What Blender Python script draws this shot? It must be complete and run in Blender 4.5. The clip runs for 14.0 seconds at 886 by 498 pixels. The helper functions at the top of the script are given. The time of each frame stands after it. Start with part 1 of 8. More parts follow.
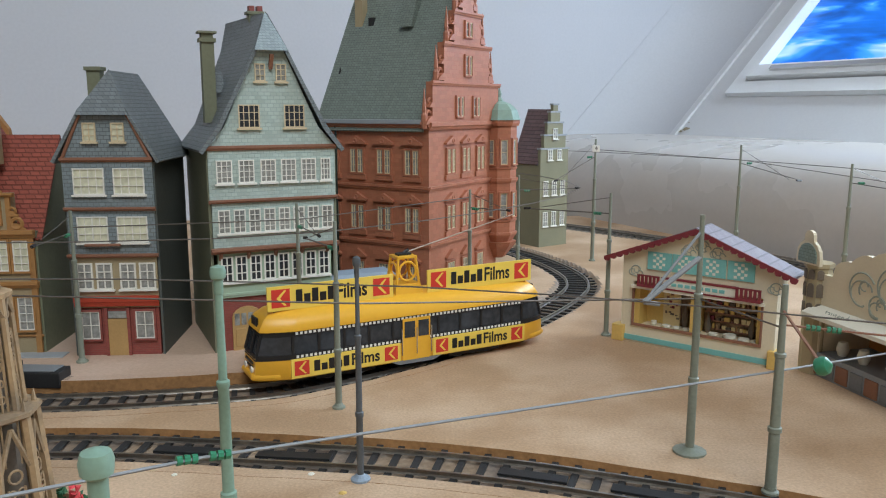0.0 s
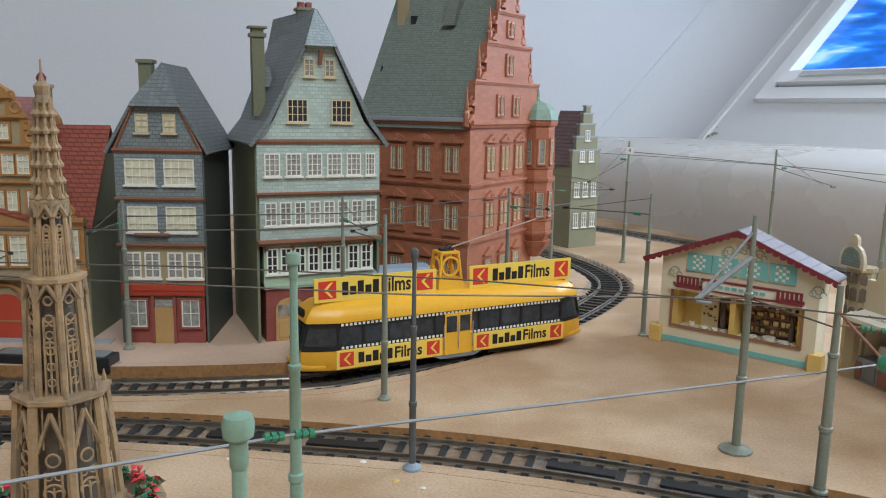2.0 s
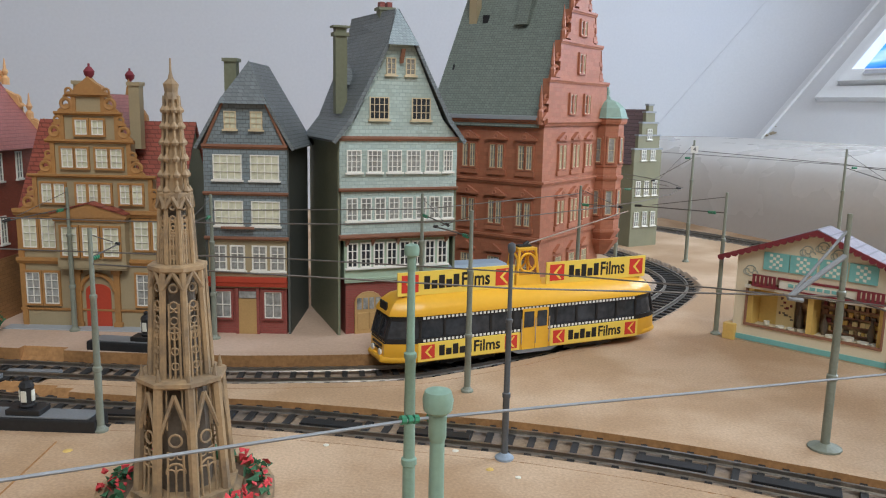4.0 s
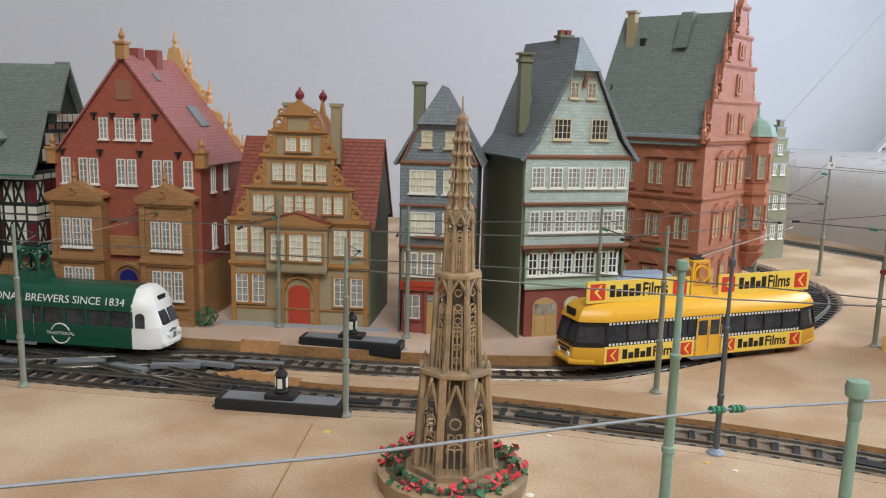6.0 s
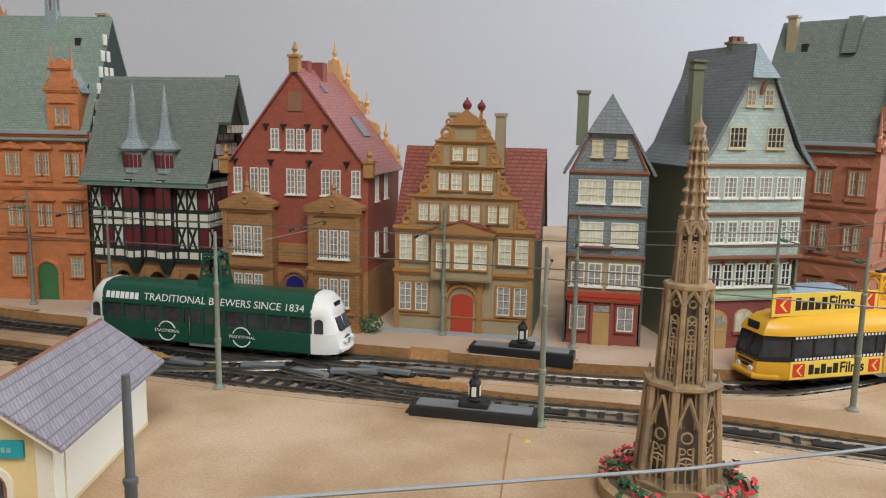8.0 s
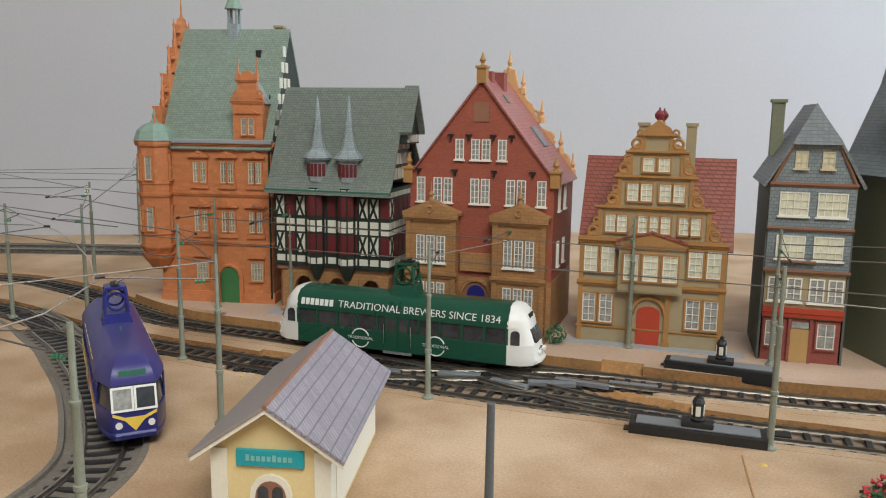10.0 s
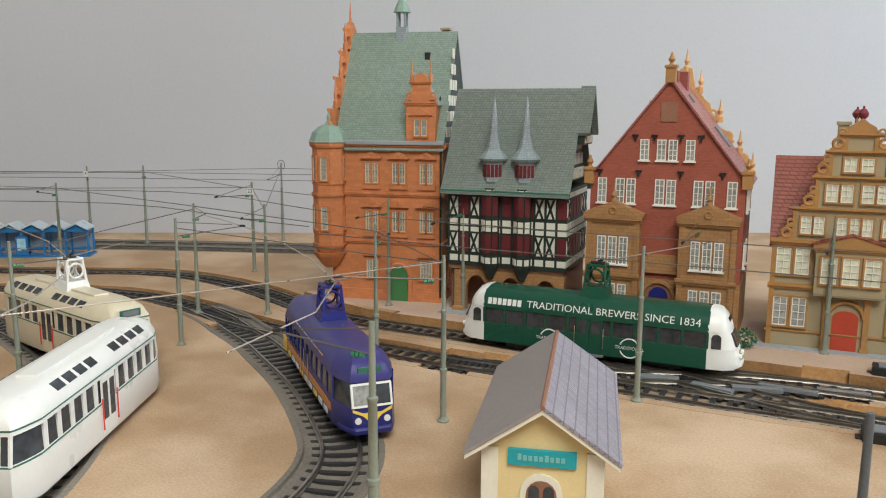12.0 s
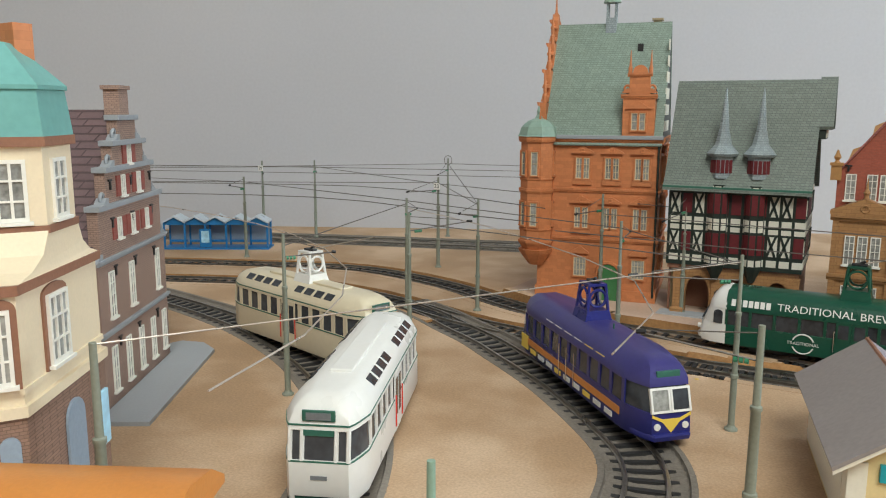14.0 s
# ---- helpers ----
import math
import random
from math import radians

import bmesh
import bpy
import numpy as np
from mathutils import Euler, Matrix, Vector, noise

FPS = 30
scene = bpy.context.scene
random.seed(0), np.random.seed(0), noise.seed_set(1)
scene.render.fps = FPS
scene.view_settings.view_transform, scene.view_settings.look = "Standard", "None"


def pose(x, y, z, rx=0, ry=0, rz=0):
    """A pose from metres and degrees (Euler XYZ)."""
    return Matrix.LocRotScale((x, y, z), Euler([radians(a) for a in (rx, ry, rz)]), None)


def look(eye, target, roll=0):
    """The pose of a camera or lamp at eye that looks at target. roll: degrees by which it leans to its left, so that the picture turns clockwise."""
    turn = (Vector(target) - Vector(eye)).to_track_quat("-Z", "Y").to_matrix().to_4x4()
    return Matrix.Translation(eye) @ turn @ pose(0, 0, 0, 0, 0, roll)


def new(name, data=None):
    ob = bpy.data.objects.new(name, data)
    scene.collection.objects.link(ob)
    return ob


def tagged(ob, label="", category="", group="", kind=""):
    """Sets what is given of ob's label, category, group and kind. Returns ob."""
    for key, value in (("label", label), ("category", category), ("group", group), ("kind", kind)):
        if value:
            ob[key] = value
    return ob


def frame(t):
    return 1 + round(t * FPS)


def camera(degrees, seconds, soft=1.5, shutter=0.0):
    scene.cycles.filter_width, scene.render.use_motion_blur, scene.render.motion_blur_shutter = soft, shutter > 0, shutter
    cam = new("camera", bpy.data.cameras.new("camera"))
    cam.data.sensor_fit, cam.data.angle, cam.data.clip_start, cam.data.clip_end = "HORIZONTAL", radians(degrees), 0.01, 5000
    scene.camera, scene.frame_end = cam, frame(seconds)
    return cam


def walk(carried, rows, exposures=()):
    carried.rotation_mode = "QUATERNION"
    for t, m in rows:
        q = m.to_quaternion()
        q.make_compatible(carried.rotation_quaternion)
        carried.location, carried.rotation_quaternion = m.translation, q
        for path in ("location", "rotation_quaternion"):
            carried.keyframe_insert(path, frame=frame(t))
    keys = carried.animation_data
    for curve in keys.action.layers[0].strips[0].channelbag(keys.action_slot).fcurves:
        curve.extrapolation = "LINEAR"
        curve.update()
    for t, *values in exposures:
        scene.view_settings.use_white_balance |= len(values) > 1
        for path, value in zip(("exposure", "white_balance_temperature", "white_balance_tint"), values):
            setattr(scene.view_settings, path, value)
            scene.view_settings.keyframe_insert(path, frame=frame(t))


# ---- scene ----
# A model tramway on a table in an attic room, built at its true (model) size.
cam = camera(58.0, 14.0, soft=1.1)
METRES, EYE, TILT, LEAN, TURN = 0.4, 0.1333, -10.0, 0.0, 0.0
ROWS = [
    (0.0, 0.0, 0.0, 0.0, 0.0, 0.0, -0.0),
    (0.5, -0.0071, -0.0008, -0.0004, 0.23, 0.1, -0.29),
    (1.0, -0.0138, 0.0027, -0.0034, 0.41, 0.08, -0.63),
    (1.5, -0.0247, -0.0026, -0.0059, 0.64, 0.07, -0.92),
    (2.0, -0.0373, -0.0115, -0.0077, 1.04, 0.1, -1.24),
    (2.5, -0.0444, -0.0189, -0.0072, 1.53, 0.14, -1.46),
    (5.0, -0.1488, -0.0633, -0.0208, 5.43, -0.22, -2.37),
    (5.5, -0.1908, -0.1042, -0.0138, 6.44, -0.12, -2.74),
    (6.0, -0.2426, -0.1392, -0.0133, 8.54, 0.09, -2.95),
    (6.5, -0.2828, -0.1521, -0.0142, 9.96, 0.32, -3.04),
    (7.0, -0.3162, -0.159, -0.0167, 11.25, 0.39, -3.15),
    (7.5, -0.3612, -0.1641, -0.019, 12.54, 0.46, -3.3),
    (8.0, -0.3785, -0.1652, -0.0206, 13.84, 0.44, -3.46),
    (10.5, -0.5797, -0.2309, -0.0104, 21.12, -0.21, -4.23),
    (11.0, -0.6176, -0.2494, -0.0116, 22.52, -0.3, -4.25),
    (11.5, -0.6535, -0.2637, -0.0175, 23.75, -0.49, -4.35),
    (12.0, -0.6926, -0.2815, -0.0208, 25.0, -0.64, -4.55),
    (12.5, -0.7552, -0.308, -0.0241, 26.23, -0.79, -4.79),
    (13.0, -0.8184, -0.3302, -0.0363, 27.68, -0.94, -4.97),
    (13.5, -0.8664, -0.3426, -0.041, 29.25, -1.2, -5.1),
    (14.0, -0.9103, -0.359, -0.0416, 31.04, -1.36, -5.34),
]
walk(cam, [(t, pose(0, 0, EYE, TILT, LEAN, TURN) @ pose(METRES * x, METRES * y, METRES * z, 90 + pitch, roll, yaw)) for t, x, y, z, yaw, pitch, roll in ROWS],
     exposures=((0.0, -0.14, 5950, 4), (2.5, -0.13, 6000, 5), (5.5, 0.09, 6200, 8), (8.0, 0.19, 6400, 7), (11.0, 0.31, 6500, 4), (13.0, 0.43, 6500, 3), (14.0, 0.33, 6450, 2)))

# ---- light ----
MM = 0.001
ROOM = Matrix.Translation((0.086, 1.158, 0)) @ pose(0, 0, 0, 0, 0, 27.2)   # the room's corner; its x runs along the back wall
world = bpy.data.worlds.new("sky")
scene.world = world
world.use_nodes = True
sky = world.node_tree.nodes.new("ShaderNodeTexSky")
sky.sky_type, sky.sun_disc, sky.sun_elevation, sky.sun_rotation = "NISHITA", False, radians(40), radians(120)
world.node_tree.links.new(sky.outputs[0], world.node_tree.nodes["Background"].inputs[0])
world.node_tree.nodes["Background"].inputs[1].default_value = 0.1


def daylight(name, m, sx, sy, power, colour):
    lamp = bpy.data.lights.new(name, "AREA")
    lamp.shape, lamp.size, lamp.size_y, lamp.energy, lamp.color = "RECTANGLE", sx, sy, power, colour
    ob = new(name, lamp)
    ob.matrix_world = m
    return ob


# daylight of the roof window over the right-hand ledge, and an added, unseen fill light above and behind the viewer
daylight("window_light", ROOM @ look((0.44, -0.75, 0.42), (-0.5, -0.62, 0.05)), 0.55, 0.4, 13.0, (0.80, 0.89, 1.0))
daylight("roof_window_light", ROOM @ look((-0.72, -1.75, 1.38), (-0.9, -0.75, 0.0)), 1.0, 0.8, 22.0, (1.0, 0.98, 0.95))


# ---- materials ----
def mat(name, colour, rough=0.55, var=0.18, grain=900, stain=60, bump=0.15, metal=0.0, pattern=None, colour2=None, size=(4, 2), mortar=0.08, depth=0.6, emit=0.0, spec=0.4):
    """colour with fine grain and larger stains; pattern 'brick', 'tile' or 'wave' in mm, laid over walls and roofs."""
    m = bpy.data.materials.new(name)
    m.use_nodes = True
    nt = m.node_tree
    N, Lk = nt.nodes.new, nt.links.new
    b = nt.nodes["Principled BSDF"]
    b.inputs["Roughness"].default_value, b.inputs["Metallic"].default_value = rough, metal
    b.inputs["Specular IOR Level"].default_value = spec
    co = N("ShaderNodeTexCoord")
    n1, n2 = N("ShaderNodeTexNoise"), N("ShaderNodeTexNoise")
    n1.inputs["Scale"].default_value, n2.inputs["Scale"].default_value = grain, stain
    n1.inputs["Detail"].default_value, n2.inputs["Detail"].default_value = 3, 4
    for n in (n1, n2):
        Lk(co.outputs["Object"], n.inputs["Vector"])
    add = N("ShaderNodeMath"); add.operation = "ADD"
    Lk(n1.outputs["Fac"], add.inputs[0]); Lk(n2.outputs["Fac"], add.inputs[1])
    info = N("ShaderNodeObjectInfo")
    rnd = N("ShaderNodeMath"); rnd.operation = "MULTIPLY_ADD"
    Lk(info.outputs["Random"], rnd.inputs[0]); rnd.inputs[1].default_value = 0.25
    Lk(add.outputs[0], rnd.inputs[2])
    rng = N("ShaderNodeMapRange")
    rng.inputs[1].default_value, rng.inputs[2].default_value, rng.inputs[3].default_value, rng.inputs[4].default_value = 0.7, 1.55, 1 - var, 1 + var
    Lk(rnd.outputs[0], rng.inputs[0])
    mul = N("ShaderNodeVectorMath"); mul.operation = "SCALE"
    Lk(rng.outputs[0], mul.inputs["Scale"])
    height = n1.outputs["Fac"]
    if pattern:
        sep, comb, uv = N("ShaderNodeSeparateXYZ"), N("ShaderNodeCombineXYZ"), N("ShaderNodeMath")
        uv.operation = "ADD"
        Lk(co.outputs["Object"], sep.inputs[0])
        Lk(sep.outputs[0], uv.inputs[0]); Lk(sep.outputs[1], uv.inputs[1])
        Lk(uv.outputs[0], comb.inputs[0]); Lk(sep.outputs[2], comb.inputs[1])
        br = N("ShaderNodeTexBrick")
        br.inputs["Scale"].default_value = 1.0
        br.inputs["Brick Width"].default_value, br.inputs["Row Height"].default_value = size[0] * MM, size[1] * MM
        br.inputs["Mortar Size"].default_value, br.inputs["Mortar Smooth"].default_value = mortar * size[1] * MM, 0.3
        br.inputs["Color1"].default_value = (*colour, 1)
        br.inputs["Color2"].default_value = (*[c * 0.82 for c in colour], 1)
        br.inputs["Mortar"].default_value = (*(colour2 or [c * 0.55 for c in colour]), 1)
        if pattern == "tile":
            br.offset = 0.5
        Lk(comb.outputs[0], br.inputs["Vector"])
        Lk(br.outputs["Color"], mul.inputs[0])
        inv = N("ShaderNodeMath"); inv.operation = "SUBTRACT"
        inv.inputs[0].default_value = 1.0
        Lk(br.outputs["Fac"], inv.inputs[1])
        height = inv.outputs[0]
    else:
        mix = N("ShaderNodeMix"); mix.data_type = "RGBA"
        mix.inputs["A"].default_value = (*colour, 1)
        mix.inputs["B"].default_value = (*(colour2 or colour), 1)
        r2 = N("ShaderNodeMapRange")
        r2.inputs[1].default_value, r2.inputs[2].default_value = 0.42, 0.62
        Lk(n2.outputs["Fac"], r2.inputs[0]); Lk(r2.outputs[0], mix.inputs["Factor"])
        Lk(mix.outputs["Result"], mul.inputs[0])
    Lk(mul.outputs[0], b.inputs["Base Color"])
    if emit:
        Lk(mul.outputs[0], b.inputs["Emission Color"])
        b.inputs["Emission Strength"].default_value = emit
    if bump:
        bp = N("ShaderNodeBump")
        bp.inputs["Strength"].default_value = depth if pattern else bump
        bp.inputs["Distance"].default_value = 0.0006 if pattern else 0.0003
        Lk(height, bp.inputs["Height"]); Lk(bp.outputs[0], b.inputs["Normal"])
    rr = N("ShaderNodeMapRange")
    rr.inputs[3].default_value, rr.inputs[4].default_value = max(0.03, rough - 0.12), min(1, rough + 0.12)
    Lk(n2.outputs["Fac"], rr.inputs[0]); Lk(rr.outputs[0], b.inputs["Roughness"])
    return m


M_BOARD = mat("hardboard", (0.435, 0.285, 0.165), 0.75, 0.28, 850, 14, 0.4, colour2=(0.52, 0.375, 0.25))
M_BOARD2 = mat("pavement_board", (0.52, 0.37, 0.27), 0.75, 0.14, 700, 12, 0.25, colour2=(0.55, 0.41, 0.32))
M_CUT = mat("cut_board_edge", (0.36, 0.19, 0.075), 0.9, 0.35, 500, 60, 0.6)
M_BED = mat("track_bed", (0.37, 0.275, 0.19), 0.95, 0.4, 600, 40, 0.5, colour2=(0.23, 0.185, 0.15))
M_ROADBED = mat("dark_roadbed", (0.21, 0.185, 0.155), 0.85, 0.3, 700, 40, 0.4)
M_SLEEPER = mat("black_plastic_sleeper", (0.028, 0.027, 0.027), 0.6, 0.3, 800, 80)
M_RAIL = mat("nickel_rail", (0.36, 0.33, 0.29), 0.32, 0.2, 900, 60, 0.05, metal=0.9)
M_WALL = mat("painted_wall", (0.50, 0.50, 0.52), 0.8, 0.05, 300, 4, 0.1)
M_LEDGE = mat("gloss_ledge", (0.52, 0.485, 0.45), 0.26, 0.04, 200, 6, 0.05)
M_WHITEWALL = mat("white_wall", (0.60, 0.60, 0.61), 0.8, 0.04, 300, 5, 0.1)
M_UPVC = mat("white_frame", (0.78, 0.79, 0.80), 0.35, 0.03, 300, 20, 0.03)
M_FRAME = mat("white_plastic", (0.80, 0.78, 0.71), 0.5, 0.06)
M_CREAMF = mat("cream_frame", (0.62, 0.52, 0.34), 0.5, 0.1)
M_GLASS = mat("dark_glass", (0.045, 0.05, 0.058), 0.08, 0.5, 300, 60, 0.0)
# pale pane colour that carries the bright, lit look of these windows
M_CURTAIN = mat("lit_curtain", (0.62, 0.61, 0.46), 0.6, 0.25, 400, 180, 0.0)
M_NET = mat("net_curtain", (0.30, 0.30, 0.28), 0.25, 0.6, 500, 160, 0.0)
M_SLATE = mat("slate_wall", (0.24, 0.285, 0.30), 0.55, 0.12, 500, 30, pattern="tile", size=(3.0, 2.0), depth=0.7)
M_SLATER = mat("slate_roof", (0.20, 0.225, 0.235), 0.5, 0.14, 500, 25, pattern="tile", size=(3.0, 2.0), depth=0.8)
M_MINT = mat("mint_shingle_wall", (0.49, 0.58, 0.53), 0.5, 0.08, 500, 30, pattern="tile", size=(3.2, 2.0), mortar=0.1, depth=0.8, colour2=(0.36, 0.45, 0.42))
M_MINTS = mat("mint_plaster", (0.40, 0.50, 0.37), 0.6, 0.08)
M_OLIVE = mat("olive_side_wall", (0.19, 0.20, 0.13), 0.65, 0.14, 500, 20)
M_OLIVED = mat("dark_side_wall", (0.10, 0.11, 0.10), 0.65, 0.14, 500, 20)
M_GREYR = mat("grey_green_roof", (0.20, 0.235, 0.205), 0.5, 0.1, 500, 14, pattern="tile", size=(2.6, 1.6), mortar=0.1, depth=0.5)
M_BROWN = mat("brown_beam", (0.27, 0.13, 0.08), 0.6, 0.15)
M_BRICKR = mat("red_brick", (0.31, 0.075, 0.06), 0.6, 0.12, pattern="brick", size=(2.6, 1.0), mortar=0.12, depth=0.4, colour2=(0.25, 0.10, 0.08))
M_OAK = mat("oak_door", (0.47, 0.30, 0.12), 0.5, 0.12)
M_OCHRE = mat("ochre_stone", (0.42, 0.215, 0.068), 0.6, 0.14, 500, 40, colour2=(0.36, 0.19, 0.07))
M_PUTTY = mat("putty_wall", (0.37, 0.30, 0.18), 0.65, 0.07)
M_REDT = mat("red_tile_roof", (0.33, 0.085, 0.055), 0.5, 0.1, 500, 30, pattern="tile", size=(5, 2.4), mortar=0.14, depth=0.9)
M_PINKT = mat("rose_tile_roof", (0.42, 0.15, 0.135), 0.4, 0.12, 500, 30, pattern="tile", size=(2.2, 2.0), mortar=0.1, depth=0.6)
M_REDDOOR = mat("red_door", (0.45, 0.06, 0.03), 0.5, 0.1)
M_SAND = mat("sandstone", (0.40, 0.21, 0.085), 0.6, 0.12, pattern="brick", size=(5, 2.2), mortar=0.05, depth=0.3)
M_CRIMSON = mat("crimson_brick", (0.37, 0.095, 0.058), 0.6, 0.14, pattern="brick", size=(2.4, 0.9), mortar=0.12, depth=0.4, colour2=(0.28, 0.09, 0.06))
M_ORANGE = mat("orange_sandstone", (0.58, 0.215, 0.085), 0.6, 0.10, 500, 40, pattern="brick", size=(6, 2.6), mortar=0.04, depth=0.15, colour2=(0.5, 0.18, 0.07))
M_TERRA = mat("terracotta_sandstone", (0.42, 0.165, 0.092), 0.5, 0.10, 500, 40, pattern="brick", size=(6, 2.6), mortar=0.04, depth=0.15, colour2=(0.38, 0.12, 0.07))
M_COPPER = mat("copper_green_roof", (0.26, 0.36, 0.29), 0.5, 0.12, 400, 30, colour2=(0.22, 0.32, 0.27))
M_VERDI = mat("weathered_copper_roof", (0.25, 0.325, 0.27), 0.5, 0.12, 500, 14, pattern="tile", size=(2.6, 1.6), mortar=0.1, depth=0.4)
M_TIMBER = mat("black_green_timber", (0.020, 0.030, 0.024), 0.5, 0.25)
M_PANEL = mat("white_infill", (0.70, 0.68, 0.58), 0.6, 0.08)
M_MAROON = mat("maroon_shutter", (0.13, 0.018, 0.022), 0.5, 0.2)
M_GREENT = mat("green_gutter", (0.04, 0.14, 0.10), 0.5, 0.2)
M_GREEND = mat("green_door", (0.05, 0.17, 0.06), 0.5, 0.15)
M_LEAD = mat("lead_grey_spire", (0.33, 0.39, 0.41), 0.4, 0.1, pattern="tile", size=(2, 1.5), mortar=0.08, depth=0.3)
M_GOLD = mat("golden_stone", (0.62, 0.36, 0.16), 0.55, 0.12)
M_POLE = mat("grey_green_pole", (0.23, 0.25, 0.20), 0.45, 0.15, 900, 90)
M_POLEG = mat("pale_green_pole", (0.24, 0.36, 0.28), 0.45, 0.14, 900, 120)
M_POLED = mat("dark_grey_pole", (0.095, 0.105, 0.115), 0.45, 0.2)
M_WIRE = mat("dull_wire", (0.16, 0.145, 0.13), 0.45, 0.2, metal=0.5)
M_WIREB = mat("bright_wire", (0.62, 0.55, 0.48), 0.3, 0.1, metal=0.7)
M_INSUL = mat("green_bead", (0.05, 0.22, 0.12), 0.35, 0.2)
M_YELLOW = mat("tram_yellow", (0.80, 0.43, 0.035), 0.32, 0.05, 400, 20, 0.03)
M_SIGNY = mat("sign_yellow", (0.86, 0.62, 0.10), 0.4, 0.04, 400, 20, 0.03)
M_RED = mat("sign_red", (0.62, 0.045, 0.03), 0.4, 0.05)
M_BLACK = mat("black_plastic", (0.02, 0.02, 0.021), 0.45, 0.3)
M_INK = mat("black_ink", (0.015, 0.014, 0.014), 0.5, 0.1)
M_WHITE = mat("gloss_white", (0.80, 0.79, 0.75), 0.3, 0.03, 400, 20, 0.03)
M_CREAM = mat("cream_paint", (0.66, 0.58, 0.42), 0.32, 0.05, 400, 20, 0.03)
M_GREEN = mat("bottle_green", (0.012, 0.075, 0.045), 0.3, 0.12, 400, 20, 0.03)
M_BLUE = mat("royal_blue", (0.022, 0.026, 0.17), 0.28, 0.15, 400, 20, 0.03)
M_PURPLE = mat("violet_blue_roof", (0.045, 0.04, 0.17), 0.35, 0.15, 400, 20, 0.03)
M_CHROME = mat("chrome", (0.7, 0.7, 0.7), 0.2, 0.05, metal=1.0)
M_LAMPG = mat("headlamp_glass", (0.85, 0.84, 0.78), 0.15, 0.05)
M_GREYP = mat("grey_plastic", (0.19, 0.20, 0.21), 0.5, 0.15)
M_STONEB = mat("brown_gothic_stone", (0.40, 0.275, 0.15), 0.6, 0.2, 900, 120, colour2=(0.22, 0.16, 0.10))
# dark brown for painted shade in fountain and tower openings, and for brown wares
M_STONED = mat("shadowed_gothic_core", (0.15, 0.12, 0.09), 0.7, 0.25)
M_PLANTER = mat("planter_soil", (0.17, 0.12, 0.08), 0.9, 0.3)
M_LEAF = mat("green_foliage", (0.05, 0.15, 0.07), 0.7, 0.4)
M_FLOWER = mat("red_flower", (0.62, 0.06, 0.07), 0.6, 0.3)
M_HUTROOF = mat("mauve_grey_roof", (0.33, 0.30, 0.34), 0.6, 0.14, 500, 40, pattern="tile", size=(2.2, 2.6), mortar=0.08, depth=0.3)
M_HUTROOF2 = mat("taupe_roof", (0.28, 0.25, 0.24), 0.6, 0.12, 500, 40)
M_HUT = mat("pale_yellow_wall", (0.72, 0.58, 0.30), 0.6, 0.06)
M_HUTW = mat("cream_white_trim", (0.76, 0.73, 0.62), 0.55, 0.06)
M_TEAL = mat("teal_sign", (0.02, 0.34, 0.40), 0.4, 0.1)
M_TEALP = mat("pale_teal_shutter", (0.20, 0.47, 0.45), 0.5, 0.1)
M_STALL = mat("painted_cream_panel", (0.70, 0.62, 0.45), 0.55, 0.06)
M_STALLY = mat("warm_yellow_panel", (0.66, 0.45, 0.13), 0.55, 0.1)
M_STALLR = mat("maroon_valance", (0.19, 0.028, 0.038), 0.5, 0.12)
M_STALLB = mat("dark_painted_backdrop", (0.20, 0.12, 0.07), 0.6, 0.7, 300, 140, colour2=(0.50, 0.33, 0.16))
M_SCROLL = mat("grey_green_scroll", (0.33, 0.36, 0.30), 0.6, 0.15)
M_BLUEGREY = mat("blue_grey_roof", (0.27, 0.33, 0.40), 0.5, 0.1)
M_CREAMB = mat("cream_render", (0.77, 0.65, 0.46), 0.6, 0.05)
M_BUFFB = mat("brown_brick_wall", (0.30, 0.185, 0.135), 0.6, 0.12, pattern="brick", size=(2.6, 1.0), mortar=0.12, depth=0.3)
M_MAUVEB = mat("mauve_brick_wall", (0.36, 0.24, 0.19), 0.6, 0.12, pattern="brick", size=(2.6, 1.0), mortar=0.14, depth=0.3)
M_GREYT = mat("grey_stone_trim", (0.30, 0.32, 0.34), 0.6, 0.1)
M_PLUMT = mat("plum_tile_roof", (0.17, 0.11, 0.115), 0.55, 0.12, pattern="tile", size=(12, 3.6), mortar=0.12, depth=0.9)
M_TEALR = mat("verdigris_roof", (0.15, 0.36, 0.33), 0.45, 0.12, 400, 30)
M_SHELTER = mat("blue_shelter_frame", (0.02, 0.17, 0.42), 0.4, 0.12)
M_CLEAR = mat("frosted_roof", (0.52, 0.60, 0.66), 0.3, 0.08)
M_POSTER = mat("pale_blue_poster", (0.40, 0.66, 0.82), 0.4, 0.3, 300, 120)
M_NAVY = mat("dark_slatted_kiosk", (0.05, 0.052, 0.055), 0.5, 0.3)
M_SKYBLUE = mat("bright_blue_sign", (0.03, 0.33, 0.60), 0.4, 0.1)
M_PASTE = mat("poster_paper", (0.40, 0.36, 0.40), 0.5, 0.8, 400, 220, colour2=(0.10, 0.07, 0.12))
M_KHAKI = mat("khaki_gable", (0.23, 0.22, 0.14), 0.6, 0.15)
M_PLATFORM = mat("grey_base_plate", (0.36, 0.38, 0.40), 0.6, 0.06)
M_ORANGEP = mat("orange_plastic", (0.62, 0.24, 0.05), 0.35, 0.08)
M_MOULD = mat("mould_stain", (0.30, 0.25, 0.17), 0.9, 0.5)


# ---- mesh helpers (millimetres) ----
def pm(x, y, z, rx=0, ry=0, rz=0):
    return pose(x * MM, y * MM, z * MM, rx, ry, rz)


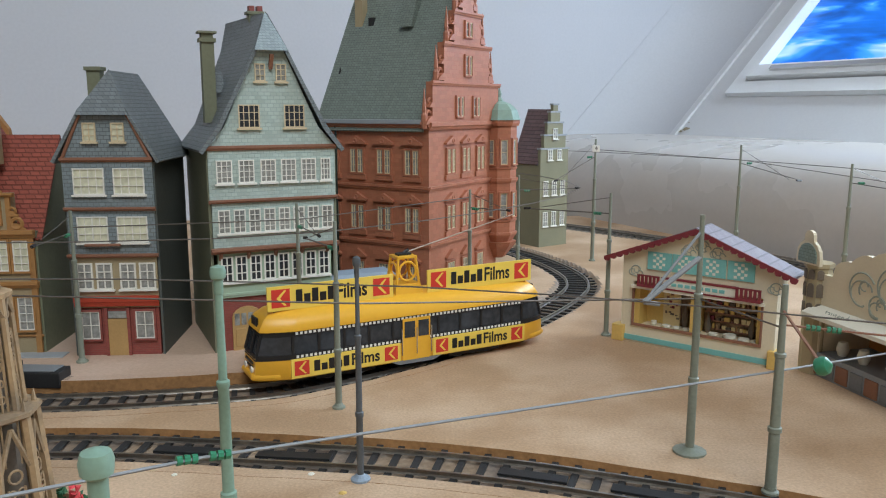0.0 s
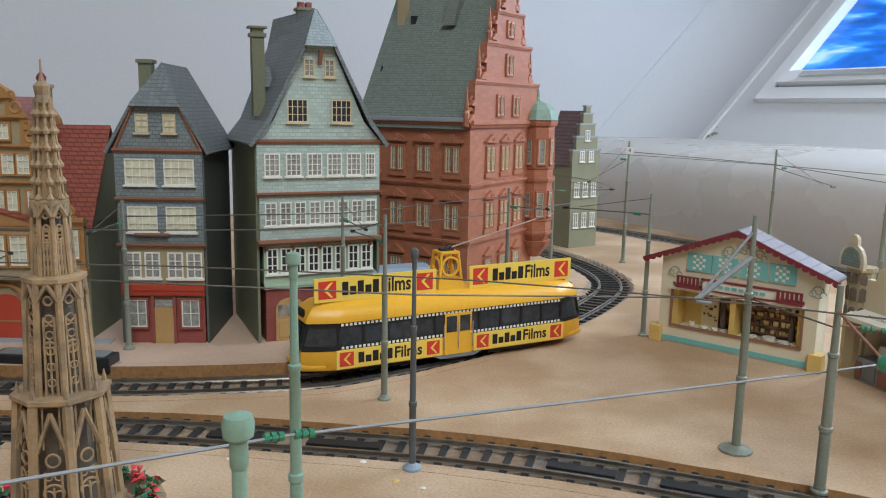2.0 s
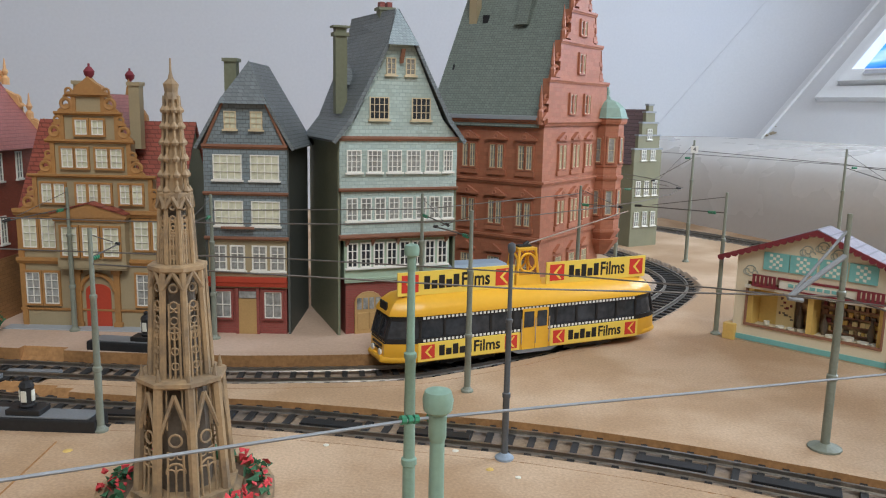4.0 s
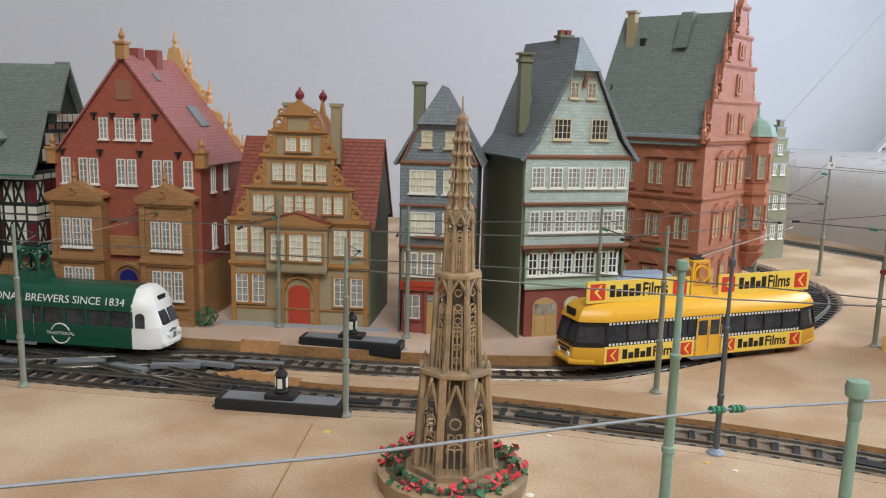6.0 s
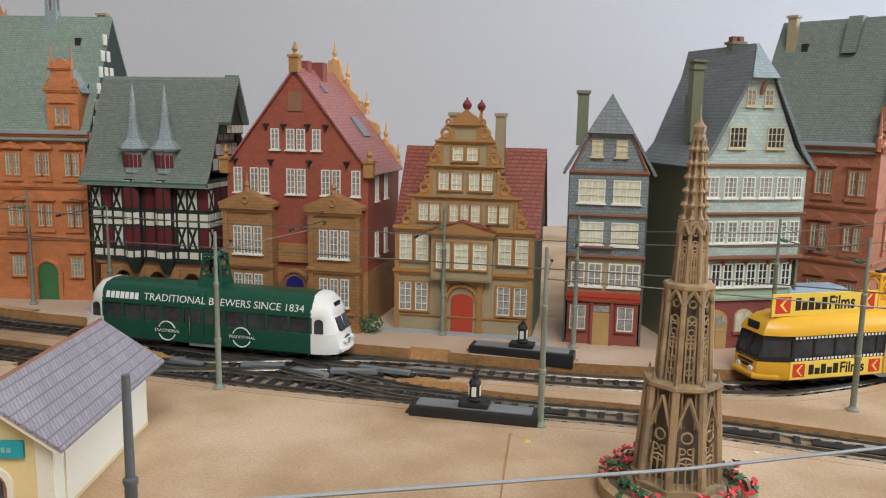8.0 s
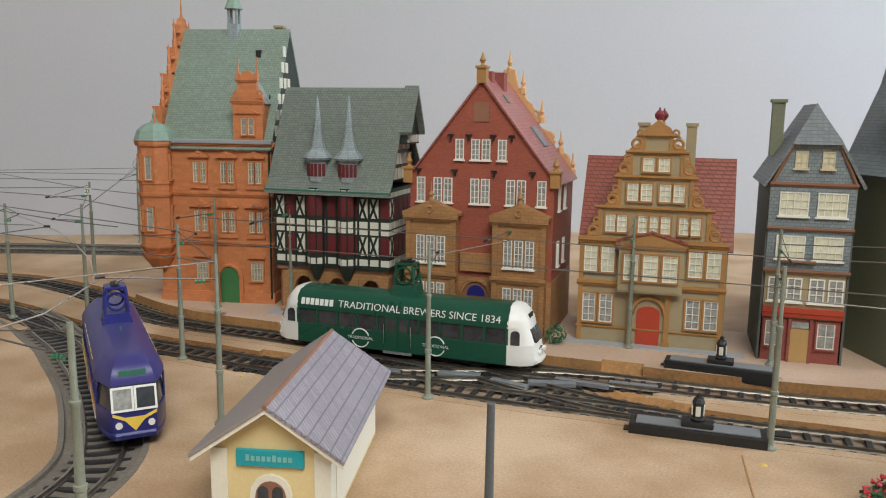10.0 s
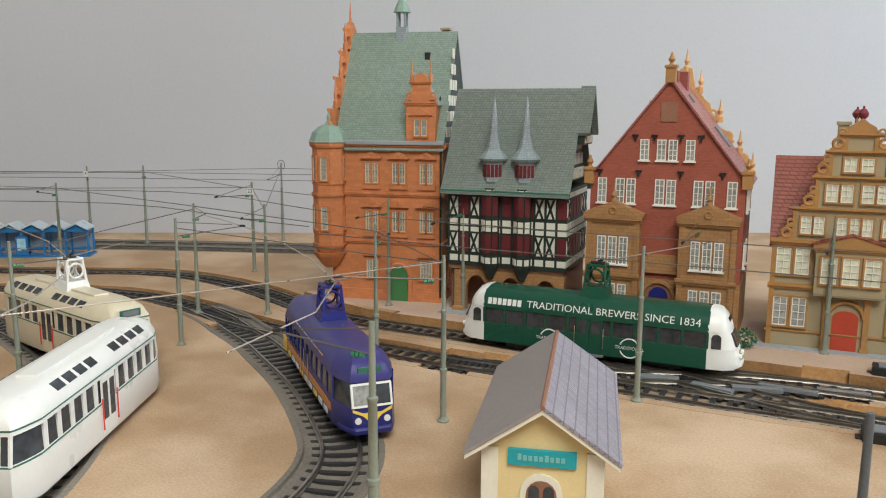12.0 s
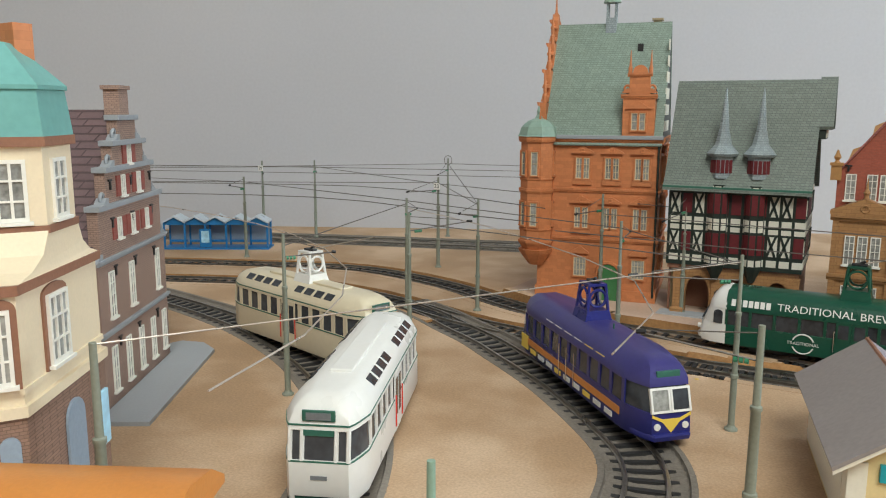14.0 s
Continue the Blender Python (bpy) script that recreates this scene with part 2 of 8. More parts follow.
def link_mesh(name, me, parent=None, label="", m=None):
    ob = new(name, me)
    if parent is not None:
        ob.parent = parent
    if m is not None:
        ob.matrix_basis = m
    if label:
        ob["label"] = label
    return ob


def mesh_of(name, bm, material, smooth=False):
    me = bpy.data.meshes.new(name)
    bmesh.ops.recalc_face_normals(bm, faces=bm.faces)
    bmesh.ops.scale(bm, vec=(MM, MM, MM), verts=bm.verts)
    bm.to_mesh(me)
    bm.free()
    for mt in (material if isinstance(material, (list, tuple)) else [material]):
        me.materials.append(mt)
    if smooth:
        me.polygons.foreach_set("use_smooth", [True] * len(me.polygons))
        me.set_sharp_from_angle(angle=radians(40))
    return me


def part(name, bm, material, parent=None, label="", m=None, smooth=False):
    return link_mesh(name, mesh_of(name, bm, material, smooth), parent, label, m)


def thing(name, m, label, category, group="", kind=""):
    ob = new(name)
    ob.empty_display_size = 0.01
    ob.matrix_world = m
    return tagged(ob, label, category, group, kind)


def NB():
    return bmesh.new()


def box(bm, x0, x1, y0, y1, z0, z1, bev=0.0):
    if bev:
        t = bmesh.new()
        box(t, x0, x1, y0, y1, z0, z1)
        bmesh.ops.bevel(t, geom=t.edges[:], offset=bev, segments=2, affect="EDGES", profile=0.6)
        me = bpy.data.meshes.new("tmp")
        t.to_mesh(me); t.free()
        bm.from_mesh(me)
        bpy.data.meshes.remove(me)
        return bm
    v = [bm.verts.new(p) for p in ((x0, y0, z0), (x1, y0, z0), (x1, y1, z0), (x0, y1, z0), (x0, y0, z1), (x1, y0, z1), (x1, y1, z1), (x0, y1, z1))]
    for f in ((3, 2, 1, 0), (4, 5, 6, 7), (0, 1, 5, 4), (1, 2, 6, 5), (2, 3, 7, 6), (3, 0, 4, 7)):
        bm.faces.new([v[i] for i in f])
    return bm


def loft(bm, rings, closed=True, cap=True):
    vs = [[bm.verts.new(p) for p in r] for r in rings]
    n = len(vs[0])
    for a, b in zip(vs, vs[1:]):
        for i in range(n if closed else n - 1):
            j = (i + 1) % n
            bm.faces.new((a[i], a[j], b[j], b[i]))
    if cap:
        bm.faces.new(vs[0][::-1])
        bm.faces.new(vs[-1])
    return bm


def prism(bm, pts, y0, y1):
    """An outline in x, z drawn out along y."""
    return loft(bm, [[(x, y0, z) for x, z in pts], [(x, y1, z) for x, z in pts]])


def prism_x(bm, pts, x0, x1):
    """An outline in y, z drawn out along x."""
    return loft(bm, [[(x0, y, z) for y, z in pts], [(x1, y, z) for y, z in pts]])


def prism_z(bm, pts, z0, z1):
    return loft(bm, [[(x, y, z0) for x, y in pts], [(x, y, z1) for x, y in pts]])


def cyl(bm, p0, p1, r0, r1=None, n=10):
    r1 = r0 if r1 is None else r1
    a, b = Vector(p0), Vector(p1)
    q = (b - a).to_track_quat("Z", "Y").to_matrix()
    ring = [(math.cos(2 * math.pi * i / n), math.sin(2 * math.pi * i / n)) for i in range(n)]
    return loft(bm, [[tuple(c + q @ Vector((r * x, r * y, 0))) for x, y in ring] for c, r in ((a, r0), (b, max(r1, 0.01)))])


def lathe(bm, prof, n=16, c=(0, 0), turn=0.0):
    return loft(bm, [[(c[0] + max(r, 0.01) * math.cos(turn + 2 * math.pi * i / n), c[1] + max(r, 0.01) * math.sin(turn + 2 * math.pi * i / n), z) for i in range(n)] for r, z in prof])


def torus(bm, c, r, t, axis="y", n=20, k=6, a0=0.0, a1=360.0):
    full = a1 - a0 >= 359
    rings = []
    for i in range(n + (0 if full else 1)):
        a = radians(a0 + (a1 - a0) * i / n)
        ring = []
        for j in range(k):
            b = 2 * math.pi * j / k
            rr, h = r + t * math.cos(b), t * math.sin(b)
            u, v = rr * math.cos(a), rr * math.sin(a)
            ring.append({"y": (c[0] + u, c[1] + h, c[2] + v), "x": (c[0] + h, c[1] + u, c[2] + v), "z": (c[0] + u, c[1] + v, c[2] + h)}[axis])
        rings.append(ring)
    if full:
        rings.append(rings[0])
    loft(bm, rings, cap=not full)
    if full:
        bmesh.ops.remove_doubles(bm, verts=bm.verts, dist=1e-5)
    return bm


def arch(x0, x1, z0, z1, n=8, rise=None):
    """The outline of a round-headed opening."""
    r = (x1 - x0) / 2
    rise = r if rise is None else rise
    cx = (x0 + x1) / 2
    return [(x0, z0), (x1, z0)] + [(cx + r * math.cos(math.pi * i / n), z1 - rise + rise * math.sin(math.pi * i / n)) for i in range(n + 1)]


def lettering(name, text, size, material, parent, m, label="", stretch=1.0, align="CENTER", bold=0.0):
    cu = bpy.data.curves.new(name, "FONT")
    cu.body, cu.size, cu.align_x, cu.align_y, cu.extrude, cu.resolution_u = text, size * MM, align, "CENTER", 0.00004, 3
    cu.offset = bold * size * MM
    tmp = bpy.data.objects.new("tmp", cu)
    scene.collection.objects.link(tmp)
    me = bpy.data.meshes.new_from_object(tmp.evaluated_get(bpy.context.evaluated_depsgraph_get()))
    bpy.data.objects.remove(tmp)
    me.transform(Matrix.Diagonal((stretch, 1, 1, 1)))
    me.materials.clear()
    me.materials.append(material)
    return link_mesh(name, me, parent, label, m)


WINDOWS = {}


def lattice(bm, xs, zs, y0, y1):
    """One connected grille: bars between every second pair of lines, gaps between the others."""
    memo = {}

    def v(i, j, y):
        if (i, j, y) not in memo:
            memo[i, j, y] = bm.verts.new((xs[i], y, zs[j]))
        return memo[i, j, y]

    def solid(i, j):
        return 0 <= i < len(xs) - 1 and 0 <= j < len(zs) - 1 and (i % 2 == 0 or j % 2 == 0)

    for i in range(len(xs) - 1):
        for j in range(len(zs) - 1):
            if not solid(i, j):
                continue
            bm.faces.new((v(i, j, y0), v(i + 1, j, y0), v(i + 1, j + 1, y0), v(i, j + 1, y0)))
            bm.faces.new((v(i, j, y1), v(i, j + 1, y1), v(i + 1, j + 1, y1), v(i + 1, j, y1)))
            for a, c, n in (((i, j), (i + 1, j), (i, j - 1)), ((i + 1, j), (i + 1, j + 1), (i + 1, j)), ((i + 1, j + 1), (i, j + 1), (i, j + 1)), ((i, j + 1), (i, j), (i - 1, j))):
                if not solid(*n):
                    bm.faces.new((v(*a, y0), v(*a, y1), v(*c, y1), v(*c, y0)))


def window(parent, x, z, w, h, m=None, cols=2, rows=3, fm=None, gm=None, surround=None, sill=True, pedi=False, bar=0.45, head=False, y=0.0):
    """A window on a facade: frame with glazing bars, and under it the pane, the stone surround, the sill."""
    fm, gm = fm or M_FRAME, gm or M_NET
    key = (w, h, cols, rows, fm.name, gm.name, surround.name if surround else "", sill, pedi, bar, head)
    if key not in WINDOWS:
        b = NB()
        e = bar * 1.3
        xs, zs = [-w / 2, -w / 2 + e], [0, e]
        for i in range(1, cols):
            t = bar * (0.75 if cols > 2 and i != cols // 2 else 1.0)
            xs += [-w / 2 + w * i / cols - t / 2, -w / 2 + w * i / cols + t / 2]
        for i in range(1, rows):
            zs += [h * i / rows - bar * 0.35, h * i / rows + bar * 0.35]
        xs, zs = xs + [w / 2 - e, w / 2], zs + [h - e, h]
        lattice(b, xs, zs, -0.9, 0.2)
        me = [mesh_of("window", b, fm)]
        b = NB(); box(b, -w / 2 + 0.2, w / 2 - 0.2, -0.35, 0.1, 0.2, h - 0.2)
        me.append(mesh_of("pane", b, gm))
        if surround:
            b = NB(); s = 1.1
            box(b, -w / 2 - s, -w / 2 - 0.02, -1.3, 0.2, -s, h + s); box(b, w / 2 + 0.02, w / 2 + s, -1.3, 0.2, -s, h + s)
            box(b, -w / 2, w / 2, -1.25, 0.2, h + 0.02, h + s)
            if pedi:
                prism(b, [(-w / 2 - 1.8, h + 1.6), (w / 2 + 1.8, h + 1.6), (w / 2 + 1.8, h + 2.2), (0, h + 4.6), (-w / 2 - 1.8, h + 2.2)], -1.9, 0.2)
                prism(b, [(-w / 4, h + 2.3), (w / 4, h + 2.3), (0, h + 3.6)], -2.4, -1.8)
            if head:
                box(b, -w / 2 - 1.8, w / 2 + 1.8, -2.0, 0.2, h + 1.4, h + 2.2)
            me.append(mesh_of("surround", b, surround))
        if sill:
            b = NB(); box(b, -w / 2 - 0.9, w / 2 + 0.9, -1.7, 0.2, -1.0, -0.05)
            me.append(mesh_of("sill", b, surround or fm))
        WINDOWS[key] = me
    mm = (m if m is not None else Matrix()) @ pm(x, y, z)
    ob = link_mesh("window", WINDOWS[key][0], parent, m=mm)
    for me in WINDOWS[key][1:]:
        link_mesh(me.name.split(".")[0], me, ob)
    return ob


def band(parent, material, x0, x1, z0, z1, out, m=None, name="cornice", y=0.0):
    b = NB()
    h = z1 - z0
    prism_x(b, [(y + 0.2, z0), (y - out * 0.5, z0), (y - out * 0.7, z0 + h * 0.35), (y - out, z0 + h * 0.5), (y - out, z1), (y + 0.2, z1)], x0, x1)
    return part(name, b, material, parent, m=m)


def gable_roof(parent, material, x0, x1, y0, y1, zb, zt, over=2.0, thick=1.4, label="", axis="y", trim=None):
    """Two slabs that lean together along a ridge on y (front gable) or on x."""
    c = (x0 + x1) / 2 if axis == "y" else (y0 + y1) / 2
    half = (x1 - x0) / 2 if axis == "y" else (y1 - y0) / 2
    k = (zt - zb) / half
    for s in (-1, 1):
        b = NB()
        e = half + over
        pts = [(c + s * e, zb - over * k), (c, zt), (c, zt + thick * 1.6), (c + s * (e + thick * 0.4), zb - over * k + thick * 0.5)]
        (prism if axis == "y" else prism_x)(b, pts, *((y0, y1) if axis == "y" else (x0, x1)))
        part("roof_slope", b, material, parent, label)


# ---- room ----
def plane_room(name, quad, material, thick, label):
    """A wall slab: quad in room millimetres, thickened away from the room."""
    b = NB()
    vs = [b.verts.new(p) for p in quad]
    f = b.faces.new(vs)
    f.normal_update()
    n = f.normal.copy()
    back = [b.verts.new(Vector(p) - n * thick) for p in quad]
    b.faces.new(back[::-1])
    for i in range(4):
        j = (i + 1) % 4
        b.faces.new((vs[j], vs[i], back[i], back[j]))
    ob = part(name, b, material)
    ob.matrix_world = ROOM
    return tagged(ob, label, "wall", kind="structure")


XL, YF, ZC = -2400, -2700, 1500
plane_room("wall_back", [(XL, 0, -20), (900, 0, -20), (900, 0, ZC), (XL, 0, ZC)], M_WALL, 40, "smooth pale grey painted wall behind the layout")
plane_room("wall_left", [(XL, YF, -20), (XL, 0, -20), (XL, 0, ZC), (XL, YF, ZC)], M_WALL, 40, "pale grey painted side wall")
plane_room("wall_front", [(900, YF, -20), (XL, YF, -20), (XL, YF, ZC), (900, YF, ZC)], M_WALL, 40, "pale grey painted wall behind the viewer")
plane_room("wall_right", [(900, 0, -20), (900, YF, -20), (900, YF, ZC), (900, 0, ZC)], M_WALL, 40, "pale painted wall beyond the roof window")
# unseen ceiling, with an opening added for the overhead fill light
HX0, HX1, HY0, HY1 = -1100, 0, -2250, -1350
b = NB()
for x0, x1, y0, y1 in ((XL, HX0, YF, 0), (HX1, 900, YF, 0), (HX0, HX1, YF, HY0), (HX0, HX1, HY1, 0)):
    box(b, x0, x1, y0, y1, ZC, ZC + 40)
ceiling = part("ceiling", b, M_WHITEWALL)
ceiling.matrix_world = ROOM
tagged(ceiling, "white painted ceiling with an added opening", "ceiling", kind="structure")

# boxed-in ledge with a rounded nose along the right-hand wall
b = NB()
prof = [(0, -20), (0, 30), (2, 48), (9, 63), (22, 76), (45, 86), (80, 92), (130, 95), (230, 96), (230, -20)]
loft(b, [[(x, y, z) for x, z in prof] for y in (YF, 0)])
ledge = part("window_ledge", b, M_LEDGE, smooth=True)
ledge.matrix_world = ROOM
tagged(ledge, "glossy off-white boxed ledge with rounded front edge", "ledge", kind="structure")

# the flared reveal that carries the roof window: it leans outwards above the ledge
SK_Y0, SK_Y1, SK_S0, SK_S1 = -680, -165, 88, 470     # opening along the wall and up the slope


def on_slope(y, s, out=0.0):
    return (215 + s * 0.707 + out * -0.707, y, 92 + s * 0.707 + out * 0.707)


def slope_box(bm, y0, y1, s0, s1, o0, o1):
    vs = [bm.verts.new(on_slope(y, s, o)) for o in (o0, o1) for y, s in ((y0, s0), (y1, s0), (y1, s1), (y0, s1))]
    for f in ((3, 2, 1, 0), (4, 5, 6, 7), (0, 1, 5, 4), (1, 2, 6, 5), (2, 3, 7, 6), (3, 0, 4, 7)):
        bm.faces.new([vs[i] for i in f])


b = NB()
for y0, y1, s0, s1 in ((YF, SK_Y0, 0, 900), (SK_Y1, 0, 0, 900), (SK_Y0, SK_Y1, 0, SK_S0), (SK_Y0, SK_Y1, SK_S1, 900)):
    slope_box(b, y0, y1, s0, s1, -30, 0)
slope = part("wall_slope", b, M_WHITEWALL)
slope.matrix_world = ROOM
tagged(slope, "white sloping wall round the roof window", "wall", kind="structure")

roof_window = thing("roof_window", ROOM, "white framed roof window with blue rippled glass", "window", kind="structure")
b = NB()
for y0, y1, s0, s1 in ((SK_Y0 - 8, SK_Y1 + 8, SK_S0 - 8, SK_S0 + 14), (SK_Y0 - 8, SK_Y1 + 8, SK_S1 - 14, SK_S1 + 8), (SK_Y0 - 8, SK_Y0 + 12, SK_S0 + 14, SK_S1 - 14), (SK_Y1 - 12, SK_Y1 + 8, SK_S0 + 14, SK_S1 - 14)):
    slope_box(b, y0, y1, s0, s1, -28, 8)
window_frame = part("window_frame", b, M_UPVC, roof_window)
b = NB()
for y0, y1, s0, s1 in ((SK_Y0 + 14, SK_Y1 - 14, SK_S0 + 18, SK_S0 + 40), (SK_Y0 + 14, SK_Y1 - 14, SK_S1 - 40, SK_S1 - 18), (SK_Y0 + 14, SK_Y0 + 22, SK_S0 + 40, SK_S1 - 40), (SK_Y1 - 22, SK_Y1 - 14, SK_S0 + 40, SK_S1 - 40)):
    slope_box(b, y0, y1, s0, s1, -20, 14)
sash = part("sash", b, M_UPVC, roof_window)
b = NB(); slope_box(b, SK_Y0 + 40, SK_Y1 - 50, SK_S0 + 26, SK_S0 + 33, 14, 18)
part("vent_bar", b, M_CHROME, sash, "bright metal vent bar")
m_blue = mat("blue_rippled_glass", (0.01, 0.10, 0.42), 0.2, 0.1, emit=1.0, bump=0)
nt = m_blue.node_tree
wv, ramp, tc = nt.nodes.new("ShaderNodeTexNoise"), nt.nodes.new("ShaderNodeValToRGB"), nt.nodes.new("ShaderNodeTexCoord")
mp = nt.nodes.new("ShaderNodeMapping")
mp.inputs["Scale"].default_value, mp.inputs["Rotation"].default_value = (4, 4, 22), (0.5, 0.3, 0)
nt.links.new(tc.outputs["Object"], mp.inputs[0]); nt.links.new(mp.outputs[0], wv.inputs["Vector"])
wv.inputs["Scale"].default_value, wv.inputs["Distortion"].default_value, wv.inputs["Detail"].default_value = 1.3, 1.2, 3
for i, (p, c) in enumerate(((0.36, (0.003, 0.03, 0.20, 1)), (0.50, (0.01, 0.13, 0.60, 1)), (0.60, (0.10, 0.42, 0.90, 1)), (0.70, (0.75, 0.9, 1, 1)))):
    el = ramp.color_ramp.elements[i] if i < 2 else ramp.color_ramp.elements.new(p)
    el.position, el.color = p, c
nt.links.new(wv.outputs["Fac"], ramp.inputs[0])
nt.links.new(ramp.outputs[0], nt.nodes["Principled BSDF"].inputs["Emission Color"])
b = NB(); slope_box(b, SK_Y0 + 22, SK_Y1 - 22, SK_S0 + 40, SK_S1 - 40, -6, -2)
part("pane", b, m_blue, roof_window, "blue rippled glass lit from outside")

# plastered cove that rounds off the corner of the back wall and the slope
b = NB()
COVE = 105
rings = []
for z in (93, 728):
    ring = [(z + 120 - COVE * (1 - math.sin(radians(a))), -COVE * (1 - math.cos(radians(a))) - 1.0, z) for a in range(0, 91, 9)]
    rings.append(ring + [(z + 122, -COVE, z), (z + 122, -0.5, z), (z + 120 - COVE, -0.5, z)])
loft(b, rings)
cove = part("wall_cove", b, M_WALL, smooth=True)
cove.matrix_world = ROOM
tagged(cove, "white plastered cove between wall and slope", "wall", kind="structure")

# raised strip added to draw the shadow line at the reveal's edge
b = NB(); slope_box(b, -118, -108, 0, 880, 0, 4)
edge = part("trim", b, M_WHITEWALL)
edge.matrix_world = ROOM
tagged(edge, "white strip added along the edge of the window reveal", "trim", kind="structure")

# ---- track plan (millimetres) ----
PLAN = {
    "street_line": [(-546, 357), (-480, 355), (-400, 350), (-300, 351), (-217, 351), (-157, 355), (-91, 367), (-63, 381), (-32, 404), (3, 436), (44, 485), (71, 526), (97, 578), (106, 620), (100, 665), (86, 708), (66, 750), (42, 790), (14, 830)],
    "front_line": [(-560, 309), (-511, 306), (-465, 303), (-381, 304), (-317, 303), (-259, 304), (-199, 302), (-139, 304), (-67, 297), (-19, 291), (25, 281), (64, 268), (120, 246), (190, 210), (260, 165)],
    "front_line_west": [(-1040, 240), (-970, 272), (-910, 303), (-850, 330), (-800, 345), (-760, 349), (-702, 340), (-640, 321), (-600, 313), (-560, 309)],
    "street_line_west": [(-1100, 285), (-972, 355), (-879, 397), (-823, 420), (-770, 424), (-697, 408), (-620, 375), (-580, 362), (-546, 357)],
    "blue_loop": [(-690, 336), (-655, 320), (-625, 302), (-595, 285), (-571, 268), (-519, 229), (-471, 183), (-453, 158), (-444, 130), (-440, 95), (-440, 60), (-444, 20)],
    "cream_loop": [(-1000, 258), (-920, 260), (-843, 251), (-773, 237), (-717, 219), (-654, 189), (-600, 150), (-565, 108), (-541, 66), (-524, 20), (-515, -30)],
    "wall_line": [(-1150, 425), (-1050, 470), (-960, 507), (-877, 538), (-800, 564), (-731, 587), (-650, 612), (-560, 640)],
    "wall_line_back": [(-1150, 455), (-1050, 500), (-960, 537), (-877, 568), (-800, 594), (-731, 617), (-650, 642)],
    "ledge_line": [(40, 985), (90, 950), (141, 905), (195, 848), (250, 780), (296, 705), (325, 640), (345, 570), (355, 500)],
    "crossover": [(-420, 350), (-385, 346), (-350, 336), (-310, 322), (-270, 310), (-235, 304)],
    "crossover_back": [(-470, 303), (-420, 308), (-375, 320), (-335, 335), (-300, 346), (-265, 351)],
}


def smooth_line(pts, step=2.0):
    p = [Vector((*q, 0)) for q in pts]
    p = [2 * p[0] - p[1]] + p + [2 * p[-1] - p[-2]]
    out = []
    for i in range(1, len(p) - 2):
        a, b_, c, d = p[i - 1:i + 3]
        n = max(2, int((c - b_).length / step))
        for k in range(n):
            t = k / n
            out.append(0.5 * ((2 * b_) + (c - a) * t + (2 * a - 5 * b_ + 4 * c - d) * t * t + (3 * b_ - a - 3 * c + d) * t ** 3))
    out.append(p[-2])
    return out


LINES = {k: smooth_line(v) for k, v in PLAN.items()}
RAIL = 0.0                 # height of the rail heads
TRENCH = ("street_line", "front_line", "front_line_west", "street_line_west", "crossover", "crossover_back")
deep = np.array([(p.x, p.y) for k in TRENCH for p in LINES[k][::3] if not (k == "street_line" and p.x > 24)])
flat = np.array([(p.x, p.y) for k in LINES for p in LINES[k][::3] if k not in TRENCH or (k == "street_line" and p.x > 24)])
street = np.array([(p.x, p.y) for k in ("street_line", "street_line_west") for p in LINES[k][::3]])


# ---- ground: hardboard sheets cut out round the tracks ----
NEAR_LOOP = []


def board_heights(xy):
    h = np.zeros(len(xy))
    for i in range(0, len(xy), 20000):
        q = xy[i:i + 20000]
        dd = np.sqrt(((q[:, None, :] - deep[None]) ** 2).sum(2)).min(1)
        df = np.sqrt(((q[:, None, :] - flat[None]) ** 2).sum(2)).min(1)
        rough = np.array([noise.noise((x * 0.06, y * 0.06, 0)) for x, y in q]) * 0.5
        k = np.argmin(((q[:, None, :] - street[None]) ** 2).sum(2), 1)
        north = (q[:, 1] > street[k, 1] + 3) & (q[:, 0] < 30) & (q[:, 0] > -640) & (q[:, 1] < 470)
        top = np.where(north, 3.6, 0.0)
        d = dd + rough
        e = np.clip((d - 17.8) / 2.4, 0, 1)
        h[i:i + 20000] = -4.2 + e * (top + 4.2)
        e2 = np.clip((df - 14.0) / 3.0, 0, 1)
        NEAR_LOOP.append(df)
        h[i:i + 20000] = np.minimum(h[i:i + 20000], -3.2 + e2 * (top + 3.2))
    return h


GX = np.concatenate([np.arange(-1140, -720, 5), np.arange(-720, 160, 2.4), np.arange(160, 381, 5)])
GY = np.concatenate([np.arange(-60, 640, 2.4), np.arange(640, 1000, 5)])
xx, yy = np.meshgrid(GX, GY)
xy = np.stack([xx.ravel(), yy.ravel()], 1)
zz = board_heights(xy)
nx, ny = len(GX), len(GY)
idx = np.arange(nx * ny).reshape(ny, nx)
quads = np.stack([idx[:-1, :-1], idx[:-1, 1:], idx[1:, 1:], idx[1:, :-1]], -1).reshape(-1, 4)
me = bpy.data.meshes.new("ground")
me.from_pydata((np.column_stack([xy, zz]) * MM).tolist(), [], quads.tolist())
for mt in (M_BOARD, M_BOARD2, M_CUT, M_BED, M_ROADBED):
    me.materials.append(mt)
zq = zz[quads]
lo, hi = zq.min(1), zq.max(1)
slot = np.where(hi - lo > 0.5, 2, np.where(hi < -1.5, 3, np.where(lo > 2, 1, 0)))
slot = np.where(np.concatenate(NEAR_LOOP)[quads].min(1) < 16.5, np.where((xy[quads, 0].mean(1) > 15) & (xy[quads, 0].mean(1) < 135) & (xy[quads, 1].mean(1) < 780), 3, 4), np.where((slot == 2) & (np.concatenate(NEAR_LOOP)[quads].min(1) < 20), 0, slot))
me.polygons.foreach_set("material_index", slot.astype(np.int32))
